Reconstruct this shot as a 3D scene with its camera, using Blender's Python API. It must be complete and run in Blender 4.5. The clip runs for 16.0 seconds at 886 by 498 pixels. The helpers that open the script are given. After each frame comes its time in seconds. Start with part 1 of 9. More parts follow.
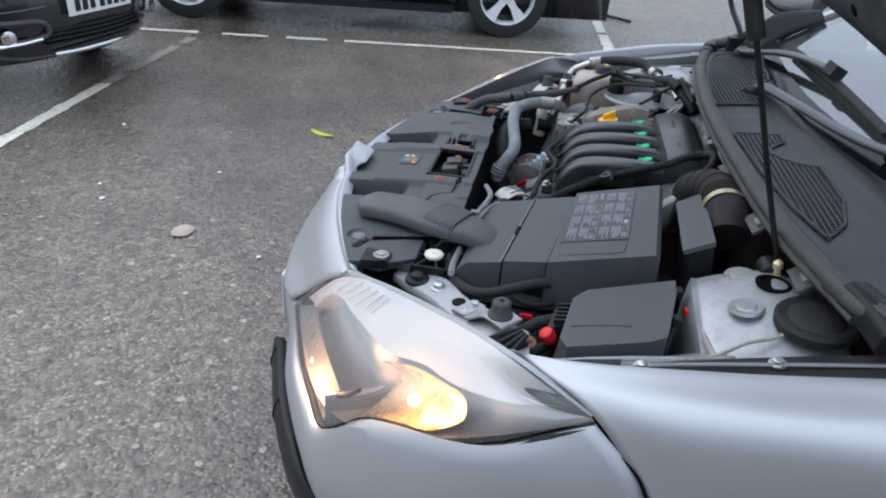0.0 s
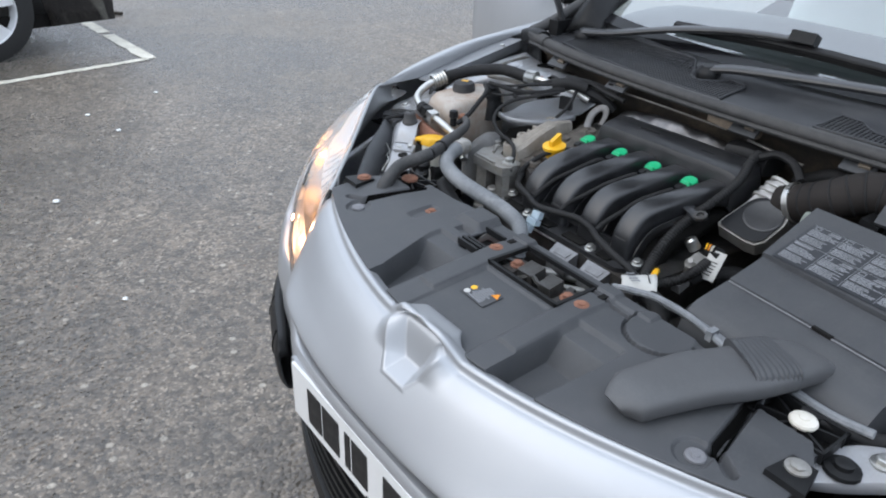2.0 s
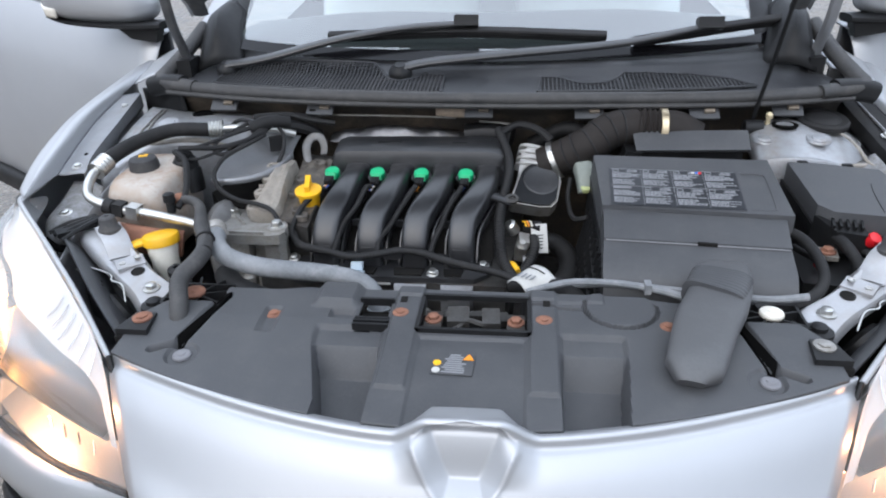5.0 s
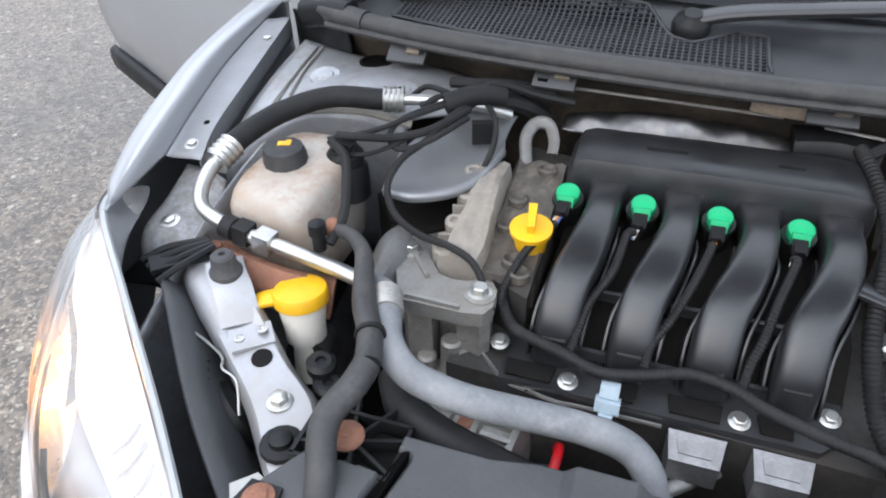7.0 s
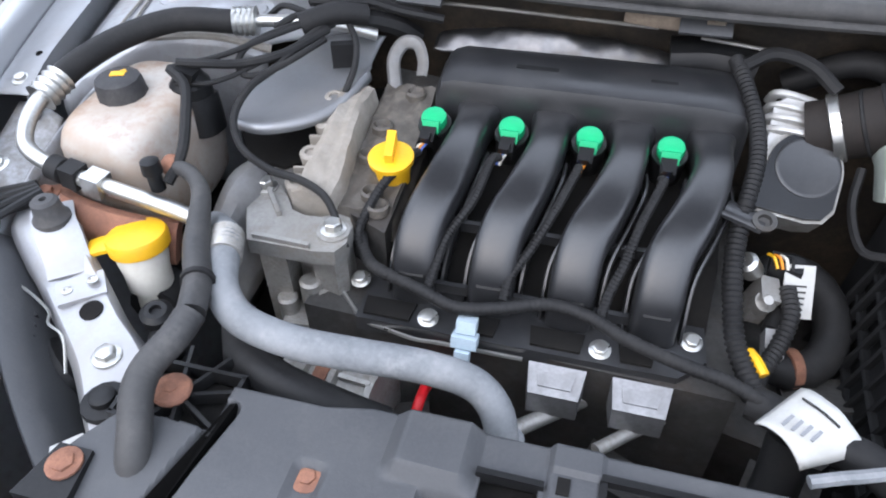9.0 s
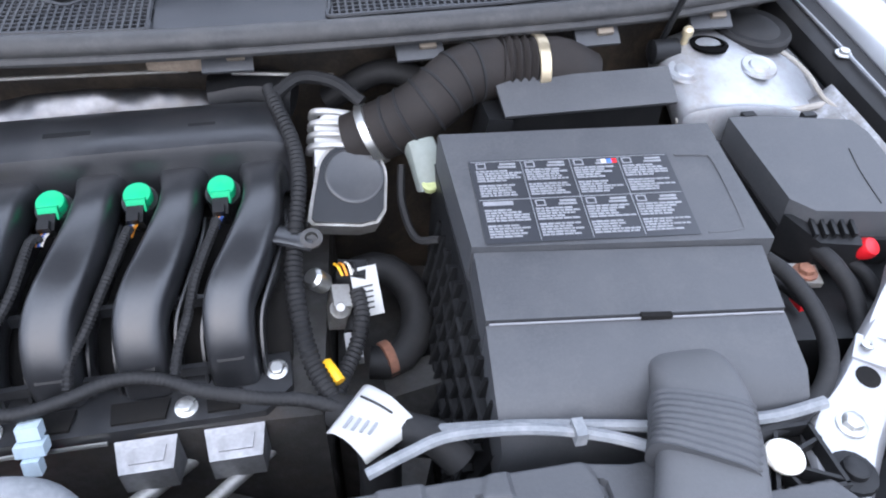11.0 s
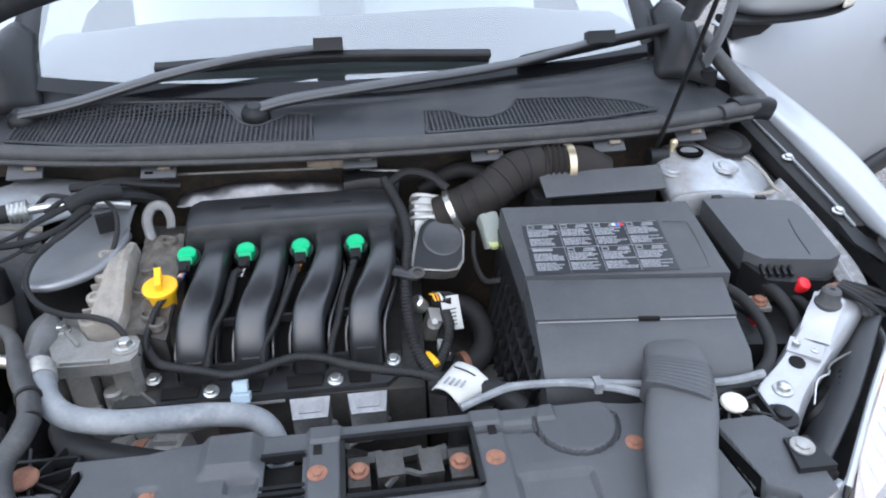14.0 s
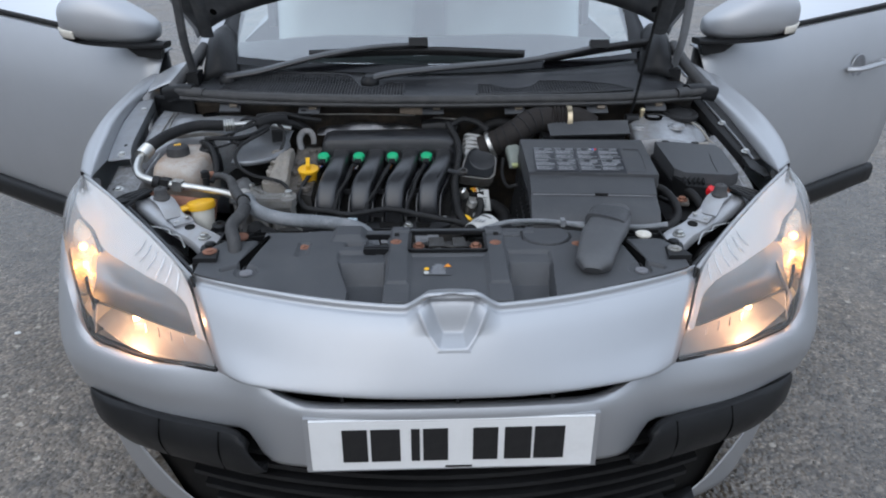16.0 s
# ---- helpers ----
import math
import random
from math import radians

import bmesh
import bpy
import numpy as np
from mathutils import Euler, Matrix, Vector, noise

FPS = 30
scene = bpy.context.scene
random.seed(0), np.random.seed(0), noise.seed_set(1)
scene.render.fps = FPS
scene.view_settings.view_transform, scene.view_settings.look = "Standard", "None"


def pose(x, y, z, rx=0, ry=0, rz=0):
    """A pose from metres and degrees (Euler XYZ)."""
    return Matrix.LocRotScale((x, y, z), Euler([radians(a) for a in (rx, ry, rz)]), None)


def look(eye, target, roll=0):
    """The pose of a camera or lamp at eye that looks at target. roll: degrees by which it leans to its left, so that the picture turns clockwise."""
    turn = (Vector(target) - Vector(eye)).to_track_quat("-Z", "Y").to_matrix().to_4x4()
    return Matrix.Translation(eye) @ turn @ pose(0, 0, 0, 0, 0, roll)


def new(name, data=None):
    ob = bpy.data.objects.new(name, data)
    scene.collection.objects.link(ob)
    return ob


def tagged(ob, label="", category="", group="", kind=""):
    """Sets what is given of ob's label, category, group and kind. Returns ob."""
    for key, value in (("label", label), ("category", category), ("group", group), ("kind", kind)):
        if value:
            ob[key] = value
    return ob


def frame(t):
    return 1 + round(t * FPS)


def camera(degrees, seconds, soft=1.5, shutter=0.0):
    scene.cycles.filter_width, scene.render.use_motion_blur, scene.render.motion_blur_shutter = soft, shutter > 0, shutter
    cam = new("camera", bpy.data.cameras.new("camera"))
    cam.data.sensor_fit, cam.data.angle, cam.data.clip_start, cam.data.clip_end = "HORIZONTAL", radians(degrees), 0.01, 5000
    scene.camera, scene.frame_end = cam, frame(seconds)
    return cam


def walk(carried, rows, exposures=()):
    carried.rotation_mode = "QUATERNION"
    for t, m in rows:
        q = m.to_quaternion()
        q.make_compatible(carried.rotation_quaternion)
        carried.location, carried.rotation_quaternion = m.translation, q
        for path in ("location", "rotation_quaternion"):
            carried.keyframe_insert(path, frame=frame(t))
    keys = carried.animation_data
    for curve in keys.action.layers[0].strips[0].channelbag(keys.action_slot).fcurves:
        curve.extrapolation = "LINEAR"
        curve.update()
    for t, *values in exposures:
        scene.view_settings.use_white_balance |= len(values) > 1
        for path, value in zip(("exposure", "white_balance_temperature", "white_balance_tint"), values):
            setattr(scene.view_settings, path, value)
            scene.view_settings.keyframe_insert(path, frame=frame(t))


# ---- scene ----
cam = camera(65.1, 16.0, soft=2.0)
PATH = [
    (0, (1.503, 0.639, 1.413), (-0.226, 0.379, 0.442), 4.2),
    (0.5, (1.337, 0.361, 1.409), (-0.386, 0.493, 0.402), 4.0),
    (1, (1.103, 0.134, 1.41), (-0.588, 0.537, 0.42), 2.8),
    (1.5, (0.899, -0.119, 1.393), (-0.674, 0.654, 0.43), 4.0),
    (2, (0.683, -0.289, 1.381), (-0.711, 0.766, 0.41), 2.4),
    (2.5, (0.461, -0.351, 1.375), (-0.739, 0.933, 0.421), -0.6),
    (3, (0.28, -0.496, 1.4), (-0.506, 1.088, 0.467), -1.5),
    (3.5, (0.174, -0.544, 1.411), (-0.2, 1.186, 0.479), -1.6),
    (3.7, (0.143, -0.537, 1.418), (-0.139, 1.215, 0.495), -2.1),
    (5.8, (-0.049, -0.254, 1.322), (-0.259, 1.511, 0.405), -1.7),
    (6, (-0.112, -0.191, 1.332), (-0.319, 1.545, 0.362), -1.9),
    (6.5, (-0.189, -0.041, 1.329), (-0.506, 1.624, 0.268), -2.4),
    (7, (-0.209, 0.105, 1.322), (-0.749, 1.614, 0.126), -1.2),
    (7.5, (-0.218, 0.167, 1.328), (-0.833, 1.617, 0.096), -1.7),
    (8, (-0.208, 0.165, 1.325), (-0.819, 1.627, 0.105), -1.2),
    (8.5, (-0.167, 0.163, 1.298), (-0.704, 1.589, 0.003), -0.8),
    (9, (-0.11, 0.177, 1.29), (-0.51, 1.598, -0.059), -1.2),
    (9.5, (-0.048, 0.186, 1.284), (-0.241, 1.642, -0.074), -1.3),
    (10, (-0.006, 0.188, 1.276), (0.005, 1.665, -0.073), -0.5),
    (10.2, (0.012, 0.187, 1.276), (0.085, 1.667, -0.067), -0.2),
    (12.3, (0.136, 0.224, 1.406), (0.665, 1.676, 0.137), 4.2),
    (12.5, (0.133, 0.219, 1.404), (0.669, 1.681, 0.15), 4.3),
    (13, (0.126, 0.186, 1.41), (0.653, 1.649, 0.152), 3.9),
    (13.5, (0.058, 0.047, 1.433), (0.483, 1.605, 0.253), 1.6),
    (14, (-0.026, -0.146, 1.442), (0.202, 1.547, 0.401), -0.4),
    (14.5, (-0.019, -0.353, 1.437), (0.002, 1.419, 0.51), -0.6),
    (15, (-0.001, -0.585, 1.449), (-0.055, 1.213, 0.574), 0.4),
    (15.5, (-0.012, -0.794, 1.436), (-0.054, 1.015, 0.584), 0.4),
    (16, (-0.015, -0.905, 1.421), (0.006, 0.899, 0.559), -0.1),
]
EXPOSURES = [(0, 0.45, 6350, 10), (1.5, 0.65, 6550, 10), (3.5, 0.42, 6500, 10), (6, 1.12, 6600, 12), (7, 1.12, 6750, 12), (8, 1.10, 6750, 12), (9, 1.36, 6500, 14), (9.5, 1.52, 6350, 15), (10, 1.62, 6200, 16), (12.5, 1.47, 6150, 14), (13.5, 1.32, 6200, 12), (14.5, 1.0, 6350, 11), (15, 0.65, 6450, 10), (15.5, 0.40, 6400, 10), (16, 0.19, 6300, 10)]
walk(cam, [(t, look(eye, target, roll)) for t, eye, target, roll in PATH], EXPOSURES)


# ---- light ----
world = bpy.data.worlds.new("overcast")
scene.world = world
world.use_nodes = True
wn = world.node_tree
wbg = wn.nodes["Background"]
sky = wn.nodes.new("ShaderNodeTexSky")
sky.sky_type, sky.sun_disc = "NISHITA", False
sky.sun_elevation, sky.sun_rotation = radians(38), radians(200)
sky.air_density, sky.dust_density, sky.ozone_density = 1.0, 6.0, 2.0
# cloud cover, three times as bright overhead as at the horizon
tc = wn.nodes.new("ShaderNodeTexCoord")
sxyz = wn.nodes.new("ShaderNodeSeparateXYZ")
wn.links.new(tc.outputs["Generated"], sxyz.inputs[0])
rise = wn.nodes.new("ShaderNodeMapRange")
rise.inputs[1].default_value, rise.inputs[2].default_value = 0.0, 0.9
wn.links.new(sxyz.outputs[2], rise.inputs[0])
cloud = wn.nodes.new("ShaderNodeMix")
cloud.data_type = "RGBA"
cloud.inputs[6].default_value, cloud.inputs[7].default_value = (4.4, 5.0, 5.9, 1), (13.0, 14.8, 17.6, 1)
wn.links.new(rise.outputs[0], cloud.inputs[0])
veil = wn.nodes.new("ShaderNodeMix")
veil.data_type = "RGBA"
veil.inputs[0].default_value = 0.85
wn.links.new(sky.outputs[0], veil.inputs[6])
wn.links.new(cloud.outputs[2], veil.inputs[7])
wn.links.new(veil.outputs[2], wbg.inputs[0])
wbg.inputs[1].default_value = 0.1
sun = new("sun", bpy.data.lights.new("sun", "SUN"))
sun.data.energy, sun.data.angle, sun.data.color = 0.5, radians(60), (1.0, 0.98, 0.95)
sun.matrix_world = look((-1.2, -2.6, 4.0), (0, 0.6, 0.5))


# ---- building tools ----
WORLD_AT = {}
SKEW = False  # the body stands a little turned against the axes


def crv(pts, n):
    """n + 1 points along a smooth curve through pts."""
    P = [Vector(p) for p in pts]
    if len(P) == 2:
        return [P[0].lerp(P[1], i / n) for i in range(n + 1)]
    E = [2 * P[0] - P[1]] + P + [2 * P[-1] - P[-2]]
    L = [0.0]
    for a, b in zip(P, P[1:]):
        L.append(L[-1] + max((b - a).length, 1e-6))
    out, k = [], 0
    for i in range(n + 1):
        s = L[-1] * i / n
        while k < len(P) - 2 and s > L[k + 1]:
            k += 1
        t = (s - L[k]) / (L[k + 1] - L[k])
        p0, p1, p2, p3 = E[k], E[k + 1], E[k + 2], E[k + 3]
        out.append(0.5 * (2 * p1 + (p2 - p0) * t + (2 * p0 - 5 * p1 + 4 * p2 - p3) * t**2 + (3 * p1 - p0 - 3 * p2 + p3) * t**3))
    return out


def grid(bm, rows, close=False):
    """Quads between rows of points of one length."""
    V = [[bm.verts.new(p) for p in r] for r in rows]
    for a, b in zip(V, V[1:]):
        m = len(a)
        for i in range(m if close else m - 1):
            j = (i + 1) % m
            try:
                bm.faces.new((a[i], a[j], b[j], b[i]))
            except ValueError:
                pass
    return V


def sheet(bm, curves, nu, nv):
    """A smooth sheet through curves, each a list of control points."""
    rows = [crv(c, nu) for c in curves]
    cols = [crv([r[i] for r in rows], nv) for i in range(nu + 1)]
    return grid(bm, [[c[j] for c in cols] for j in range(nv + 1)])


def skin(bm, curves, nu, per=4):
    """A sheet whose rows keep exactly to the given curves, with per steps between two of them."""
    rows = [crv(c, nu) for c in curves]
    out = []
    for k in range(len(rows) - 1):
        p0, p1, p2, p3 = rows[max(k - 1, 0)], rows[k], rows[k + 1], rows[min(k + 2, len(rows) - 1)]
        for j in range(per + (k == len(rows) - 2)):
            t = j / per
            out.append([0.5 * (2 * b + (c - a) * t + (2 * a - 5 * b + 4 * c - d) * t**2 + (3 * b - a - 3 * c + d) * t**3) for a, b, c, d in zip(p0, p1, p2, p3)])
    return grid(bm, out)


def tube(bm, pts, r, seg=10, n=None, wave=0.0, pitch=0.006, flat=1.0, ends=True):
    """A round bar or hose along a curve; wave: depth of its ribs, pitch: their spacing."""
    P = [Vector(p) for p in pts]
    length = sum((b - a).length for a, b in zip(P, P[1:]))
    n = n or max(4, int(length / (pitch / 4 if wave else max(r * 0.9, 0.006))))
    C = crv(P, n)
    rad = r if callable(r) else (lambda s: r)
    up = Vector((0, 0, 1))
    t0 = (C[1] - C[0]).normalized()
    u = up.cross(t0)
    u = (u if u.length > 0.05 else Vector((1, 0, 0)).cross(t0)).normalized()
    rows = []
    for i, c in enumerate(C):
        t = (C[min(i + 1, n)] - C[max(i - 1, 0)]).normalized()
        u = (u - t * u.dot(t)).normalized()
        v = t.cross(u)
        q = rad(i / n)
        if wave:
            q += wave * (0.5 + 0.5 * math.cos(2 * math.pi * i / 4)) - wave / 2
        rows.append([c + q * (math.cos(a) * u + flat * math.sin(a) * v) for a in (2 * math.pi * k / seg for k in range(seg))])
    V = grid(bm, rows, close=True)
    if ends:
        bm.faces.new(list(reversed(V[0])))
        bm.faces.new(V[-1])


def sweep(bm, pts, w, h, n=24, seg=16, power=3.0, side=(1, 0, 0), ends=True, wave=0.0):
    """A flat duct of rounded rectangular section along a curve; w, h: numbers or functions of the way along."""
    C = crv(pts, n)
    fw = w if callable(w) else (lambda s: w)
    fh = h if callable(h) else (lambda s: h)
    rows = []
    for i, c in enumerate(C):
        t = (C[min(i + 1, n)] - C[max(i - 1, 0)]).normalized()
        u = Vector(side)
        u = (u - t * u.dot(t)).normalized()
        v = u.cross(t).normalized()
        k = 1 + wave * (1 if i % 4 < 2 else -1)
        row = []
        for j in range(seg):
            a = 2 * math.pi * (j + 0.5) / seg
            cx, sx = math.cos(a), math.sin(a)
            row.append(c + u * (math.copysign(abs(cx) ** (2 / power), cx) * fw(i / n) / 2 * k) + v * (math.copysign(abs(sx) ** (2 / power), sx) * fh(i / n) / 2 * k))
        rows.append(row)
    V = grid(bm, rows, close=True)
    if ends:
        bm.faces.new(list(reversed(V[0])))
        bm.faces.new(V[-1])


def rim(bm, new_geom, width, seg=2, angle=30):
    """Rounds the sharp edges of what was just added."""
    es = [e for e in new_geom if e.is_valid and len(e.link_faces) == 2 and e.calc_face_angle(0) > radians(angle)]
    if es and width > 0:
        bmesh.ops.bevel(bm, geom=es, offset=width, segments=seg, profile=0.5, affect="EDGES", clamp_overlap=True)


def box(bm, c, s, bev=0.0, turn=None, seg=2, taper=1.0):
    """A box at c of size s, turned by Euler degrees; taper narrows its top."""
    before = set(bm.edges)
    M = Matrix.Translation(c) @ (Euler([radians(a) for a in turn]).to_matrix().to_4x4() if turn else Matrix.Identity(4))
    vs = []
    for dz in (-1, 1):
        k = taper if dz > 0 else 1.0
        for dx, dy in ((-1, -1), (1, -1), (1, 1), (-1, 1)):
            vs.append(bm.verts.new(M @ Vector((dx * k * s[0] / 2, dy * k * s[1] / 2, dz * s[2] / 2))))
    for f in ((3, 2, 1, 0), (4, 5, 6, 7), (0, 1, 5, 4), (1, 2, 6, 5), (2, 3, 7, 6), (3, 0, 4, 7)):
        bm.faces.new([vs[i] for i in f])
    if bev:
        rim(bm, [e for e in bm.edges if e not in before], bev, seg)


def prism(bm, poly, z0, z1, bev=0.0, M=None, seg=2):
    """A plate with the outline poly; z0, z1: numbers, or functions of x and y."""
    before = set(bm.edges)
    M = M or Matrix.Identity(4)
    lo = z0 if callable(z0) else (lambda x, y: z0)
    hi = z1 if callable(z1) else (lambda x, y: z1)
    if sum(a[0] * b[1] - b[0] * a[1] for a, b in zip(poly, list(poly[1:]) + [poly[0]])) < 0:
        poly = list(reversed(poly))
    A = [bm.verts.new(M @ Vector((x, y, lo(x, y)))) for x, y in poly]
    B = [bm.verts.new(M @ Vector((x, y, hi(x, y)))) for x, y in poly]
    n = len(poly)
    bm.faces.new(list(reversed(A)))
    bm.faces.new(B)
    for i in range(n):
        j = (i + 1) % n
        bm.faces.new((A[i], A[j], B[j], B[i]))
    if bev:
        rim(bm, [e for e in bm.edges if e not in before], bev, seg)


def lathe(bm, p, axis, prof, seg=20, cap=True, phase=0.0):
    """A turned shape at p: prof gives (distance along axis, radius)."""
    M = Vector(axis).normalized().to_track_quat("Z", "Y").to_matrix()
    rows = [[Vector(p) + M @ Vector((r * math.cos(a), r * math.sin(a), h)) for a in (phase + 2 * math.pi * k / seg for k in range(seg))] for h, r in prof]
    V = grid(bm, rows, close=True)
    if cap:
        bm.faces.new(list(reversed(V[0])))
        bm.faces.new(V[-1])


def flip(rows):
    """Points mirrored to the other side of the car."""
    return [(-x, y, z) for x, y, z in rows]


def part(name, bm, material, parent=None, label="", smooth=38, thick=0.0, **tags):
    """Links a bmesh as ONE mesh object under a thing or a part."""
    bmesh.ops.remove_doubles(bm, verts=bm.verts, dist=1e-5)
    bmesh.ops.recalc_face_normals(bm, faces=bm.faces)
    if SKEW:
        for v in bm.verts:
            x, y = v.co.x, v.co.y
            v.co.x, v.co.y = x + 0.012 - 0.021 * (y - 0.07), y + 0.021 * x
    lo = Vector([min(v.co[i] for v in bm.verts) for i in range(3)])
    hi = Vector([max(v.co[i] for v in bm.verts) for i in range(3)])
    c = Vector(((lo.x + hi.x) / 2, (lo.y + hi.y) / 2, lo.z))
    bmesh.ops.translate(bm, verts=bm.verts, vec=-c)
    me = bpy.data.meshes.new(name)
    bm.to_mesh(me)
    bm.free()
    me.materials.append(material)
    if smooth:
        me.shade_smooth()
        me.set_sharp_from_angle(angle=radians(smooth))
    ob = new(name, me)
    WORLD_AT[ob] = c
    if parent is not None:
        ob.parent = parent
        c = c - WORLD_AT.get(parent, Vector())
    ob.location = c
    if thick:
        mod = ob.modifiers.new("thickness", "SOLIDIFY")
        mod.thickness, mod.offset = abs(thick), (-1 if thick > 0 else 1)
    tagged(ob, label=label, **tags)
    return ob


def BM():
    return bmesh.new()


def empty(name, at=(0, 0, 0), **tags):
    ob = new(name)
    ob.empty_display_size = 0.2
    ob.location = at
    WORLD_AT[ob] = Vector(at)
    return tagged(ob, **tags)


# ---- materials ----
def mat(name, c, c2=None, rough=0.5, rough2=None, metal=0.0, big=6.0, fine=180.0, mixed=0.5, bump=0.0, coat=0.0, coat_rough=0.05, dust=0.0, dust_c=(0.30, 0.27, 0.23), dust_scale=14.0, spec=0.5, bump_scale=None):
    """A surface whose colour goes from c to c2 in large stains and fine grain, with dust or dirt in patches."""
    m = bpy.data.materials.new(name)
    m.use_nodes = True
    t = m.node_tree
    N, L = t.nodes, t.links
    b = N["Principled BSDF"]
    co = N.new("ShaderNodeTexCoord").outputs["Object"]

    def nz(scale, detail=4.0, rough_=0.6):
        x = N.new("ShaderNodeTexNoise")
        x.inputs["Scale"].default_value, x.inputs["Detail"].default_value, x.inputs["Roughness"].default_value = scale, detail, rough_
        L.new(co, x.inputs["Vector"])
        return x.outputs["Fac"]

    def ramp(src, a, z, lo=0.0, hi=1.0):
        x = N.new("ShaderNodeMapRange")
        x.inputs[1].default_value, x.inputs[2].default_value, x.inputs[3].default_value, x.inputs[4].default_value = a, z, lo, hi
        L.new(src, x.inputs[0])
        return x.outputs[0]

    def mix(fac, a, z):
        x = N.new("ShaderNodeMix")
        x.data_type = "RGBA"
        for sock, v in ((x.inputs[0], fac), (x.inputs[6], a), (x.inputs[7], z)):
            if isinstance(v, bpy.types.NodeSocket):
                L.new(v, sock)
            elif isinstance(v, tuple):
                sock.default_value = (*v[:3], 1)
            else:
                sock.default_value = v
        return x.outputs[2]

    c2 = c2 or tuple(v * 0.78 for v in c)
    large, grain = nz(big), nz(fine, 3.0)
    col = mix(ramp(large, 0.35, 0.68), c, c2)
    col = mix(ramp(grain, 0.38, 0.7, 0.0, mixed), col, c2)
    r = ramp(large, 0.35, 0.65, rough, rough2 if rough2 is not None else min(1, rough * 1.3))
    if dust:
        d = N.new("ShaderNodeMath")
        d.operation = "MULTIPLY"
        L.new(ramp(nz(dust_scale, 8.0, 0.7), 0.48, 0.72, 0.0, dust), d.inputs[0])
        L.new(ramp(grain, 0.3, 0.6, 0.5, 1.0), d.inputs[1])
        col = mix(d.outputs[0], col, dust_c)
        x = N.new("ShaderNodeMix")
        L.new(d.outputs[0], x.inputs[0])
        L.new(r, x.inputs[2])
        x.inputs[3].default_value = 0.9
        r = x.outputs[0]
    L.new(col, b.inputs["Base Color"])
    L.new(r, b.inputs["Roughness"])
    b.inputs["Metallic"].default_value = metal
    b.inputs["Specular IOR Level"].default_value = spec
    b.inputs["Coat Weight"].default_value = coat
    b.inputs["Coat Roughness"].default_value = coat_rough
    if bump:
        k = N.new("ShaderNodeBump")
        k.inputs["Strength"].default_value, k.inputs["Distance"].default_value = bump, 0.002
        L.new(nz(bump_scale or fine * 1.5, 3.0), k.inputs["Height"])
        L.new(k.outputs[0], b.inputs["Normal"])
    return m


def glow(name, colour, strength):
    m = bpy.data.materials.new(name)
    m.use_nodes = True
    b = m.node_tree.nodes["Principled BSDF"]
    b.inputs["Base Color"].default_value = (*colour, 1)
    b.inputs["Emission Color"].default_value = (*colour, 1)
    b.inputs["Emission Strength"].default_value = strength
    return m


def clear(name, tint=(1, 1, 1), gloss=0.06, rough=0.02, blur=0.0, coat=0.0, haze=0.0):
    """A thin clear pane: it lets light through and mirrors more at a low angle; blur: how milky it is, haze: how milky
    its upward faces are, from age and from sky sheen painted in.
    """
    m = bpy.data.materials.new(name)
    m.use_nodes = True
    t = m.node_tree
    N, L = t.nodes, t.links
    N.remove(N["Principled BSDF"])
    tr, gl, mx, fr = N.new("ShaderNodeBsdfTransparent"), N.new("ShaderNodeBsdfGlossy"), N.new("ShaderNodeMixShader"), N.new("ShaderNodeFresnel")
    tr.inputs[0].default_value = (*tint, 1)
    gl.inputs[0].default_value, gl.inputs["Roughness"].default_value = (1, 1, 1, 1), rough
    fr.inputs[0].default_value = 1.3 + gloss * 3
    more = N.new("ShaderNodeMath")
    more.operation, more.use_clamp = "ADD", True
    L.new(fr.outputs[0], more.inputs[0])
    more.inputs[1].default_value = coat
    L.new(more.outputs[0], mx.inputs[0])
    L.new(tr.outputs[0], mx.inputs[1])
    L.new(gl.outputs[0], mx.inputs[2])
    last = mx.outputs[0]
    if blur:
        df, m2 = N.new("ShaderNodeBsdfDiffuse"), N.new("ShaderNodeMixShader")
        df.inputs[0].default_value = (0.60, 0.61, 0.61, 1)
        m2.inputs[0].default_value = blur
        # whiter on faces turned up: aged haze plus sky sheen put into the colour
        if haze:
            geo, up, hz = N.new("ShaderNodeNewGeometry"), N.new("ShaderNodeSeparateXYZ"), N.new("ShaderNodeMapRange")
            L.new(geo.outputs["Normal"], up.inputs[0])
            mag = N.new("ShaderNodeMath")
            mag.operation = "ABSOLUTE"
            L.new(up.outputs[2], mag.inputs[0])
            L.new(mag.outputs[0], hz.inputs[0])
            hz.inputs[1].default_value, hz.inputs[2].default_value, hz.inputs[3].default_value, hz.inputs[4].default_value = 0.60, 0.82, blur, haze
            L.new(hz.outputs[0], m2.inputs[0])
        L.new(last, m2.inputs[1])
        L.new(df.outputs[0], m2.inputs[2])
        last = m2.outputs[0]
    L.new(last, N["Material Output"].inputs[0])
    return m


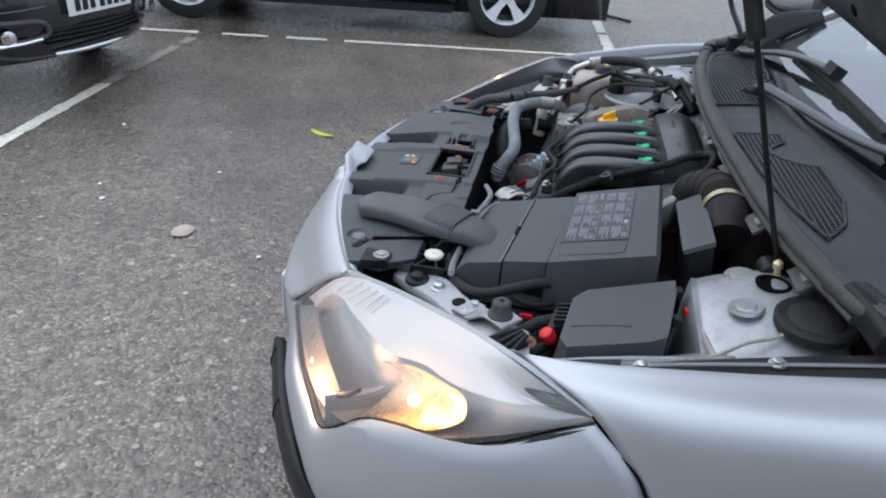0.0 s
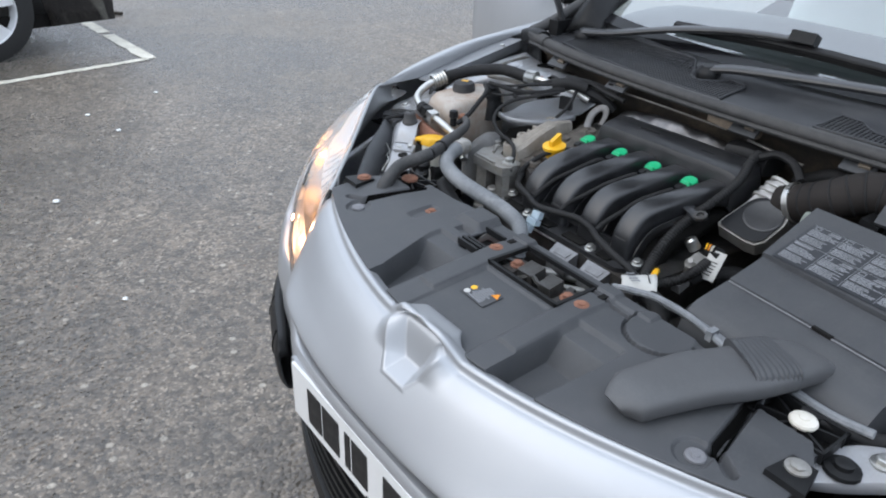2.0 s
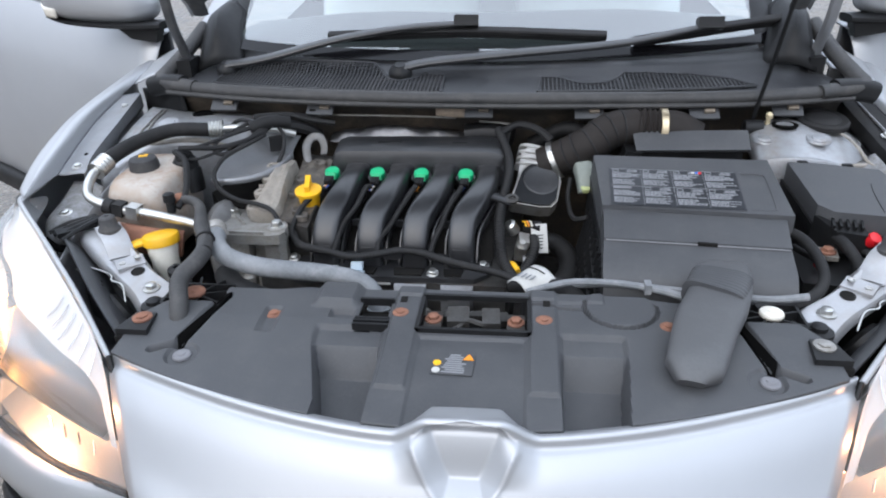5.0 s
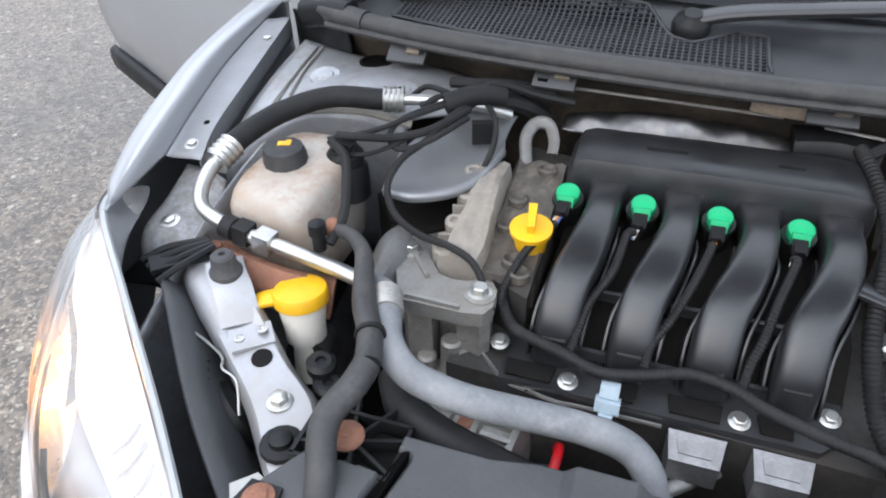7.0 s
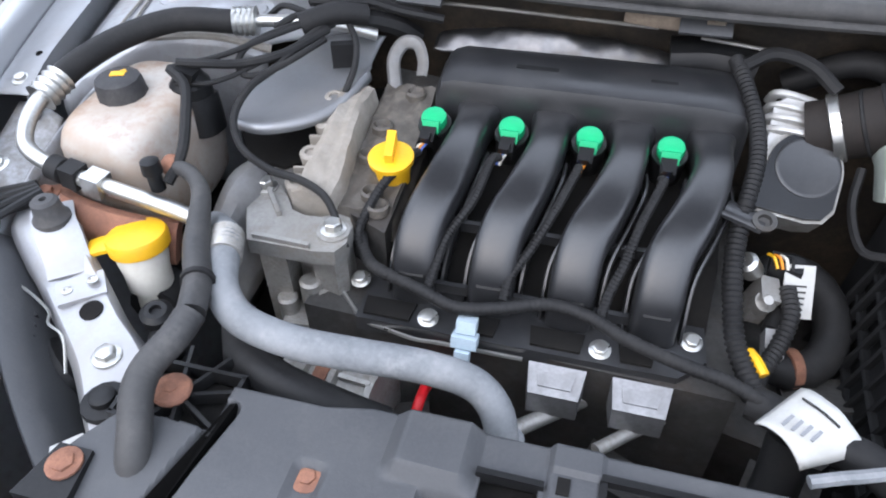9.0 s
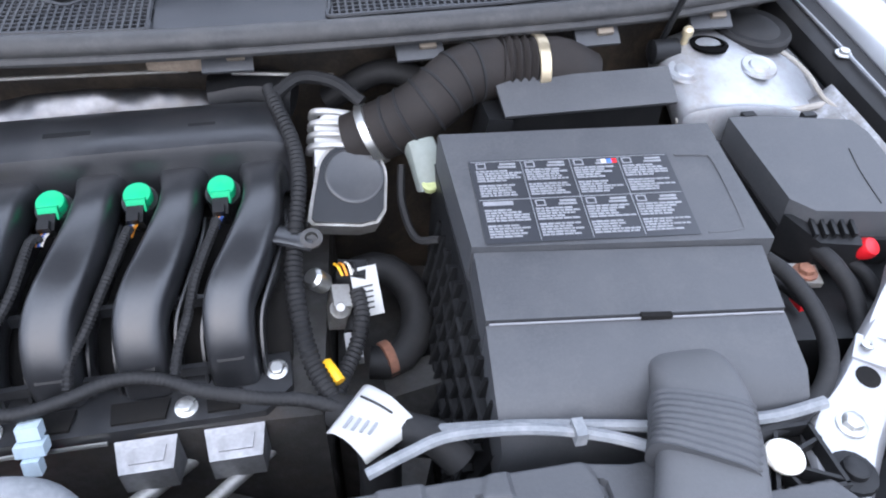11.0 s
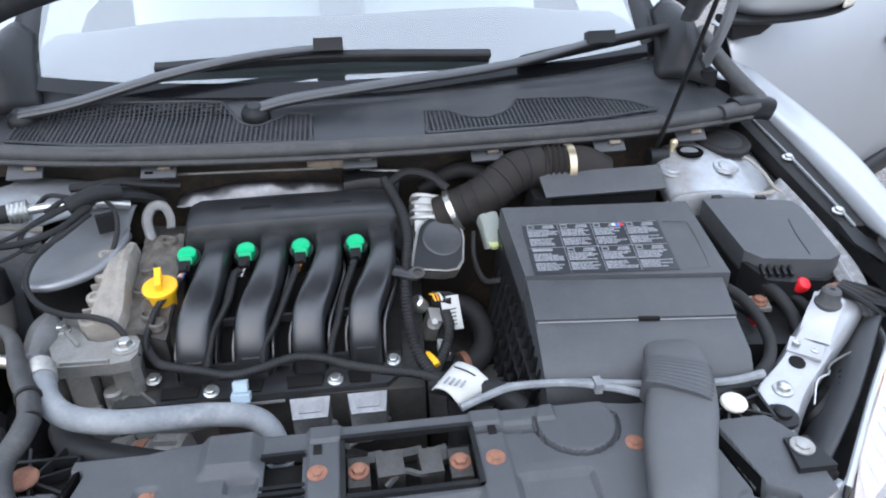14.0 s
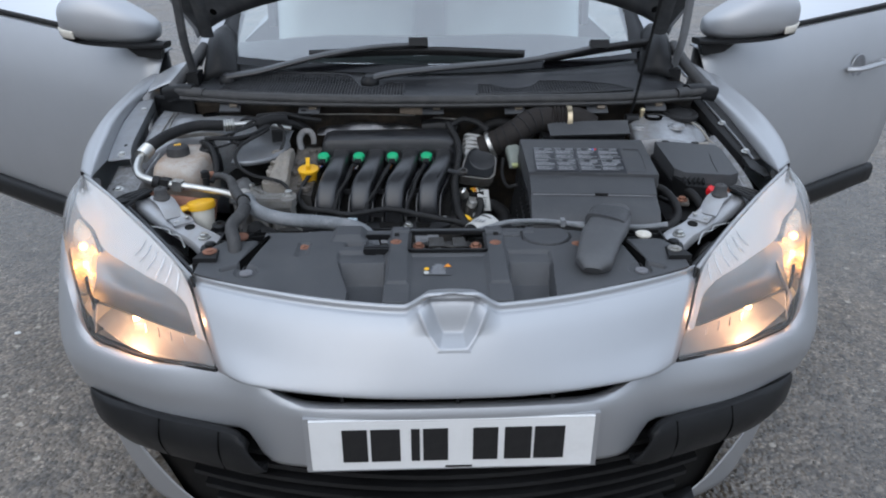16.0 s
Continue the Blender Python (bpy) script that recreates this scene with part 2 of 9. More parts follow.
paint = mat("silver_paint", (0.42, 0.43, 0.445), (0.39, 0.40, 0.415), rough=0.46, rough2=0.50, metal=0.58, big=2.0, fine=300, mixed=0.0, coat=0.40, coat_rough=0.10)
inner = mat("inner_paint", (0.40, 0.415, 0.435), (0.31, 0.315, 0.325), rough=0.36, rough2=0.50, metal=0.6, big=9.0, fine=90, dust=0.6, dust_c=(0.24, 0.20, 0.155), dust_scale=20, coat=0.25, bump=0.09)
black_plastic = mat("black_plastic", (0.008, 0.0083, 0.009), (0.014, 0.0143, 0.015), rough=0.36, rough2=0.52, big=8, fine=260, mixed=0.6, bump=0.10, dust=0.18, dust_c=(0.045, 0.044, 0.042), dust_scale=26, spec=0.24)
grey_plastic = mat("faded_plastic", (0.047, 0.049, 0.053), (0.063, 0.065, 0.069), rough=0.50, rough2=0.62, big=9, fine=320, mixed=0.6, bump=0.12, dust=0.25, dust_c=(0.12, 0.118, 0.114), dust_scale=24, spec=0.45)
gloss_plastic = mat("manifold_plastic", (0.014, 0.0145, 0.016), (0.022, 0.0225, 0.0245), rough=0.28, rough2=0.42, big=11, fine=200, mixed=0.5, bump=0.05, dust=0.3, dust_c=(0.07, 0.07, 0.07), dust_scale=24, spec=0.7)
rubber = mat("rubber", (0.010, 0.010, 0.0105), (0.018, 0.018, 0.0185), rough=0.55, rough2=0.75, big=14, fine=240, bump=0.08, dust=0.2, dust_c=(0.08, 0.075, 0.07), spec=0.28)
seal_rubber = mat("weathered_rubber", (0.026, 0.026, 0.027), (0.048, 0.047, 0.046), rough=0.5, rough2=0.7, big=18, fine=200, bump=0.12, dust=0.5, dust_c=(0.11, 0.105, 0.10), dust_scale=30)
cowl_plastic = mat("cowl_plastic", (0.017, 0.018, 0.020), (0.027, 0.028, 0.031), rough=0.36, rough2=0.52, spec=0.36, big=7, fine=320, mixed=0.5, bump=0.10, dust=0.3, dust_c=(0.09, 0.088, 0.085), dust_scale=12)
hose_grey = mat("grey_hose", (0.13, 0.14, 0.15), (0.22, 0.23, 0.24), rough=0.6, rough2=0.8, big=16, fine=200, bump=0.08, dust=0.6, dust_c=(0.34, 0.34, 0.34), dust_scale=34)
# near-black: dark parts, and recesses with their shade put into the colour
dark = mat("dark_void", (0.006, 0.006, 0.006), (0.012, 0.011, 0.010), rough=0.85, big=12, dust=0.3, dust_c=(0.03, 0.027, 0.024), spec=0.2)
# near-black put in for the shade inside gaps, holes and mesh
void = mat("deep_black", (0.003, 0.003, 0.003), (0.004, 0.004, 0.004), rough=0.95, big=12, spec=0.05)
alu = mat("cast_aluminium", (0.42, 0.41, 0.39), (0.30, 0.29, 0.27), rough=0.48, rough2=0.65, metal=0.75, big=18, fine=240, bump=0.25, dust=0.6, dust_c=(0.26, 0.23, 0.19), dust_scale=30)
bright = mat("zinc_metal", (0.62, 0.62, 0.60), (0.46, 0.46, 0.44), rough=0.26, rough2=0.42, metal=0.95, big=20, fine=300, bump=0.08, dust=0.35, dust_c=(0.36, 0.33, 0.28), dust_scale=30)
white_metal = mat("painted_bracket", (0.40, 0.41, 0.43), (0.33, 0.33, 0.335), rough=0.38, rough2=0.5, metal=0.35, big=14, fine=300, dust=0.35, dust_c=(0.42, 0.37, 0.30), dust_scale=26, coat=0.2)
rust = mat("rust", (0.30, 0.135, 0.08), (0.17, 0.08, 0.055), rough=0.8, rough2=0.95, big=60, fine=500, bump=0.4)
steel_dark = mat("dark_steel", (0.10, 0.098, 0.095), (0.06, 0.058, 0.055), rough=0.5, rough2=0.75, metal=0.7, big=24, fine=200, bump=0.2, dust=0.5, dust_c=(0.12, 0.09, 0.07))
green = mat("green_coil", (0.0, 0.42, 0.17), (0.0, 0.36, 0.14), rough=0.35, big=40, fine=300)
yellow = mat("yellow_cap", (0.86, 0.48, 0.012), (0.76, 0.40, 0.01), rough=0.38, big=30, fine=300, dust=0.2, dust_c=(0.45, 0.3, 0.08))
red = mat("red_cap", (0.70, 0.012, 0.02), (0.6, 0.01, 0.015), rough=0.4, big=30)
tank_white = mat("tank_plastic", (0.43, 0.41, 0.38), (0.35, 0.27, 0.205), rough=0.45, rough2=0.6, big=13, fine=120, mixed=0.3, dust=0.85, dust_c=(0.25, 0.13, 0.075), dust_scale=20)
white_plastic = mat("white_plastic", (0.72, 0.70, 0.63), (0.64, 0.60, 0.52), rough=0.4, big=16, fine=200, dust=0.3)
paper = mat("paper_tag", (0.52, 0.52, 0.50), (0.44, 0.435, 0.41), rough=0.6, big=20, fine=300, dust=0.15)
ink_grey = mat("label_ink", (0.25, 0.26, 0.275), (0.19, 0.195, 0.205), rough=0.6, big=40, fine=900)
ink_black = mat("black_ink", (0.012, 0.012, 0.013), rough=0.45, big=40)
plate_white = mat("plate_white", (0.80, 0.80, 0.79), (0.76, 0.76, 0.75), rough=0.18, big=10, fine=500, coat=0.4, dust=0.12)
orange_ink = mat("orange_ink", (0.85, 0.30, 0.02), rough=0.5)
blue_clip = mat("pale_clip", (0.46, 0.56, 0.62), (0.38, 0.46, 0.52), rough=0.5, big=40, dust=0.3)
beige_seam = mat("beige_seam", (0.34, 0.325, 0.30), (0.24, 0.22, 0.19), rough=0.7, big=30, fine=200, bump=0.2, dust=0.4)
dusty_plate = mat("dusty_plate", (0.30, 0.31, 0.325), (0.16, 0.155, 0.15), rough=0.5, rough2=0.7, metal=0.3, big=40, fine=160, bump=0.4, dust=0.7, dust_c=(0.20, 0.18, 0.16), dust_scale=50)
foil = mat("heat_foil", (0.17, 0.173, 0.18), (0.11, 0.11, 0.116), rough=0.34, rough2=0.5, metal=1.0, big=26, fine=80, bump=0.12, bump_scale=60, dust=0.4)
clamp_metal = mat("clamp_metal", (0.26, 0.26, 0.265), (0.18, 0.18, 0.185), rough=0.42, rough2=0.55, metal=0.7, big=30, fine=240, dust=0.3, dust_c=(0.2, 0.18, 0.15))
satin_paint = mat("satin_paint", (0.27, 0.28, 0.295), (0.23, 0.235, 0.245), rough=0.40, rough2=0.5, metal=0.5, big=9, fine=200, mixed=0.3, coat=0.15, coat_rough=0.2, dust=0.3, dust_c=(0.30, 0.28, 0.25), dust_scale=18)
chrome = mat("reflector_chrome", (0.78, 0.78, 0.78), (0.70, 0.70, 0.70), rough=0.10, rough2=0.2, metal=1.0, big=8)
lamp_grey = mat("lamp_grey", (0.40, 0.41, 0.42), (0.34, 0.35, 0.36), rough=0.35, metal=0.3, big=10)
tyre_black = mat("tyre", (0.018, 0.018, 0.018), (0.03, 0.03, 0.03), rough=0.75, big=20, fine=150, bump=0.2)
dark_paint = mat("black_paint", (0.008, 0.008, 0.010), (0.012, 0.012, 0.014), rough=0.18, coat=0.9, big=4, dust=0.15, dust_c=(0.05, 0.05, 0.05))
# paled so that the cabin stands in for brightness in the windscreen
cloth = mat("seat_cloth", (0.60, 0.64, 0.64), (0.52, 0.56, 0.56), rough=0.9, big=8, fine=400, bump=0.2)
felt = mat("firewall_felt", (0.035, 0.032, 0.029), (0.07, 0.055, 0.042), rough=0.95, big=9, fine=140, bump=0.5, dust=0.5, dust_c=(0.20, 0.15, 0.10), dust_scale=9)
glass = clear("window_glass", (0.42, 0.50, 0.47), gloss=0.03)
screen_glass = clear("coated_glass", (0.80, 0.90, 0.885), gloss=0.16, coat=0.11)
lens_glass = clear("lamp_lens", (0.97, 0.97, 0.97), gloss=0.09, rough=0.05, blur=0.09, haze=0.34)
bulb_on = glow("bulb_lit", (1.0, 0.62, 0.28), 14.0)
amber_on = glow("amber_lit", (1.0, 0.42, 0.08), 14.0)
bowl_metal = mat("frosted_reflector", (0.72, 0.71, 0.69), (0.62, 0.61, 0.59), rough=0.38, rough2=0.5, metal=0.6, big=12)
shelf_white = mat("reflector_shelf", (0.74, 0.745, 0.75), (0.68, 0.685, 0.69), rough=0.35, rough2=0.5, metal=0.1, big=12)
bowl_grey = mat("grey_reflector", (0.26, 0.265, 0.275), (0.21, 0.215, 0.225), rough=0.28, rough2=0.4, metal=0.7, big=10)
facet_metal = mat("faceted_reflector", (0.78, 0.70, 0.56), (0.66, 0.58, 0.45), rough=0.22, rough2=0.32, metal=0.75, big=30, bump=0.6, bump_scale=70)
alloy = mat("alloy_rim", (0.80, 0.81, 0.82), (0.72, 0.73, 0.74), rough=0.3, metal=0.0, big=10, coat=0.4, dust=0.2)


# ---- ground ----
def asphalt_material():
    m = bpy.data.materials.new("wet_asphalt")
    m.use_nodes = True
    t = m.node_tree
    N, L = t.nodes, t.links
    b = N["Principled BSDF"]
    co = N.new("ShaderNodeTexCoord").outputs["Object"]

    def tex(kind, scale, **kw):
        x = N.new(kind)
        x.inputs["Scale"].default_value = scale
        for k, v in kw.items():
            x.inputs[k].default_value = v
        L.new(co, x.inputs["Vector"])
        return x

    def rng(src, a, z, lo, hi):
        x = N.new("ShaderNodeMapRange")
        x.inputs[1].default_value, x.inputs[2].default_value, x.inputs[3].default_value, x.inputs[4].default_value = a, z, lo, hi
        L.new(src, x.inputs[0])
        return x.outputs[0]

    def mix(f, a, z):
        x = N.new("ShaderNodeMix")
        x.data_type = "RGBA"
        for s, v in ((x.inputs[0], f), (x.inputs[6], a), (x.inputs[7], z)):
            if isinstance(v, tuple):
                s.default_value = (*v, 1)
            else:
                L.new(v, s)
        return x.outputs[2]

    cells = tex("ShaderNodeTexVoronoi", 66.0, Randomness=1.0)
    cells2 = tex("ShaderNodeTexVoronoi", 120.0, Randomness=1.0)
    sep = N.new("ShaderNodeSeparateColor")
    L.new(cells.outputs["Color"], sep.inputs[0])
    sep2 = N.new("ShaderNodeSeparateColor")
    L.new(cells2.outputs["Color"], sep2.inputs[0])
    wet = tex("ShaderNodeTexNoise", 0.55, Detail=6.0, Roughness=0.6).outputs["Fac"]
    patch = tex("ShaderNodeTexNoise", 3.0, Detail=5.0, Roughness=0.65).outputs["Fac"]
    grain = tex("ShaderNodeTexNoise", 300.0, Detail=3.0).outputs["Fac"]
    col = mix(rng(sep.outputs[0], 0.0, 1.0, 0.0, 1.0), (0.040, 0.0325, 0.0245), (0.245, 0.197, 0.148))
    col = mix(rng(sep2.outputs[0], 0.86, 0.91, 0.0, 0.8), col, (0.47, 0.40, 0.32))
    col = mix(rng(patch, 0.35, 0.7, 0.0, 0.6), col, (0.070, 0.057, 0.043))
    blot = tex("ShaderNodeTexNoise", 7.5, Detail=4.0, Roughness=0.7).outputs["Fac"]
    col = mix(rng(blot, 0.52, 0.66, 0.0, 0.55), col, (0.034, 0.029, 0.023))
    clump = tex("ShaderNodeTexNoise", 24.0, Detail=3.0, Roughness=0.6, Distortion=0.8).outputs["Fac"]
    col = mix(rng(clump, 0.52, 0.68, 0.0, 0.60), col, (0.028, 0.024, 0.019))
    col = mix(rng(clump, 0.46, 0.30, 0.0, 0.40), col, (0.29, 0.24, 0.185))
    fleck = tex("ShaderNodeTexVoronoi", 7.0, Randomness=1.0)
    fleck.voronoi_dimensions = "2D"
    few = N.new("ShaderNodeSeparateColor")
    L.new(fleck.outputs["Color"], few.inputs[0])
    spot = N.new("ShaderNodeMath")
    spot.operation = "MULTIPLY"
    L.new(rng(fleck.outputs["Distance"], 0.085, 0.06, 0.0, 0.7), spot.inputs[0])
    L.new(rng(few.outputs[1], 0.45, 0.75, 0.0, 1.0), spot.inputs[1])
    col = mix(spot.outputs[0], col, (0.52, 0.47, 0.39))
    col = mix(rng(grain, 0.4, 0.75, 0.0, 0.35), col, (0.165, 0.136, 0.105))
    col = mix(rng(wet, 0.36, 0.60, 0.55, 0.0), col, (0.030, 0.026, 0.021))
    L.new(col, b.inputs["Base Color"])
    b.inputs["Specular IOR Level"].default_value = 0.75
    r = N.new("ShaderNodeMath")
    r.operation = "ADD"
    L.new(rng(wet, 0.36, 0.62, 0.17, 0.42), r.inputs[0])
    L.new(rng(sep.outputs[1], 0, 1, -0.08, 0.14), r.inputs[1])
    L.new(r.outputs[0], b.inputs["Roughness"])
    k = N.new("ShaderNodeBump")
    k.inputs["Strength"].default_value, k.inputs["Distance"].default_value = 0.8, 0.004
    L.new(rng(cells.outputs["Distance"], 0.0, 0.75, 1.0, 0.0), k.inputs["Height"])
    k2 = N.new("ShaderNodeBump")
    k2.inputs["Strength"].default_value, k2.inputs["Distance"].default_value = 0.7, 0.010
    L.new(clump, k2.inputs["Height"])
    L.new(k.outputs[0], k2.inputs["Normal"])
    L.new(k2.outputs[0], b.inputs["Normal"])
    return m


asphalt = asphalt_material()
line_paint = mat("worn_line_paint", (0.86, 0.82, 0.70), (0.56, 0.52, 0.43), rough=0.55, big=9, fine=120, mixed=0.8, bump=0.3, dust=0.55, dust_c=(0.14, 0.12, 0.09), dust_scale=22)
faded_paint = mat("faded_line_paint", (0.36, 0.33, 0.27), (0.20, 0.175, 0.14), rough=0.55, big=12, fine=120, mixed=0.8, bump=0.3, dust=0.7, dust_c=(0.09, 0.075, 0.055), dust_scale=20)
bm = BM()
R = [0, 1.5, 3, 5, 8, 12, 20, 40, 90, 200, 500]
rows = []
for r in R[1:]:
    rows.append([(r * math.cos(a), r * math.sin(a), 0.0) for a in (2 * math.pi * k / 48 for k in range(48))])
V = grid(bm, rows, close=True)
bm.faces.new(V[0])
ground = part("ground", bm, asphalt, None, "wet dark grey tarmac car park surface", kind="structure", category="ground", smooth=0)


def road_line(a, z, width, gaps, label, paint_=line_paint):
    """A worn painted line on the tarmac, broken by gaps (from, to along its length)."""
    a, z = Vector((*a, 0)), Vector((*z, 0))
    d = (z - a).normalized()
    s = Vector((-d.y, d.x, 0))
    n = max(8, int((z - a).length / 0.05))
    bm = BM()
    run = []
    for i in range(n + 1):
        u = i / n
        w = width / 2
        c = a.lerp(z, u)
        if any(g0 < u < g1 for g0, g1 in gaps):
            if len(run) > 1:
                grid(bm, run)
            run = []
            continue
        j = 0.012 * noise.noise(c * 9.0)
        k = 0.012 * noise.noise(c * 11.0 + Vector((3, 1, 0)))
        run.append([c + s * (w + j) + Vector((0, 0, 0.004)), c - s * (w + k) + Vector((0, 0, 0.004))])
    if len(run) > 1:
        grid(bm, run)
    return part("parking_line", bm, paint_, None, label, kind="structure", category="road marking", smooth=0)


road_line((-0.6, -2.06), (-2.56, -2.295), 0.085, [], "worn cream painted parking bay line on tarmac")
road_line((-2.58, -2.30), (-3.95, -2.42), 0.085, [(0.17, 0.21), (0.80, 0.85)], "faded grey end of a painted bay line on tarmac", faded_paint)
road_line((-3.86, -3.9), (-4.90, 1.05), 0.07, [(0.295, 0.318), (0.411, 0.432), (0.512, 0.530), (0.36, 0.366)], "thin broken white painted line on tarmac")
road_line((-4.90, 1.07), (-8.5, 0.78), 0.10, [(0.27, 0.285), (0.50, 0.52), (0.66, 0.69)], "faded white painted bay divider line on tarmac")

# small litter on the tarmac
leaf_green = mat("fallen_leaf", (0.46, 0.50, 0.04), (0.40, 0.42, 0.05), rough=0.5, big=60, fine=300)
pale_stone = mat("pale_stone", (0.46, 0.38, 0.32), (0.36, 0.30, 0.26), rough=0.8, big=30, fine=200, bump=0.3)
bm = BM()
n = 12
top = [Vector((0.085 * math.cos(a), 0.026 * math.sin(a) * (1 - 0.3 * math.cos(a)), 0.006 + 0.006 * math.cos(2 * a))) for a in (2 * math.pi * k / n for k in range(n))]
M = Matrix.Translation((-2.136, -0.657, 0.004)) @ Euler((0, 0, radians(70))).to_matrix().to_4x4()
vs = [bm.verts.new(M @ p) for p in top]
c0 = bm.verts.new(M @ Vector((0, 0, 0.002)))
for i in range(n):
    bm.faces.new((vs[i], vs[(i + 1) % n], c0))
part("fallen_leaf", bm, leaf_green, None, "yellow green fallen leaf lying on wet tarmac", category="leaf", thick=0.001)


def pebble(at, r, material, label, flat=0.35):
    bm = BM()
    bmesh.ops.create_icosphere(bm, subdivisions=2, radius=1.0)
    for v in bm.verts:
        k = 1 + 0.22 * noise.noise(v.co * 1.7 + Vector((*at, 0)) * 5)
        v.co = Vector((v.co.x * r * k, v.co.y * r * 0.8 * k, v.co.z * r * flat * k)) + Vector((at[0], at[1], r * flat * 0.8))
    return part("stone", bm, material, None, label, category="stone", group="stones on the tarmac")


pebble((-0.833, -0.812), 0.055, pale_stone, "flat pale pinkish stone on wet tarmac", 0.18)
white_bit = mat("white_chip", (0.72, 0.72, 0.70), (0.6, 0.6, 0.58), rough=0.6, big=50)
for x, y in ((-1.013, -1.298), (-0.727, -0.432), (-1.9, -1.75), (-1.45, -0.95), (-1.6, 0.05), (-1.25, 1.7), (-1.6, 1.35), (-1.45, 0.75), (1.75, 0.8), (-1.15, -1.4)):
    pebble((x, y), 0.011 + 0.006 * abs(noise.noise(Vector((x * 7, y * 5, 0)))), white_bit, "small white stone chip on wet tarmac")


for x, y in ((-4.0, 0.851), (-3.735, 0.383), (-3.379, 0.466), (-2.567, 0.003)):
    pebble((x, y), 0.018, white_bit, "small white stone chip on wet tarmac")
bm = BM()
tube(bm, [(-7.0, 0.82, 0.02), (-6.9, 0.95, 0.024), (-6.82, 1.12, 0.02), (-6.65, 1.31, 0.018)], 0.016, 7, 20)
part("fallen_twig", bm, mat("wet_bark", (0.030, 0.025, 0.020), (0.05, 0.04, 0.03), rough=0.7, big=30, bump=0.3), None, "dark wet twig lying on tarmac", category="twig")


# ---- the car: body ----
car = empty("hatchback_car", label="silver five-door hatchback with open bonnet and open front doors", category="car")


def half(pts):
    """A curve over the whole width from the points of its right half."""
    return flip(reversed(pts[1:])) + list(pts) if abs(pts[0][0]) < 1e-6 else list(pts)


SKEW = True
def ease(v, a, b):
    t = max(0.0, min(1.0, (v - a) / (b - a)))
    return t * t * (3 - 2 * t)


def badge_relief(x, y, z):
    """The panel's middle: its edge swells up round an empty shield-shaped badge recess with flat sides."""
    x_ = x - 0.005
    hump = ease(-abs(x_), -0.090, -0.040)
    z0 = z
    z += 0.030 * hump * ease(z0, 0.742, 0.776)
    y -= 0.010 * hump * ease(z0, 0.742, 0.776)
    half_w = 0.024 + 0.043 * max(0.0, min(1.0, (z0 - 0.726) / 0.050))
    a, b = (half_w - abs(x_)) * 0.8, z0 - 0.726
    d = min(a, b) if y < 0.21 else -1.0
    fade = 1 - ease(z0 + 0.16 * abs(x_), 0.7775, 0.7860)
    rim_ = ease(d, -0.007, -0.002) * ease(-d, -0.0035, 0.0) * fade
    deep = max(0.0, min(1.0, d / 0.017)) * fade
    return (x, y - 0.0016 * rim_ + 0.021 * deep, z - 0.004 * deep)


# front panel between the lamps
FP = [
    [(0, 0.215, 0.772), (0.1, 0.217, 0.772), (0.2, 0.234, 0.773), (0.3, 0.262, 0.774), (0.42, 0.308, 0.775), (0.497, 0.345, 0.776)],
    [(0, 0.197, 0.784), (0.1, 0.199, 0.784), (0.2, 0.216, 0.785), (0.3, 0.244, 0.786), (0.42, 0.290, 0.787), (0.500, 0.326, 0.788)],
    [(0, 0.180, 0.778), (0.1, 0.182, 0.778), (0.2, 0.199, 0.779), (0.3, 0.227, 0.780), (0.42, 0.273, 0.781), (0.496, 0.309, 0.782)],
    [(0, 0.150, 0.745), (0.1, 0.152, 0.745), (0.2, 0.168, 0.745), (0.3, 0.194, 0.745), (0.41, 0.236, 0.746), (0.480, 0.268, 0.746)],
    [(0, 0.116, 0.695), (0.1, 0.119, 0.695), (0.2, 0.132, 0.695), (0.3, 0.156, 0.695), (0.39, 0.190, 0.696), (0.455, 0.220, 0.696)],
    [(0, 0.094, 0.652), (0.1, 0.096, 0.652), (0.2, 0.105, 0.653), (0.3, 0.124, 0.654), (0.38, 0.148, 0.655), (0.432, 0.182, 0.657)],
    [(0, 0.108, 0.644), (0.1, 0.110, 0.644), (0.2, 0.119, 0.645), (0.3, 0.138, 0.646), (0.38, 0.162, 0.647), (0.430, 0.196, 0.650)],
]
# rolled lip along the top of the panel
edge_ = FP[2]
FP[2:3] = [[(x, y + 0.009, z + 0.0045) for x, y, z in edge_], [(x, y + 0.006, z - 0.006) for x, y, z in edge_], [(x, y - 0.007, z - 0.0115) for x, y, z in edge_]]
bm = BM()
rows = [crv(half(r), 900) for r in FP]
pick = list(range(0, 340, 20)) + list(range(340, 561, 2)) + list(range(580, 901, 20))
cols = [crv([r[i] for r in rows], 110) for i in pick]
grid(bm, [[badge_relief(*c[j]) for c in cols] for j in range(111)])
part("front_panel", bm, paint, car, "silver painted panel with an empty badge recess", thick=0.003)

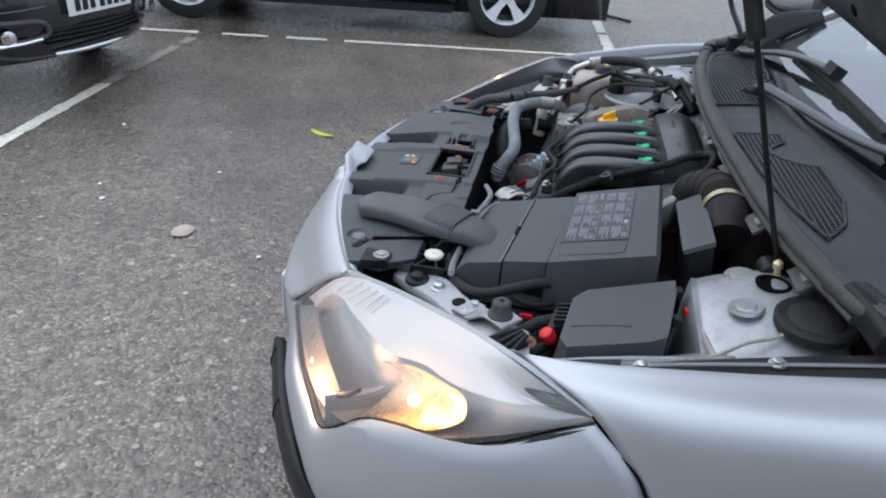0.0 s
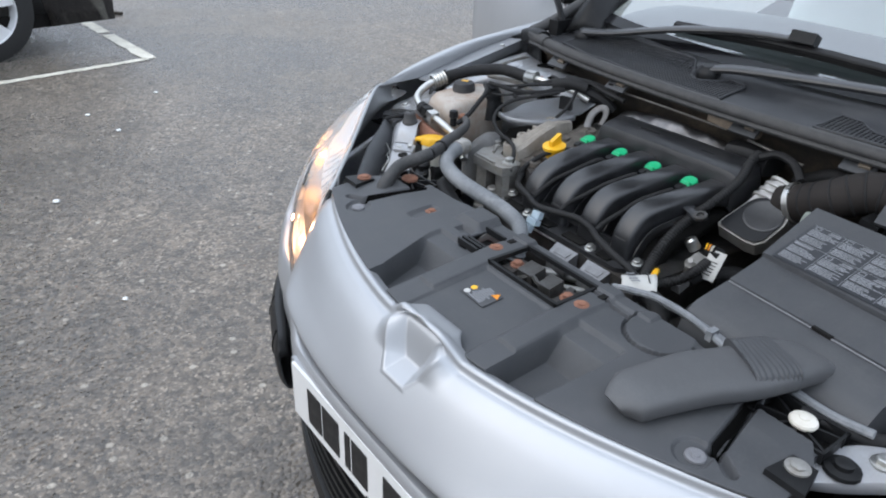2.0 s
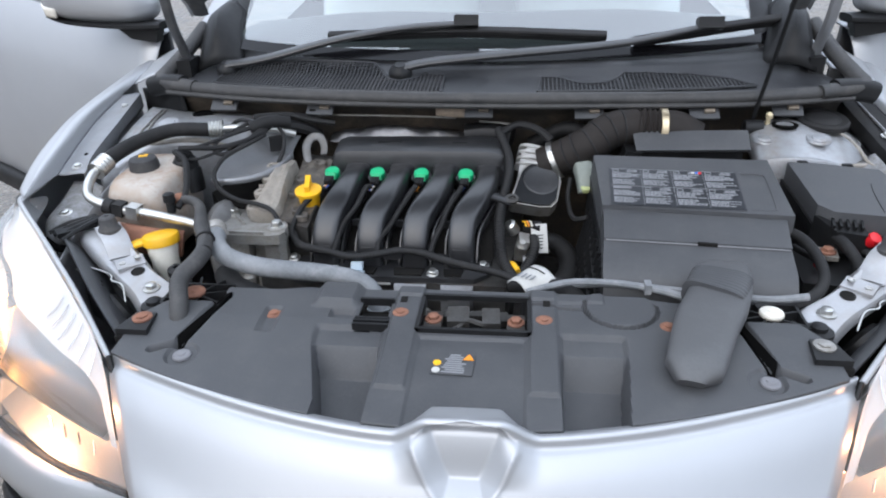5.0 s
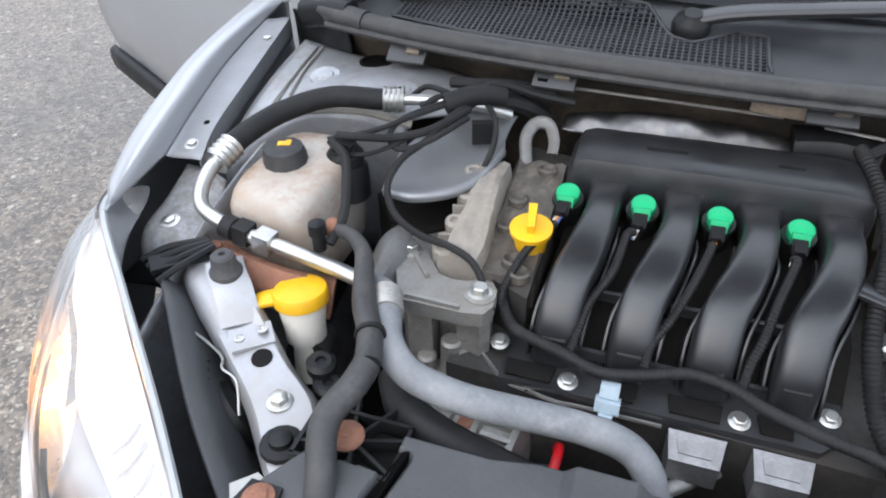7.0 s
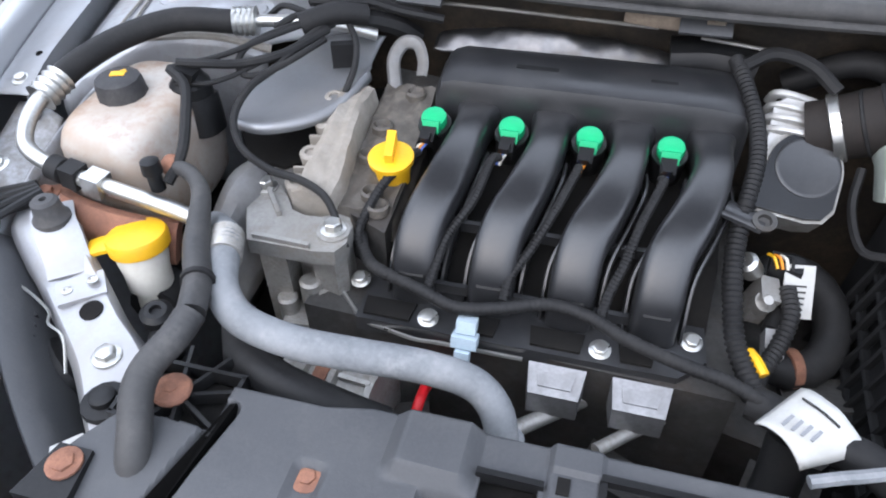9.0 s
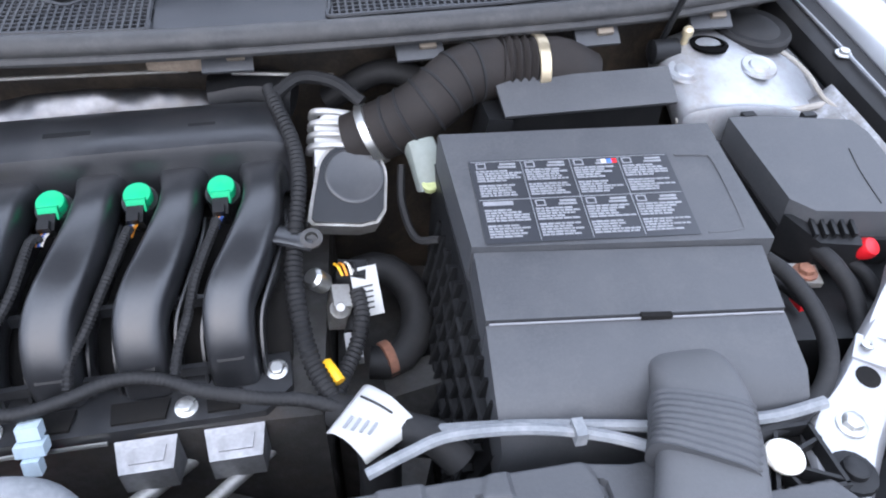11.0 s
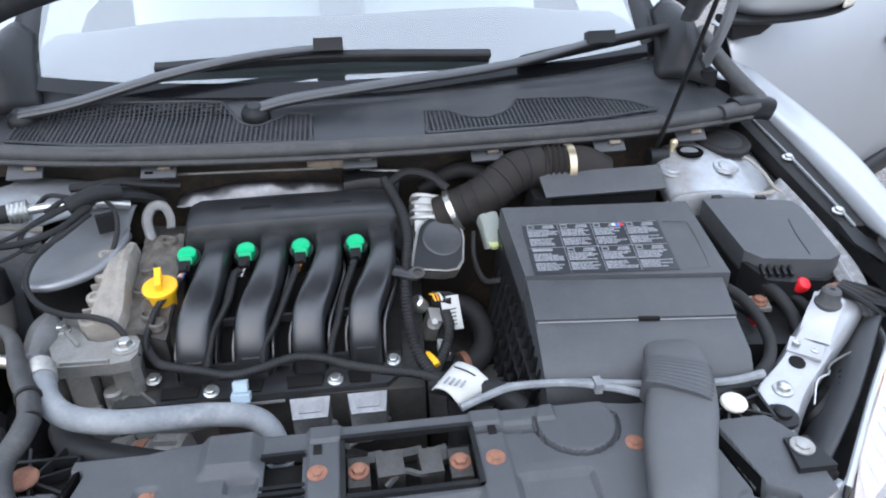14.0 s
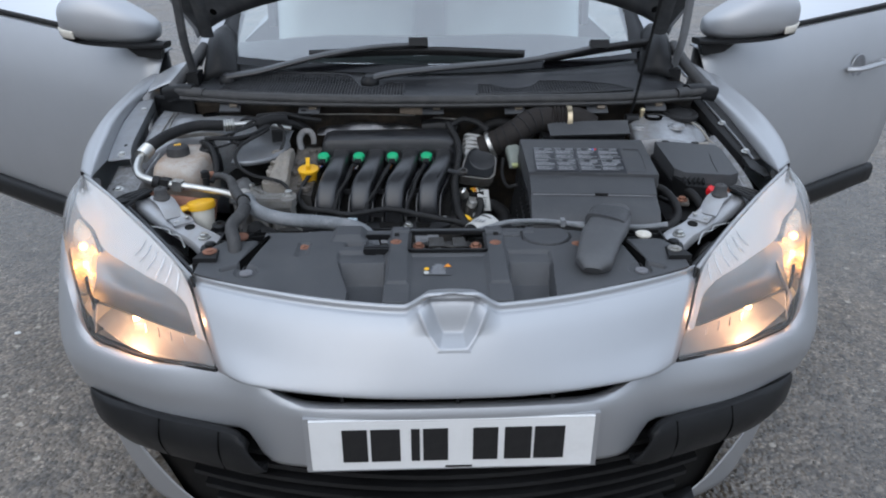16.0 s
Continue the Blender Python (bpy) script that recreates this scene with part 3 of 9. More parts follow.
# bumper: upper skin down to the plate, side corners, dark lower grille
BU = [
    [(0, 0.110, 0.612), (0.15, 0.112, 0.612), (0.27, 0.122, 0.612), (0.335, 0.150, 0.626), (0.372, 0.178, 0.645), (0.437, 0.212, 0.646), (0.565, 0.264, 0.630), (0.668, 0.322, 0.626), (0.735, 0.365, 0.638), (0.786, 0.45, 0.722), (0.850, 0.60, 0.78), (0.860, 0.722, 0.852)],
    [(0, 0.080, 0.622), (0.15, 0.082, 0.622), (0.27, 0.093, 0.622), (0.335, 0.122, 0.637), (0.372, 0.150, 0.655), (0.437, 0.188, 0.652), (0.567, 0.234, 0.636), (0.676, 0.290, 0.632), (0.749, 0.335, 0.644), (0.804, 0.426, 0.728), (0.874, 0.597, 0.788), (0.873, 0.719, 0.857)],
    [(0, 0.070, 0.606), (0.15, 0.072, 0.606), (0.27, 0.083, 0.604), (0.335, 0.108, 0.606), (0.372, 0.128, 0.610), (0.437, 0.165, 0.606), (0.57, 0.218, 0.594), (0.71, 0.290, 0.588), (0.80, 0.352, 0.59), (0.858, 0.46, 0.64), (0.896, 0.62, 0.725), (0.897, 0.776, 0.805)],
    [(0, 0.076, 0.55), (0.15, 0.078, 0.55), (0.27, 0.085, 0.55), (0.335, 0.107, 0.55), (0.372, 0.128, 0.56), (0.437, 0.162, 0.562), (0.57, 0.222, 0.552), (0.71, 0.298, 0.535), (0.815, 0.385, 0.52), (0.882, 0.52, 0.55), (0.902, 0.66, 0.63), (0.906, 0.804, 0.715)],
    [(0, 0.084, 0.476), (0.15, 0.086, 0.476), (0.27, 0.094, 0.474), (0.350, 0.124, 0.470), (0.388, 0.140, 0.532), (0.437, 0.162, 0.532), (0.57, 0.222, 0.524), (0.71, 0.305, 0.514), (0.800, 0.405, 0.45), (0.875, 0.55, 0.43), (0.897, 0.62, 0.45), (0.905, 0.735, 0.62)],
]
bm = BM()
sheet(bm, [half([(x, y + 0.026 * (1 - ease(x, 0.30, 0.58)), z) for x, y, z in r]) for r in BU], 110, 20)
bumper = part("front_bumper", bm, paint, car, "silver front bumper skin", thick=0.003)
for s in (1, -1):
    bm = BM()
    tube(bm, [(s * x, y, z) for x, y, z in ((0.867, 0.715, 0.864), (0.8765, 0.731, 0.849), (0.888, 0.756, 0.826), (0.8985, 0.779, 0.803), (0.9055, 0.797, 0.760), (0.9085, 0.806, 0.715), (0.9085, 0.806, 0.66))], 0.0022, 6, 30)
    part("panel_gap", bm, void, bumper, "dark gap between bumper and wing")
    bm = BM()
    a = [(0.745, 0.345, 0.500), (0.80, 0.41, 0.445), (0.875, 0.55, 0.432), (0.897, 0.62, 0.452)]
    m1 = [(0.69, 0.315, 0.40), (0.775, 0.405, 0.35), (0.866, 0.55, 0.33), (0.885, 0.60, 0.34)]
    m2 = [(0.60, 0.275, 0.29), (0.73, 0.385, 0.25), (0.84, 0.53, 0.23), (0.870, 0.585, 0.24)]
    e = [(0.50, 0.24, 0.215), (0.68, 0.36, 0.18), (0.80, 0.50, 0.17), (0.84, 0.57, 0.18)]
    C = [a, m1, m2, e]
    sheet(bm, C if s > 0 else [flip(c) for c in C], 16, 14)
    part("bumper_corner", bm, paint, bumper, thick=0.003)
    # black rubbing strip
    bm = BM()
    top = [(0.384, 0.128, 0.512), (0.398, 0.130, 0.536), (0.440, 0.149, 0.541), (0.572, 0.205, 0.531), (0.706, 0.281, 0.517), (0.764, 0.330, 0.507)]
    mid = [(0.372, 0.122, 0.488), (0.394, 0.122, 0.502), (0.442, 0.137, 0.502), (0.574, 0.192, 0.488), (0.692, 0.260, 0.468), (0.742, 0.306, 0.452)]
    low = [(0.354, 0.125, 0.460), (0.390, 0.128, 0.452), (0.440, 0.152, 0.446), (0.57, 0.214, 0.428), (0.66, 0.275, 0.405), (0.694, 0.308, 0.39)]
    inn = [(0.356, 0.155, 0.456), (0.390, 0.160, 0.448), (0.440, 0.185, 0.442), (0.57, 0.24, 0.422), (0.66, 0.30, 0.40), (0.69, 0.33, 0.385)]
    C = [[(p[0], p[1] + 0.02, p[2]) for p in top], top, mid, low, inn]
    sheet(bm, C if s > 0 else [flip(c) for c in C], 30, 16)
    strip = part("rubbing_strip", bm, black_plastic, bumper, "black plastic bumper strip", thick=0.004)
    for k in (2, 3):
        bm = BM()
        q = [tuple(Vector(c[k]) + Vector((0, -0.0015, 0))) for c in (top, mid, low)]
        tube(bm, q if s > 0 else flip(q), 0.0016, 5, 10)
        part("strip_seam", bm, void, strip)
# dark opening behind and slats of the lower grille
bm = BM()
rows = []
for z, dy, w in ((0.50, 0.045, 0.74), (0.40, 0.050, 0.71), (0.30, 0.048, 0.64), (0.20, 0.02, 0.55)):
    rows.append([(x, 0.116 + dy + 0.42 * x * x, z) for x in (w * (i / 12 - 1) for i in range(25))])
grid(bm, rows)
lower = part("lower_grille", bm, dark, bumper, "black lower air intake", thick=0.004)
for z in (0.462, 0.432, 0.402, 0.372, 0.342, 0.312, 0.282):
    bm = BM()
    w = 0.60 - max(0.0, 0.46 - z) * 0.75
    C = [[(x, 0.114 + dy + 0.40 * x * x, z + dz + 0.012 * math.cos(x * 3)) for x in (w * (i / 10 - 1) for i in range(21))] for dy, dz in ((0.03, 0.004), (0.0, 0.006), (0.0, -0.004), (0.03, -0.007))]
    grid(bm, C)
    part("slat", bm, black_plastic, lower)
bm = BM()
C = [[(x, 0.111 + dy + 0.40 * x * x, z) for x in (0.55 * (i / 12 - 1) for i in range(25))] for dy, z in ((0.03, 0.262), (0.0, 0.25), (0.0, 0.195), (0.05, 0.18))]
grid(bm, C)
part("lower_lip", bm, black_plastic, bumper, thick=0.003)
# slit under the front panel
bm = BM()
C = [[(x, 0.133 + dy + 0.45 * x * x, z) for x in (0.40 * (i / 12 - 1) for i in range(25))] for dy, z in ((0.03, 0.66), (0.045, 0.63), (0.03, 0.60))]
grid(bm, C)
slit = part("upper_intake", bm, dark, bumper, "dark narrow air slot", thick=0.003)
for x in (-0.20, 0.012, 0.19):
    bm = BM()
    box(bm, (x, 0.13 + 0.45 * x * x, 0.632), (0.006, 0.03, 0.04))
    part("slat", bm, black_plastic, slit)

# number plate
plate = BM()
box(plate, (0.002, 0.098, 0.5445), (0.522, 0.006, 0.113), 0.002)
plate = part("number_plate", plate, plate_white, car, "white front number plate with black characters")
bm = BM()
box(bm, (0.002, 0.1065, 0.5415), (0.544, 0.011, 0.124), 0.003)
part("plate_holder", bm, paint, plate, "silver plate surround")
xs = (-0.178, -0.122, -0.075, -0.030, 0.062, 0.122, 0.180)
for i, x in enumerate(xs):
    bm = BM()
    w = (0.046, 0.054, 0.016, 0.046, 0.046, 0.05, 0.056)[i]
    box(bm, (x + 0.001 + (0.008 if i == 2 else 0), 0.0942, 0.5445), (w, 0.0016, 0.074), 0.0006)
    part("character_bar", bm, ink_black, plate, "black plain bar")
bm = BM()
box(bm, (0.014, 0.0944, 0.492), (0.05, 0.0012, 0.004))
part("maker_bar", bm, ink_black, plate)


# ---- headlights ----
LT = [(0.507, 0.312, 0.788), (0.612, 0.423, 0.829), (0.722, 0.530, 0.865), (0.805, 0.612, 0.884), (0.842, 0.667, 0.876), (0.866, 0.713, 0.862)]
LM = [(0.476, 0.250, 0.728), (0.61, 0.305, 0.745), (0.735, 0.390, 0.765), (0.822, 0.500, 0.800), (0.862, 0.61, 0.838), (0.868, 0.716, 0.861)]
LB = [(0.440, 0.188, 0.656), (0.565, 0.240, 0.642), (0.670, 0.296, 0.640), (0.742, 0.342, 0.651), (0.795, 0.430, 0.736), (0.845, 0.531, 0.769), (0.866, 0.597, 0.795), (0.872, 0.657, 0.830), (0.869, 0.716, 0.860)]


def toward(curve, target, k):
    return [tuple(Vector(p).lerp(Vector(target), k)) for p in curve]


def clamp01(v):
    return min(max(v, 0.0), 1.0)


def headlight(s):
    side = (lambda c: c) if s > 0 else flip
    bm = BM()
    second = [tuple((Vector(a) + Vector((0.006, -0.012, 0.006)))) for a in toward(LT, (0.66, 0.36, 0.70), 0.16)]
    second[0] = (0.499, 0.292, 0.772)
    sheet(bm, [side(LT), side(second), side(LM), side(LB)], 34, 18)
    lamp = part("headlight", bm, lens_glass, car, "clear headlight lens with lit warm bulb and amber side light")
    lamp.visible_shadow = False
    rows = [crv(c, 60) for c in (LT, second, LM, LB)]
    skin_uv = [crv([r[i] for r in rows], 60) for i in range(61)]

    def inner(u, v, d):
        """A point behind the lens: u along it, v down it, d metres inwards."""
        a, c = clamp01(u) * 60, clamp01(v) * 60
        i, j = min(int(a), 59), min(int(c), 59)
        p = skin_uv[i][j].lerp(skin_uv[i + 1][j], a - i).lerp(skin_uv[i][j + 1].lerp(skin_uv[i + 1][j + 1], a - i), c - j)
        p = p + Vector((-0.25, 0.95, -0.15)) * d
        return (p.x, p.y, p.z)

    def patch(name, curves, nu, per, material, label, thick=0.0):
        bm = BM()
        skin(bm, [side([inner(*q) for q in c]) for c in curves], nu, per)
        return part(name, bm, material, lamp, label, thick=thick)

    patch("housing", [[(0.01, v, d), (0.25, v, d + dd), (0.5, v, d + dd), (0.75, v, d + dd * 0.6), (0.97, v, d)] for v, d, dd in ((0.02, 0.012, 0.0), (0.2, 0.026, 0.0), (0.5, 0.058, 0.016), (0.8, 0.066, 0.020), (0.985, 0.010, 0.0))], 30, 4, lamp_grey, "grey lamp housing")
    # pale crescent shelf along the top, folded inwards at its lower edge
    edge = [(0.045, 0.76), (0.05, 0.55), (0.06, 0.43), (0.117, 0.36), (0.217, 0.365), (0.333, 0.385), (0.467, 0.435), (0.60, 0.50), (0.70, 0.57), (0.82, 0.64), (0.93, 0.70)]
    top = [(0.012, 0.76), (0.012, 0.5), (0.02, 0.2), (0.10, 0.06), (0.217, 0.05), (0.333, 0.05), (0.467, 0.05), (0.60, 0.05), (0.70, 0.06), (0.82, 0.08), (0.93, 0.10)]
    mid = [((a + c) / 2, (b + e) / 2) for (a, b), (c, e) in zip(edge, top)]
    patch("top_shelf", [[(u, v, 0.008) for u, v in top], [(u, v, 0.016) for u, v in mid], [(u, v, 0.018) for u, v in edge], [(u + 0.004, v + 0.006, 0.024) for u, v in edge], [(u + 0.006, v - 0.01, 0.055) for u, v in edge]], 44, 3, shelf_white, "pale fluted reflector shelf")
    # grey main-beam bowl between the shelf and the dipped beam
    patch("main_bowl", [[(0.06, 0.44, 0.030), (0.117, 0.37, 0.030), (0.217, 0.37, 0.032), (0.333, 0.39, 0.032), (0.47, 0.44, 0.030)], [(0.07, 0.50, 0.045), (0.14, 0.46, 0.052), (0.24, 0.47, 0.055), (0.35, 0.49, 0.052), (0.48, 0.53, 0.045)], [(0.07, 0.60, 0.055), (0.15, 0.58, 0.066), (0.25, 0.59, 0.070), (0.36, 0.61, 0.066), (0.49, 0.64, 0.050)], [(0.07, 0.70, 0.05), (0.15, 0.68, 0.062), (0.25, 0.69, 0.068), (0.36, 0.71, 0.062), (0.46, 0.74, 0.040)], [(0.07, 0.74, 0.020), (0.15, 0.72, 0.020), (0.25, 0.73, 0.020), (0.36, 0.75, 0.020), (0.44, 0.80, 0.020)]], 26, 4, bowl_grey, "grey main beam reflector")
    # lit dipped-beam bowl, closed at its outer end
    patch("lower_bowl", [[(0.06, 0.755, 0.020), (0.15, 0.735, 0.021), (0.27, 0.745, 0.021), (0.395, 0.78, 0.020)], [(0.07, 0.79, 0.055), (0.15, 0.77, 0.068), (0.27, 0.78, 0.072), (0.385, 0.81, 0.060)], [(0.07, 0.87, 0.055), (0.15, 0.86, 0.072), (0.27, 0.87, 0.076), (0.385, 0.89, 0.060)], [(0.06, 0.95, 0.035), (0.15, 0.95, 0.045), (0.27, 0.95, 0.048), (0.39, 0.955, 0.040)], [(0.055, 0.985, 0.012), (0.15, 0.985, 0.012), (0.27, 0.985, 0.012), (0.40, 0.985, 0.012)]], 24, 4, bowl_metal, "warm lit dipped beam reflector")
    patch("side_wall", [[(0.40, 0.77, 0.010), (0.405, 0.88, 0.008), (0.405, 0.985, 0.008)], [(0.395, 0.78, 0.035), (0.40, 0.88, 0.035), (0.40, 0.98, 0.03)], [(0.385, 0.80, 0.062), (0.388, 0.88, 0.064), (0.39, 0.96, 0.05)]], 10, 4, lamp_grey, "grey dividing wall", thick=0.003)
    # faceted corner light
    patch("side_bowl", [[(0.47, 0.50, 0.016), (0.58, 0.53, 0.016), (0.70, 0.60, 0.014)], [(0.48, 0.56, 0.048), (0.58, 0.60, 0.055), (0.70, 0.66, 0.036)], [(0.475, 0.72, 0.052), (0.58, 0.76, 0.060), (0.71, 0.80, 0.036)], [(0.46, 0.90, 0.036), (0.57, 0.92, 0.040), (0.70, 0.93, 0.026)], [(0.45, 0.975, 0.010), (0.57, 0.975, 0.010), (0.70, 0.975, 0.010)]], 18, 4, facet_metal, "faceted amber lit corner reflector")
    for u, v0, v1, d in ((0.085, 0.76, 0.84, 0.012), (0.125, 0.745, 0.825, 0.012), (0.165, 0.74, 0.82, 0.012), (0.205, 0.74, 0.81, 0.012), (0.09, 0.14, 0.34, 0.010), (0.14, 0.12, 0.32, 0.010), (0.19, 0.12, 0.32, 0.010), (0.24, 0.13, 0.32, 0.010), (0.29, 0.14, 0.31, 0.010), (0.335, 0.15, 0.30, 0.010)):
        bm = BM()
        tube(bm, side([inner(u, v0, d), inner(u, (v0 + v1) / 2, d + 0.001), inner(u, v1, d)]), 0.0017, 6)
        part("fin", bm, chrome, lamp)
    for nm, at, r, m_, lb in (("dipped_bulb", (0.29, 0.83, 0.052), 0.007, bulb_on, "glowing warm bulb"), ("amber_bulb", (0.575, 0.74, 0.040), 0.009, amber_on, "glowing amber bulb")):
        bm = BM()
        bmesh.ops.create_uvsphere(bm, u_segments=14, v_segments=10, radius=r, matrix=Matrix.Translation(side([inner(*at)])[0]))
        part(nm, bm, m_, lamp, lb)
    for nm, at, watts, tint in (("dipped_light", (0.25, 0.83, 0.004), 0.36, (1.0, 0.50, 0.25)), ("side_light", (0.575, 0.72, 0.014), 0.20, (1.0, 0.46, 0.14))):
        lt = new(nm, bpy.data.lights.new(nm, "POINT"))
        lt.data.energy, lt.data.color, lt.data.shadow_soft_size = watts, tint, 0.010
        x, y, z = side([inner(*at)])[0]
        lt.location = (x + 0.012 - 0.021 * (y - 0.07), y + 0.021 * x, z)
    bm = BM()
    tube(bm, side([inner(0.47, 0.70, 0.014), inner(0.44, 0.76, 0.012), inner(0.40, 0.80, 0.012)]), 0.0035, 6)
    part("divider", bm, black_plastic, lamp, "black divider rib")
    # black seal along the inner edge and the lower edge
    bm = BM()
    tube(bm, side([tuple(Vector(p) + Vector((-0.005, 0.006, -0.003))) for p in [(0.437, 0.195, 0.66), (0.472, 0.258, 0.73)] + LT[:1]]), 0.0035, 6, 20)
    part("lens_seal", bm, rubber, lamp, "black rubber lens seal")
    bm = BM()
    tube(bm, side([tuple(Vector(p) + Vector((-0.004, 0.006, -0.003))) for p in LT]), 0.0045, 6, 40, flat=0.7)
    part("lens_rim", bm, lamp_grey, lamp, "pale grey lens rim")
    bm = BM()
    tube(bm, side([tuple(Vector(p) + Vector((0.0, 0.008, -0.006))) for p in LB]), 0.005, 6, 40)
    part("lens_seal", bm, rubber, lamp, "black rubber lens seal")


headlight(1)
headlight(-1)


# ---- wings, bonnet, screen ----
def wing(s):
    side = (lambda c: c) if s > 0 else flip
    bm = BM()
    if s > 0:
        base = [(0.803, 0.735, 0.874), (0.806, 0.80, 0.886), (0.809, 0.93, 0.910), (0.808, 1.10, 0.940), (0.800, 1.30, 0.974)]
        edge = [(0.791, 0.620, 0.880), (0.806, 0.70, 0.893), (0.815, 0.80, 0.909), (0.821, 0.95, 0.932), (0.818, 1.30, 0.985)]
        crest = [(0.797, 0.626, 0.880), (0.824, 0.70, 0.893), (0.838, 0.80, 0.909), (0.847, 0.95, 0.931), (0.845, 1.30, 0.977)]
    else:
        base = [(0.822, 0.765, 0.880), (0.838, 0.85, 0.895), (0.856, 0.98, 0.919), (0.858, 1.12, 0.944), (0.846, 1.30, 0.976)]
        edge = [(0.806, 0.632, 0.881), (0.826, 0.735, 0.903), (0.843, 0.83, 0.920), (0.864, 0.98, 0.945), (0.866, 1.30, 0.985)]
        crest = [(0.811, 0.638, 0.880), (0.842, 0.735, 0.902), (0.862, 0.83, 0.919), (0.884, 0.98, 0.943), (0.886, 1.30, 0.978)]
    C = [
        base,
        edge,
        crest,
        [(0.870, 0.714, 0.868), (0.894, 0.80, 0.884), (0.908, 0.91, 0.905), (0.918, 1.06, 0.922), (0.918, 1.30, 0.945)],
        [(0.904, 0.796, 0.765), (0.913, 0.87, 0.77), (0.918, 1.0, 0.775), (0.920, 1.15, 0.77), (0.920, 1.30, 0.77)],
        [(0.908, 0.808, 0.655), (0.912, 0.87, 0.668), (0.915, 0.98, 0.650), (0.912, 1.15, 0.56), (0.905, 1.30, 0.50)],
        [(0.898, 0.806, 0.640), (0.905, 0.87, 0.655), (0.905, 0.98, 0.635), (0.90, 1.16, 0.54), (0.895, 1.30, 0.25)],
    ]
    skin(bm, [side(c) for c in C], 40, 5)
    w = part("front_wing", bm, paint, car, "silver painted front wing", thick=0.002)
    bm = BM()
    if s > 0:
        lip = [(0.770, 0.742, 0.868), (0.762, 0.84, 0.888), (0.756, 0.96, 0.912), (0.752, 1.10, 0.938)]
    else:
        lip = [(0.763, 0.757, 0.886), (0.785, 0.83, 0.897), (0.803, 0.96, 0.916), (0.822, 1.13, 0.944)]
    G = [base[:4], [(a[0] * 0.8 + b[0] * 0.2, a[1], a[2] - 0.001) for a, b in zip(base, lip)], [(x + 0.002, y, z + 0.001) for x, y, z in lip], [(x - 0.001, y, z - 0.006) for x, y, z in lip], [(x - 0.002, y, z - 0.032) for x, y, z in lip]]
    skin(bm, [side(c) for c in G], 24, 3)
    if s > 0:
        edge_line = BM()
        tube(edge_line, [(a[0] * 0.45 + b[0] * 0.55, a[1], a[2] * 0.45 + b[2] * 0.55 + 0.002) for a, b in zip(base[:4], lip)], 0.0025, 6, 30)
        part("flange_edge", edge_line, satin_paint, w, "thin silver edge line")
    part("wing_channel", bm, satin_paint if s < 0 else rubber, w, "silver inner wing flange with bolts" if s < 0 else "dull black rubber strip over the wing flange", smooth=25, thick=0.002)
    if s > 0:
        # ragged black end of the flange cover
        bm = BM()
        prism(bm, [(0.764, 0.752), (0.774, 0.748), (0.778, 0.735), (0.786, 0.738), (0.790, 0.712), (0.800, 0.700), (0.796, 0.655), (0.776, 0.650), (0.762, 0.700)], 0.858, lambda x, y: 0.868 + 0.22 * (y - 0.72), 0.002)
        part("flange_cover", bm, black_plastic, w, "torn black rubber end over the wing flange")
    # wing top running back to the pillar
    bm = BM()
    sheet(bm, [side(c) for c in ([(0.742, 1.160, 0.992), (0.79, 1.163, 0.982), (0.850, 1.165, 0.958)], [(0.730, 1.21, 1.018), (0.79, 1.215, 1.002), (0.862, 1.22, 0.964)], [(0.722, 1.275, 1.030), (0.79, 1.285, 1.016), (0.872, 1.295, 0.975)])], 10, 8)
    part("wing_top", bm, paint, w, "silver wing top beside the screen pillar", thick=0.003)
    # black end wall between flange and cowl
    bm = BM()
    sheet(bm, [side(c) for c in ([(0.690, 1.075, 0.962), (0.76, 1.105, 0.962), (0.830, 1.165, 0.948)], [(0.690, 1.085, 0.92), (0.76, 1.115, 0.92), (0.830, 1.17, 0.92)], [(0.690, 1.085, 0.80), (0.76, 1.115, 0.80), (0.830, 1.17, 0.80)])], 10, 8)
    part("cowl_end_wall", bm, black_plastic, w, "black wall at the end of the cowl", thick=0.004)
    # added black sheet: stands in for the shade of the lamp gap
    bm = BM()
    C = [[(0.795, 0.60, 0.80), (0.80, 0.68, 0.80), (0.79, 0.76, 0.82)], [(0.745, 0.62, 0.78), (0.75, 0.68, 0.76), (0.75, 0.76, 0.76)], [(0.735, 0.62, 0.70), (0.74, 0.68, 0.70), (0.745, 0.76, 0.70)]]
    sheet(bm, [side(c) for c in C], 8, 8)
    part("gap_shade", bm, void, w, "black sheet standing in for shade in the gap behind the lamp", thick=0.003)
    for x, y, z in (((0.780, 0.775, 0.880), (0.776, 0.93, 0.911)) if s > 0 else ((0.793, 0.787, 0.887), (0.826, 1.06, 0.930))):
        bm = BM()
        lathe(bm, side([(x, y, z)])[0], (0, -0.16, 1), [(0, 0.011), (0.002, 0.011), (0.003, 0.007), (0.007, 0.0065), (0.008, 0.004)], 12)
        part("bolt", bm, bright, w)
    if s < 0:
        for x, y, z in ((0.800, 0.835, 0.8955), (0.826, 0.99, 0.9185)):
            bm = BM()
            lathe(bm, side([(x, y, z)])[0], (0, -0.16, 1), [(0, 0.005), (0.0022, 0.0045), (0.0024, 0.002)], 10)
            part("flange_hole", bm, void, w, "small dark hole")


wing(1)
wing(-1)

# open bonnet
TH = radians(61)
bonnet_under = mat("bonnet_underside", (0.10, 0.104, 0.11), (0.055, 0.057, 0.06), rough=0.45, rough2=0.6, metal=0.4, big=16, fine=120, dust=0.4, dust_c=(0.20, 0.19, 0.18), dust_scale=30)


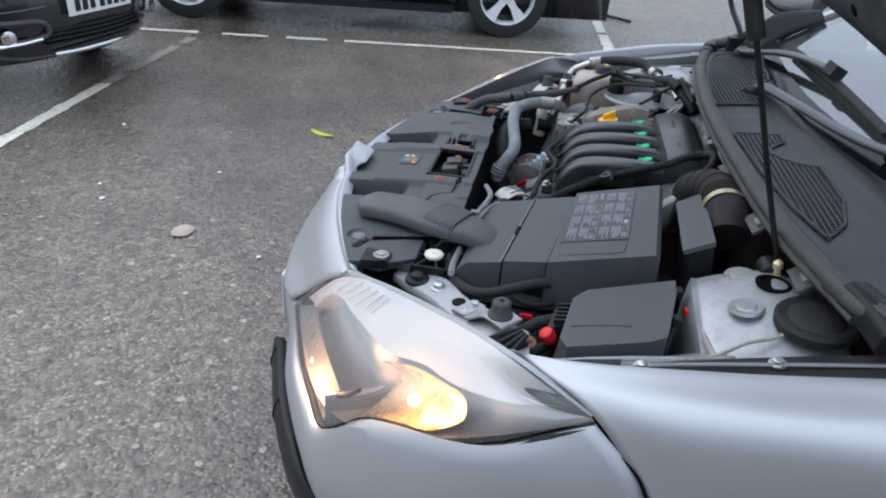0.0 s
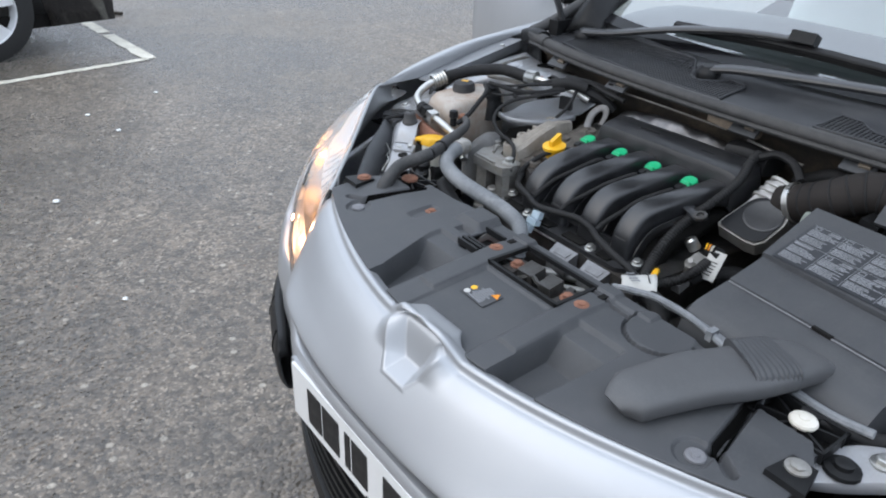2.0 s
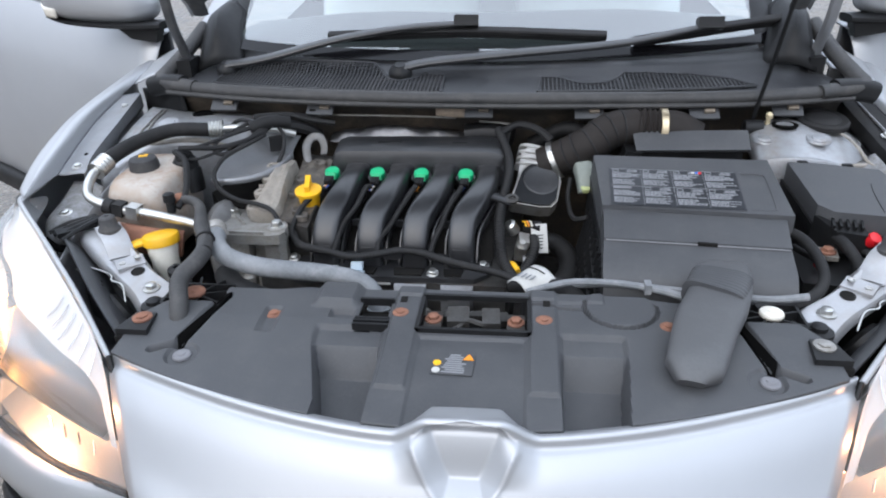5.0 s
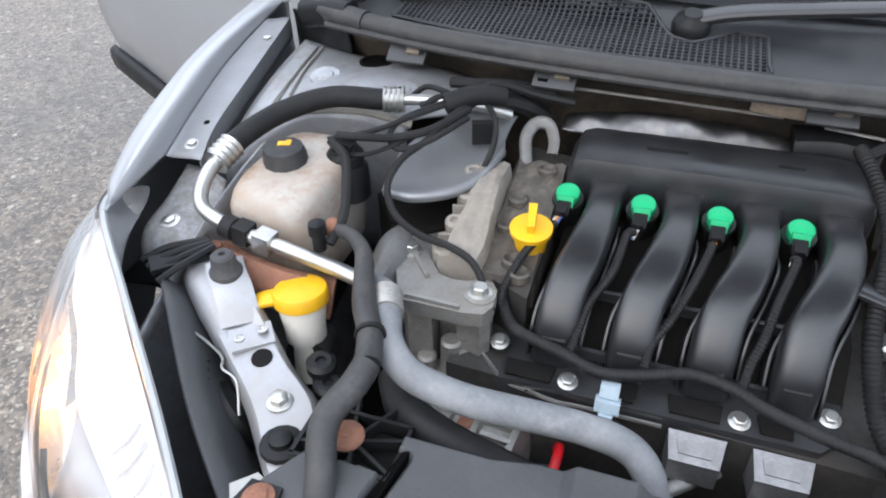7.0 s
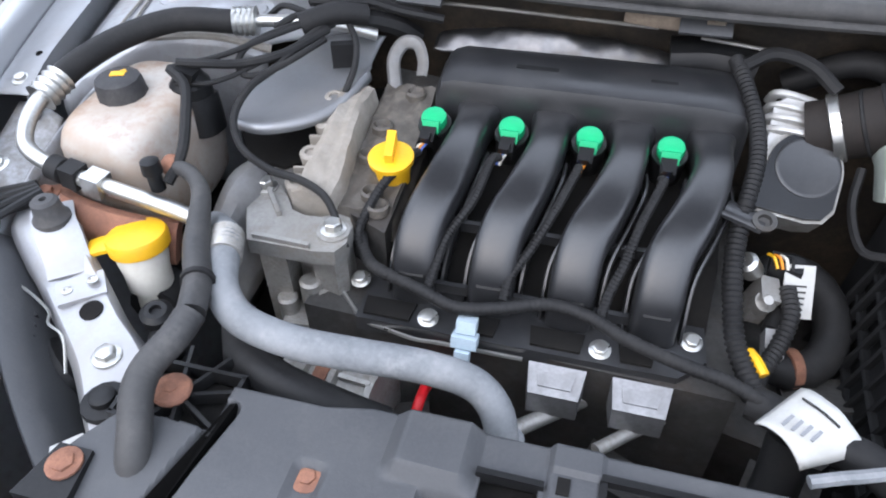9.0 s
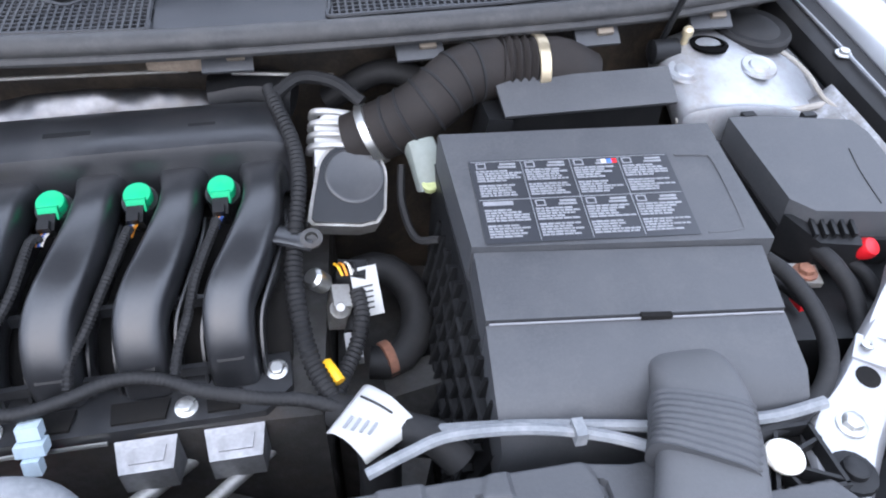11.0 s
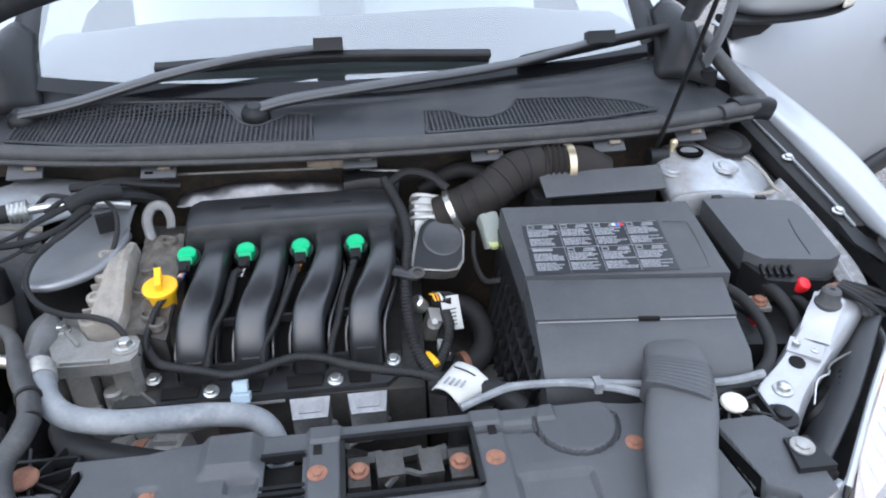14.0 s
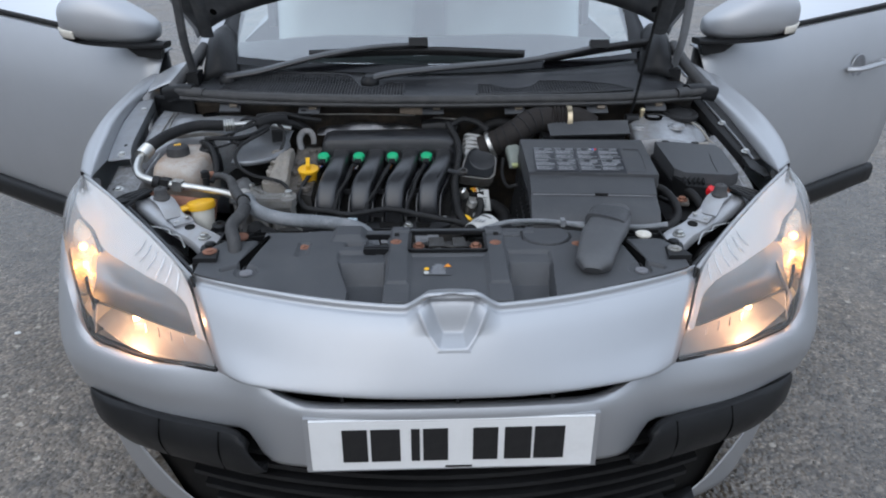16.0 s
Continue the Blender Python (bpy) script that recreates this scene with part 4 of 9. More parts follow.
def lifted(x, d, h):
    """A point of the bonnet: d forward of the hinge, h above its plane."""
    return (x, 1.17 - d * math.cos(TH) - h * math.sin(TH), 1.075 + d * math.sin(TH) - h * math.cos(TH))


def bonnet_rows(h, inset=0.0):
    rows = []
    for u in range(25):
        u = u / 24
        row = []
        for i in range(49):
            v = i / 24 - 1
            w = (0.685 + 0.065 * ease(u, 0.0, 0.22) - 0.03 * u - 0.22 * u**3) - inset
            x = v * w
            rear = 0.02 + 0.205 * (1 - v * v) ** 0.75
            front = 0.96 - 0.10 * v * v
            d = rear + inset + (front - rear - 2 * inset) * u
            row.append(lifted(x, d, h + 0.045 * (1 - v * v) * (1 - 0.4 * u) - 0.05 * max(0, u - 0.75) * 4 * 0.3))
        rows.append(row)
    return rows


bm = BM()
grid(bm, bonnet_rows(-0.03))
bonnet = part("bonnet", bm, paint, car, "silver bonnet propped wide open", thick=0.002)
bm = BM()
grid(bm, bonnet_rows(-0.008, 0.02))
part("inner_panel", bm, bonnet_under, bonnet, "dark grey ribbed bonnet underside", thick=0.002)
for k in range(11):
    v = (k - 5) / 5.6
    d = 0.02 + 0.205 * (1 - v * v) ** 0.75
    for dd, r_ in ((0.050, 0.011), (0.095, 0.008)):
        bm = BM()
        lathe(bm, lifted(v * 0.68 + (0.02 if dd > 0.06 else 0), d + dd, 0.045 * (1 - v * v) - 0.010), Vector(lifted(0, 0, 1)) - Vector(lifted(0, 0, 0)), [(0, r_), (0.003, r_ * 0.95), (0.004, r_ * 0.7)], 16)
        part("panel_hole" if dd < 0.06 else "panel_dimple", bm, void if dd < 0.06 else inner, bonnet, "dark hole" if dd < 0.06 else "")
for s in (1, -1):
    bm = BM()
    tube(bm, [lifted(s * 0.645, 0.05, 0.0), lifted(s * 0.63, 0.40, 0.004), lifted(s * 0.52, 0.80, 0.004)], 0.018, 8, 20, flat=0.4)
    part("bonnet_rib", bm, bonnet_under, bonnet)
    bm = BM()
    tube(bm, [(s * 0.700, 1.165, 0.985), (s * 0.704, 1.15, 1.04), (s * 0.700, 1.105, 1.115), lifted(s * 0.690, 0.20, 0.012)], 0.015, 8, 16, flat=0.5)
    # left arm in a darker paint: its shade is put into the colour
    part("hinge", bm, satin_paint if s > 0 else bonnet_under, bonnet, "painted bonnet hinge arm")
    bm = BM()
    box(bm, (s * 0.700, 1.155, 1.0), (0.032, 0.06, 0.04), 0.006)
    part("hinge_foot", bm, black_plastic, bonnet)

# prop rod
bm = BM()
tube(bm, [(0.539, 0.988, 0.915), (0.541, 0.925, 1.08), (0.543, 0.863, 1.251), (0.546, 0.72, 1.62)], 0.0042, 8)
rod = part("prop_rod", bm, black_plastic, car, "thin black bonnet prop rod")
bm = BM()
tube(bm, [(0.543, 0.866, 1.243), (0.5455, 0.745, 1.56)], 0.0115, 10)
part("grip", bm, rubber, rod, "thick black rubber grip")
bm = BM()
lathe(bm, (0.54, 0.975, 0.913), (1, 0, 0), [(-0.02, 0.010), (-0.018, 0.016), (0.016, 0.016), (0.018, 0.010)], 14)
part("socket", bm, black_plastic, rod)

# windscreen, pillars, roof
bm = BM()
WS = [half([(0, 1.140, 1.012), (0.35, 1.16, 1.018), (0.58, 1.205, 1.030), (0.665, 1.25, 1.040)]),
      half([(0, 1.52, 1.235), (0.35, 1.54, 1.238), (0.55, 1.58, 1.235), (0.635, 1.62, 1.23)]),
      half([(0, 1.93, 1.425), (0.35, 1.95, 1.42), (0.52, 1.985, 1.41), (0.59, 2.02, 1.40)])]
sheet(bm, WS, 30, 16)
screen = part("windscreen", bm, screen_glass, car, "clear windscreen reflecting pale overcast sky")
screen.visible_shadow = False
bm = BM()
sheet(bm, [[tuple(Vector(a).lerp(Vector(b), k) + Vector((0, -0.003, 0.006))) for a, b in zip(WS[0], WS[1])] for k in (-0.02, 0.02, 0.06)], 40, 6)
part("screen_band", bm, mat("black_band", (0.006, 0.006, 0.007), rough=0.12, rough2=0.16, big=10, spec=0.18), screen, "glossy black printed band along the screen base")
for s in (1, -1):
    side = (lambda c: c) if s > 0 else flip
    bm = BM()
    C = [[(0.655, 1.235, 1.038), (0.628, 1.62, 1.235), (0.585, 2.02, 1.405)], [(0.685, 1.245, 1.055), (0.655, 1.63, 1.258), (0.60, 2.03, 1.425)], [(0.73, 1.26, 1.04), (0.70, 1.65, 1.24), (0.64, 2.05, 1.41)], [(0.715, 1.275, 1.01), (0.68, 1.66, 1.21), (0.62, 2.06, 1.38)]]
    sheet(bm, [side(c) for c in C], 14, 9)
    part("windscreen_pillar", bm, paint, car, "silver windscreen pillar", thick=0.003)
    bm = BM()
    C = [[(0.60, 1.20, 1.028), (0.598, 1.62, 1.237), (0.56, 2.01, 1.408)], [(0.668, 1.235, 1.046), (0.637, 1.625, 1.247), (0.59, 2.02, 1.414)]]
    sheet(bm, [side(c) for c in C], 12, 2)
    part("screen_trim", bm, black_plastic, screen, "black screen edge trim", thick=0.004)
    # roof rail and rear body side
    bm = BM()
    C = [[(0.59, 2.03, 1.425), (0.60, 2.8, 1.47), (0.57, 3.6, 1.42), (0.52, 4.0, 1.33)], [(0.66, 2.05, 1.40), (0.68, 2.8, 1.43), (0.66, 3.6, 1.38), (0.60, 4.02, 1.29)], [(0.69, 2.07, 1.36), (0.71, 2.8, 1.38), (0.69, 3.6, 1.33), (0.63, 4.05, 1.24)]]
    sheet(bm, [side(c) for c in C], 16, 6)
    part("roof_rail", bm, paint, car, thick=0.003)
    bm = BM()
    C = [[(0.74, 2.42, 1.0), (0.78, 3.0, 1.03), (0.76, 3.6, 1.06), (0.66, 4.15, 1.05)], [(0.88, 2.42, 0.86), (0.90, 3.0, 0.88), (0.89, 3.6, 0.88), (0.76, 4.22, 0.82)], [(0.90, 2.42, 0.55), (0.905, 3.0, 0.55), (0.90, 3.6, 0.66), (0.80, 4.25, 0.55)], [(0.86, 2.42, 0.22), (0.86, 3.0, 0.24), (0.86, 3.6, 0.62), (0.76, 4.22, 0.28)]]
    sheet(bm, [side(c) for c in C], 20, 12)
    part("rear_side", bm, paint, car, "silver rear body side", thick=0.003)
    bm = BM()
    prism(bm, [(2.36, 0.98), (2.46, 0.98), (2.52, 1.38), (2.44, 1.38)], 0, 0.03, 0.004, Matrix(((0, 0, s, s * 0.69), (1, 0, 0, 0), (0, 1, 0, 0), (0, 0, 0, 1))))
    part("door_pillar", bm, black_plastic, car, "black centre door pillar")
    bm = BM()
    box(bm, (s * 0.83, 1.85, 0.24), (0.10, 1.2, 0.12), 0.02)
    part("sill", bm, paint, car, "silver door sill")
    bm = BM()
    prism(bm, [(2.55, 1.02), (3.5, 1.06), (3.75, 1.10), (3.5, 1.32), (2.6, 1.36)], 0, 0.005, 0, Matrix(((0, 0, s, s * 0.735), (1, 0, 0, 0), (0, 1, 0, 0), (0, 0, 0, 1))))
    part("side_window", bm, glass, car, "dark rear side window").visible_shadow = False
bm = BM()
C = [half([(0, 1.94, 1.432), (0.35, 1.96, 1.428), (0.60, 2.03, 1.42)]), half([(0, 2.6, 1.475), (0.35, 2.6, 1.47), (0.61, 2.6, 1.455)]), half([(0, 3.3, 1.455), (0.35, 3.3, 1.45), (0.60, 3.3, 1.43)]), half([(0, 3.95, 1.37), (0.35, 3.95, 1.36), (0.55, 3.93, 1.34)])]
sheet(bm, C, 20, 20)
part("roof", bm, paint, car, "silver roof", thick=0.02)
bm = BM()
sheet(bm, [[(x, y, z - 0.03) for x, y, z in c] for c in C], 20, 20)
part("roof_lining", bm, mat("pale_lining", (0.62, 0.63, 0.62), (0.56, 0.57, 0.56), rough=0.9, big=8), car, "pale roof lining", thick=0.004)
bm = BM()
C = [half([(0, 4.0, 1.33), (0.3, 3.99, 1.33), (0.54, 3.97, 1.31)]), half([(0, 4.14, 1.05), (0.35, 4.13, 1.05), (0.64, 4.10, 1.05)])]
sheet(bm, C, 16, 4)
part("rear_window", bm, glass, car, "rear window").visible_shadow = False
bm = BM()
C = [half([(0, 4.15, 1.05), (0.35, 4.14, 1.05), (0.67, 4.12, 1.05)]), half([(0, 4.24, 0.8), (0.4, 4.23, 0.8), (0.76, 4.2, 0.8)]), half([(0, 4.29, 0.5), (0.4, 4.28, 0.5), (0.80, 4.24, 0.5)]), half([(0, 4.25, 0.28), (0.4, 4.24, 0.28), (0.76, 4.2, 0.28)])]
sheet(bm, C, 20, 14)
part("tailgate", bm, paint, car, "silver tailgate", thick=0.003)
bm = BM()
box(bm, (0, 2.65, 0.2), (1.6, 3.0, 0.06), 0.01)
part("floor_pan", bm, black_plastic, car, "black underbody")
# inside
bm = BM()
C = [half([(0, 1.16, 0.995), (0.4, 1.19, 0.998), (0.66, 1.27, 1.0)]), half([(0, 1.42, 1.028), (0.4, 1.42, 1.03), (0.68, 1.44, 1.02)]), half([(0, 1.62, 1.04), (0.4, 1.62, 1.045), (0.69, 1.62, 1.02)]), half([(0, 1.70, 0.98), (0.4, 1.70, 0.98), (0.69, 1.68, 0.97)]), half([(0, 1.66, 0.55), (0.4, 1.66, 0.55), (0.69, 1.66, 0.55)])]
sheet(bm, C, 20, 22)
part("dashboard", bm, grey_plastic, car, "grey plastic dashboard top", thick=0.004)
for s in (1, -1):
    bm = BM()
    C = [[(s * 0.37 + dx, y, z) for y, z in ((2.05, 0.50), (2.22, 0.75), (2.32, 1.0), (2.34, 1.10))] for dx in (-0.25, -0.2, 0.0, 0.2, 0.25)]
    for i, c in enumerate(C):
        C[i] = [(x, y + (0.06 if i in (0, 4) else 0), z) for x, y, z in c]
    sheet(bm, C, 12, 16)
    seat = part("front_seat", bm, cloth, car, "cloth front seat paled to brighten the windscreen", thick=0.06)
    bm = BM()
    box(bm, (s * 0.37, 2.36, 1.19), (0.26, 0.09, 0.16), 0.035, (-8, 0, 0), 3)
    part("headrest", bm, cloth, seat)
    bm = BM()
    box(bm, (s * 0.37, 1.95, 0.45), (0.5, 0.5, 0.16), 0.05, None, 3)
    part("seat_cushion", bm, cloth, seat)
# added rear seat back, pale to brighten the view through the screen
bm = BM()
C = [half([(0, 2.95, 0.50), (0.4, 2.95, 0.50), (0.66, 2.95, 0.52)]), half([(0, 3.12, 0.85), (0.4, 3.12, 0.85), (0.66, 3.1, 0.85)]), half([(0, 3.18, 1.08), (0.4, 3.18, 1.10), (0.66, 3.16, 1.06)])]
sheet(bm, C, 16, 10)
part("rear_bench", bm, cloth, car, "added cloth rear seat back, paled to brighten the windscreen", thick=0.08)

# wheels
def wheel(parent, c, r, w, name, axis, tyre=None, spokes=5, rim_mat=None, dark_gap=None):
    bm = BM()
    k = r / 0.31
    lathe(bm, c, axis, [(-w / 2, 0.21 * k), (-w / 2, 0.27 * k), (-w * 0.42, r - 0.005), (-w * 0.3, r), (w * 0.3, r), (w * 0.42, r - 0.005), (w / 2, 0.27 * k), (w / 2, 0.21 * k)], 44, cap=False)
    wh = part(name, bm, tyre_black, parent, "black rubber tyre with alloy rim")
    bm = BM()
    lathe(bm, c, axis, [(-w * 0.3, 0.215 * k), (w * 0.5, 0.222 * k), (w * 0.47, 0.205 * k), (w * 0.1, 0.19 * k)], 44, cap=False)
    M = Vector(axis).normalized().to_track_quat("Z", "Y").to_matrix()
    for i in range(spokes):
        a = 2 * math.pi * i / spokes + 0.3
        d = Vector((math.cos(a), math.sin(a), 0))
        e = Vector((-math.sin(a), math.cos(a), 0))
        pr = [(0.03 * k, 0.030 * k), (0.10 * k, 0.026 * k), (0.212 * k, 0.052 * k)]
        for (r0, w0), (r1, w1) in zip(pr, pr[1:]):
            q = []
            for h in (w * 0.30, w * 0.44):
                q += [d * r0 - e * w0 + Vector((0, 0, h)), d * r1 - e * w1 + Vector((0, 0, h)), d * r1 + e * w1 + Vector((0, 0, h)), d * r0 + e * w0 + Vector((0, 0, h))]
            vs = [bm.verts.new(Vector(c) + M @ p) for p in q]
            for f in ((4, 5, 6, 7), (0, 1, 5, 4), (1, 2, 6, 5), (2, 3, 7, 6), (3, 0, 4, 7)):
                bm.faces.new([vs[i] for i in f])
    lathe(bm, c, axis, [(w * 0.25, 0.05 * k), (w * 0.46, 0.045 * k), (w * 0.49, 0.03 * k), (w * 0.49, 0.001)], 20)
    part("rim", bm, rim_mat or alloy, wh, "silver alloy rim")
    bm = BM()
    lathe(bm, c, axis, [(0.0, 0.2 * k), (0.004, 0.2 * k), (0.006, 0.02)], 24)
    part("brake_disc", bm, steel_dark, wh)
    return wh


for s in (1, -1):
    wheel(car, (s * 0.795, 0.93, 0.315), 0.315, 0.20, "wheel", (s, 0, 0))
    wheel(car, (s * 0.795, 3.57, 0.315), 0.315, 0.20, "wheel", (s, 0, 0))
    bm = BM()
    pts = [(s * 0.88, 0.93 + 0.35 * math.cos(a), 0.315 + 0.35 * math.sin(a)) for a in (math.pi * k / 16 for k in range(17))]
    grid(bm, [pts, [(s * 0.62, y, z) for x, y, z in pts]])
    part("wheel_arch_liner", bm, dark, car, "black wheel arch liner", thick=0.004)


# open front doors
def door(s, reach, rise):
    ang = radians(29)
    d, nrm = Vector((math.cos(ang), math.sin(ang), 0)), Vector((math.sin(ang), -math.cos(ang), 0))
    o = Vector((0.865, 1.29, 0))

    def at(u, h, out):
        p = o + d * u * reach + nrm * out + Vector((0, 0, h + rise * u))
        return (s * p.x, p.y, p.z)

    bm = BM()
    rows = []
    for h, out in ((1.050, -0.085), (1.040, -0.045), (0.985, -0.016), (0.87, 0.006), (0.76, 0.018), (0.62, 0.022), (0.50, 0.014), (0.44, 0.004), (0.36, -0.012), (0.30, -0.03)):
        row = []
        for i in range(17):
            u = i / 16
            lo, hi = 0.01 + 0.05 * (h < 0.45), 1.04 - 0.10 * max(0, (0.5 - h)) * 2
            row.append(at(lo + (hi - lo) * u, h + 0.035 * u, out - 0.02 * (1 - math.cos((u - 0.5) * 2.2))))
        rows.append(row)
    grid(bm, rows)
    dr = part("front_door", bm, paint, car, "silver front door standing open", thick=0.004)
    bm = BM()
    inn = []
    for h, out in ((1.04, -0.10), (0.7, -0.12), (0.45, -0.13), (0.30, -0.10)):
        inn.append([at(0.03 + 1.0 * i / 8, h + 0.03 * i / 8, out) for i in range(9)])
    grid(bm, inn)
    part("door_lining", bm, grey_plastic, dr, "dark door lining", thick=0.01)
    bm = BM()
    C = [[at(0.06 + u * 0.95, h + 0.03 * u, out) for u in (0, 0.25, 0.5, 0.75, 1)] for h, out in ((0.432, 0.002), (0.425, 0.022), (0.395, 0.027), (0.352, 0.016), (0.346, -0.014))]
    sheet(bm, C, 20, 10)
    part("door_strip", bm, black_plastic, dr, "black plastic door strip", thick=0.004)
    bm = BM()
    tube(bm, [at(0.10, 1.05, -0.05), at(0.5, 1.34, -0.16), at(0.72, 1.43, -0.20), at(0.95, 1.43, -0.21), at(1.06, 1.09, -0.07)], 0.022, 8, 40, flat=0.7)
    fr = part("window_frame", bm, black_plastic, dr, "black door window frame")
    bm = BM()
    sweep(bm, [at(0.06, 1.056, -0.060), at(0.5, 1.070, -0.065), at(1.04, 1.088, -0.068)], 0.016, 0.026, 16, 10, side=(0, 0, 1))
    part("window_sill", bm, rubber, dr, "black rubber window sill")
    bm = BM()
    C = [[at(0.10, 1.055, -0.06), at(0.55, 1.065, -0.06), at(1.05, 1.085, -0.07)], [at(0.30, 1.18, -0.11), at(0.62, 1.20, -0.11), at(1.02, 1.20, -0.11)], [at(0.62, 1.37, -0.17), at(0.8, 1.41, -0.19), at(0.95, 1.41, -0.20)]]
    sheet(bm, C, 10, 8)
    part("window_pane", bm, glass, dr, "clear door window").visible_shadow = False
    bm = BM()
    tube(bm, [at(0.70, 0.888, 0.010), at(0.73, 0.892, 0.043), at(0.81, 0.897, 0.047), at(0.885, 0.897, 0.041), at(0.90, 0.895, 0.010)], 0.013, 8, 20, flat=0.75)
    part("door_handle", bm, paint, dr, "silver pull handle")
    # dish in darker satin paint, standing in for the shade of the recess
    bm = BM()
    lathe(bm, at(0.765, 0.893, 0.004), (s * nrm.x, nrm.y, 0), [(0, 0.045), (0.004, 0.042), (0.003, 0.03), (-0.004, 0.01)], 20)
    part("handle_recess", bm, satin_paint, dr, "dish behind the handle, its shade put into a darker paint")
    # mirror
    bm = BM()
    c = Vector((s * 0.998, 1.365, 1.128))
    bmesh.ops.create_uvsphere(bm, u_segments=36, v_segments=24, radius=1.0)
    for v in bm.verts:
        x, y, z = v.co
        x *= s
        q = Vector((abs(x) ** 0.75 * math.copysign(1, x), abs(y) ** 0.8 * math.copysign(1, y), abs(z) ** 0.7 * math.copysign(1, z)))
        up = 0.102 - 0.056 * max(0.0, 0.15 - q.x) - 0.020 * max(0.0, q.x)
        v.co = c + Vector((s * q.x * 0.152, q.y * 0.085 * (1.0 if y < 0 else 0.25), q.z * (up if z > 0 else 0.058) + 0.012 * q.x))
    mi = part("door_mirror", bm, paint, dr, "silver door mirror shell")
    bm = BM()
    sweep(bm, [(s * 0.825, 1.33, 1.068), (s * 0.88, 1.335, 1.068), (s * 0.97, 1.345, 1.072), (s * 1.07, 1.352, 1.079), (s * 1.128, 1.36, 1.090)], lambda q: 0.06 + 0.07 * math.sin(math.pi * min(1, q * 0.9)), lambda q: 0.020 - 0.008 * q, 20, 14, side=(0, 1, 0))
    part("mirror_base", bm, black_plastic, mi, "black lower mirror cover and foot")
    bm = BM()
    prism(bm, [(0.850, 1.025), (0.915, 1.035), (0.945, 1.060), (0.840, 1.064)], -0.02, 0.02, 0.008, Matrix(((s, 0, 0, 0), (0, 0, 1, 1.335), (0, 1, 0, 0), (0, 0, 0, 1))))
    part("mirror_foot", bm, black_plastic, mi, "black triangular mirror foot")
    bm = BM()
    C = [[(s * 1.085, 1.294, 1.114), (s * 1.122, 1.310, 1.118), (s * 1.148, 1.343, 1.122)], [(s * 1.085, 1.294, 1.092), (s * 1.119, 1.312, 1.094), (s * 1.144, 1.345, 1.098)]]
    sheet(bm, C, 8, 3)
    part("indicator", bm, white_plastic, mi, "small clear indicator lens", thick=0.006)


door(1, 1.09, 0.03)
door(-1, 1.17, 0.07)

SKEW = False


# ---- engine bay: structure ----
def hexbolt(at, axis, r, material, parent, name="bolt", flange=1.5, tall=0.9):
    bm = BM()
    lathe(bm, at, axis, [(0, r * flange), (r * 0.25, r * flange), (r * 0.32, r * flange * 0.9)], 16)
    lathe(bm, at, axis, [(r * 0.3, r), (r * tall, r), (r * tall * 1.1, r * 0.85)], 6)
    return part(name, bm, material, parent)


def clampz(v, a, z):
    return max(0.0, min(1.0, (v - a) / (z - a)))


# floor kept near-black so that its colour carries the shade down there
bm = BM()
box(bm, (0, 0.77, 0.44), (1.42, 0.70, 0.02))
part("undertray", bm, dark, car, "near-black bottom of the engine bay with shade in its colour")
for s in (1, -1):
    bm = BM()
    C = [[(s * 0.735, 0.36, 0.70), (s * 0.735, 0.7, 0.84), (s * 0.728, 1.0, 0.89), (s * 0.722, 1.12, 0.90)], [(s * 0.725, 0.36, 0.62), (s * 0.722, 0.7, 0.78), (s * 0.718, 1.0, 0.80), (s * 0.715, 1.12, 0.80)], [(s * 0.64, 0.36, 0.45), (s * 0.62, 0.7, 0.45), (s * 0.64, 1.0, 0.45), (s * 0.66, 1.12, 0.45)]]
    sheet(bm, C, 16, 10)
    part("bay_side", bm, inner, car, "dusty silver inner wing wall", thick=0.004)
    # behind the lamp
    bm = BM()
    C = [[(s * 0.50, 0.36, 0.755), (s * 0.60, 0.45, 0.80), (s * 0.72, 0.58, 0.83)], [(s * 0.49, 0.40, 0.70), (s * 0.58, 0.49, 0.72), (s * 0.69, 0.62, 0.74)], [(s * 0.49, 0.42, 0.50), (s * 0.58, 0.51, 0.50), (s * 0.69, 0.63, 0.50)]]
    sheet(bm, C, 12, 8)
    back = part("lamp_back", bm, grey_plastic, car, "black back shell of the headlight", thick=0.004)
    bm = BM()
    lathe(bm, (s * 0.605, 0.50, 0.715), (-s * 0.6, 0.7, 0.35), [(0, 0.045), (0.018, 0.045), (0.022, 0.038), (0.026, 0.036)], 20)
    part("bulb_cover", bm, black_plastic, back, "round black bulb cover")
    bm = BM()
    tube(bm, [(s * 0.691, 0.546, 0.785), (s * 0.674, 0.539, 0.788), (s * 0.665, 0.546, 0.790), (s * 0.614, 0.524, 0.790), (s * 0.605, 0.511, 0.786), (s * 0.582, 0.501, 0.784), (s * 0.563, 0.472, 0.770)], 0.0016, 6, 40)
    part("spring_clip", bm, bright, back, "bent wire lamp spring clip")
    bm = BM()
    for k in range(6):
        box(bm, (s * (0.655 - 0.008 * k), 0.535 - 0.012 * k, 0.755), (0.05, 0.004, 0.045), 0, (0, 0, s * 30))
    part("connector_block", bm, black_plastic, back, "ribbed black connector")
bm = BM()
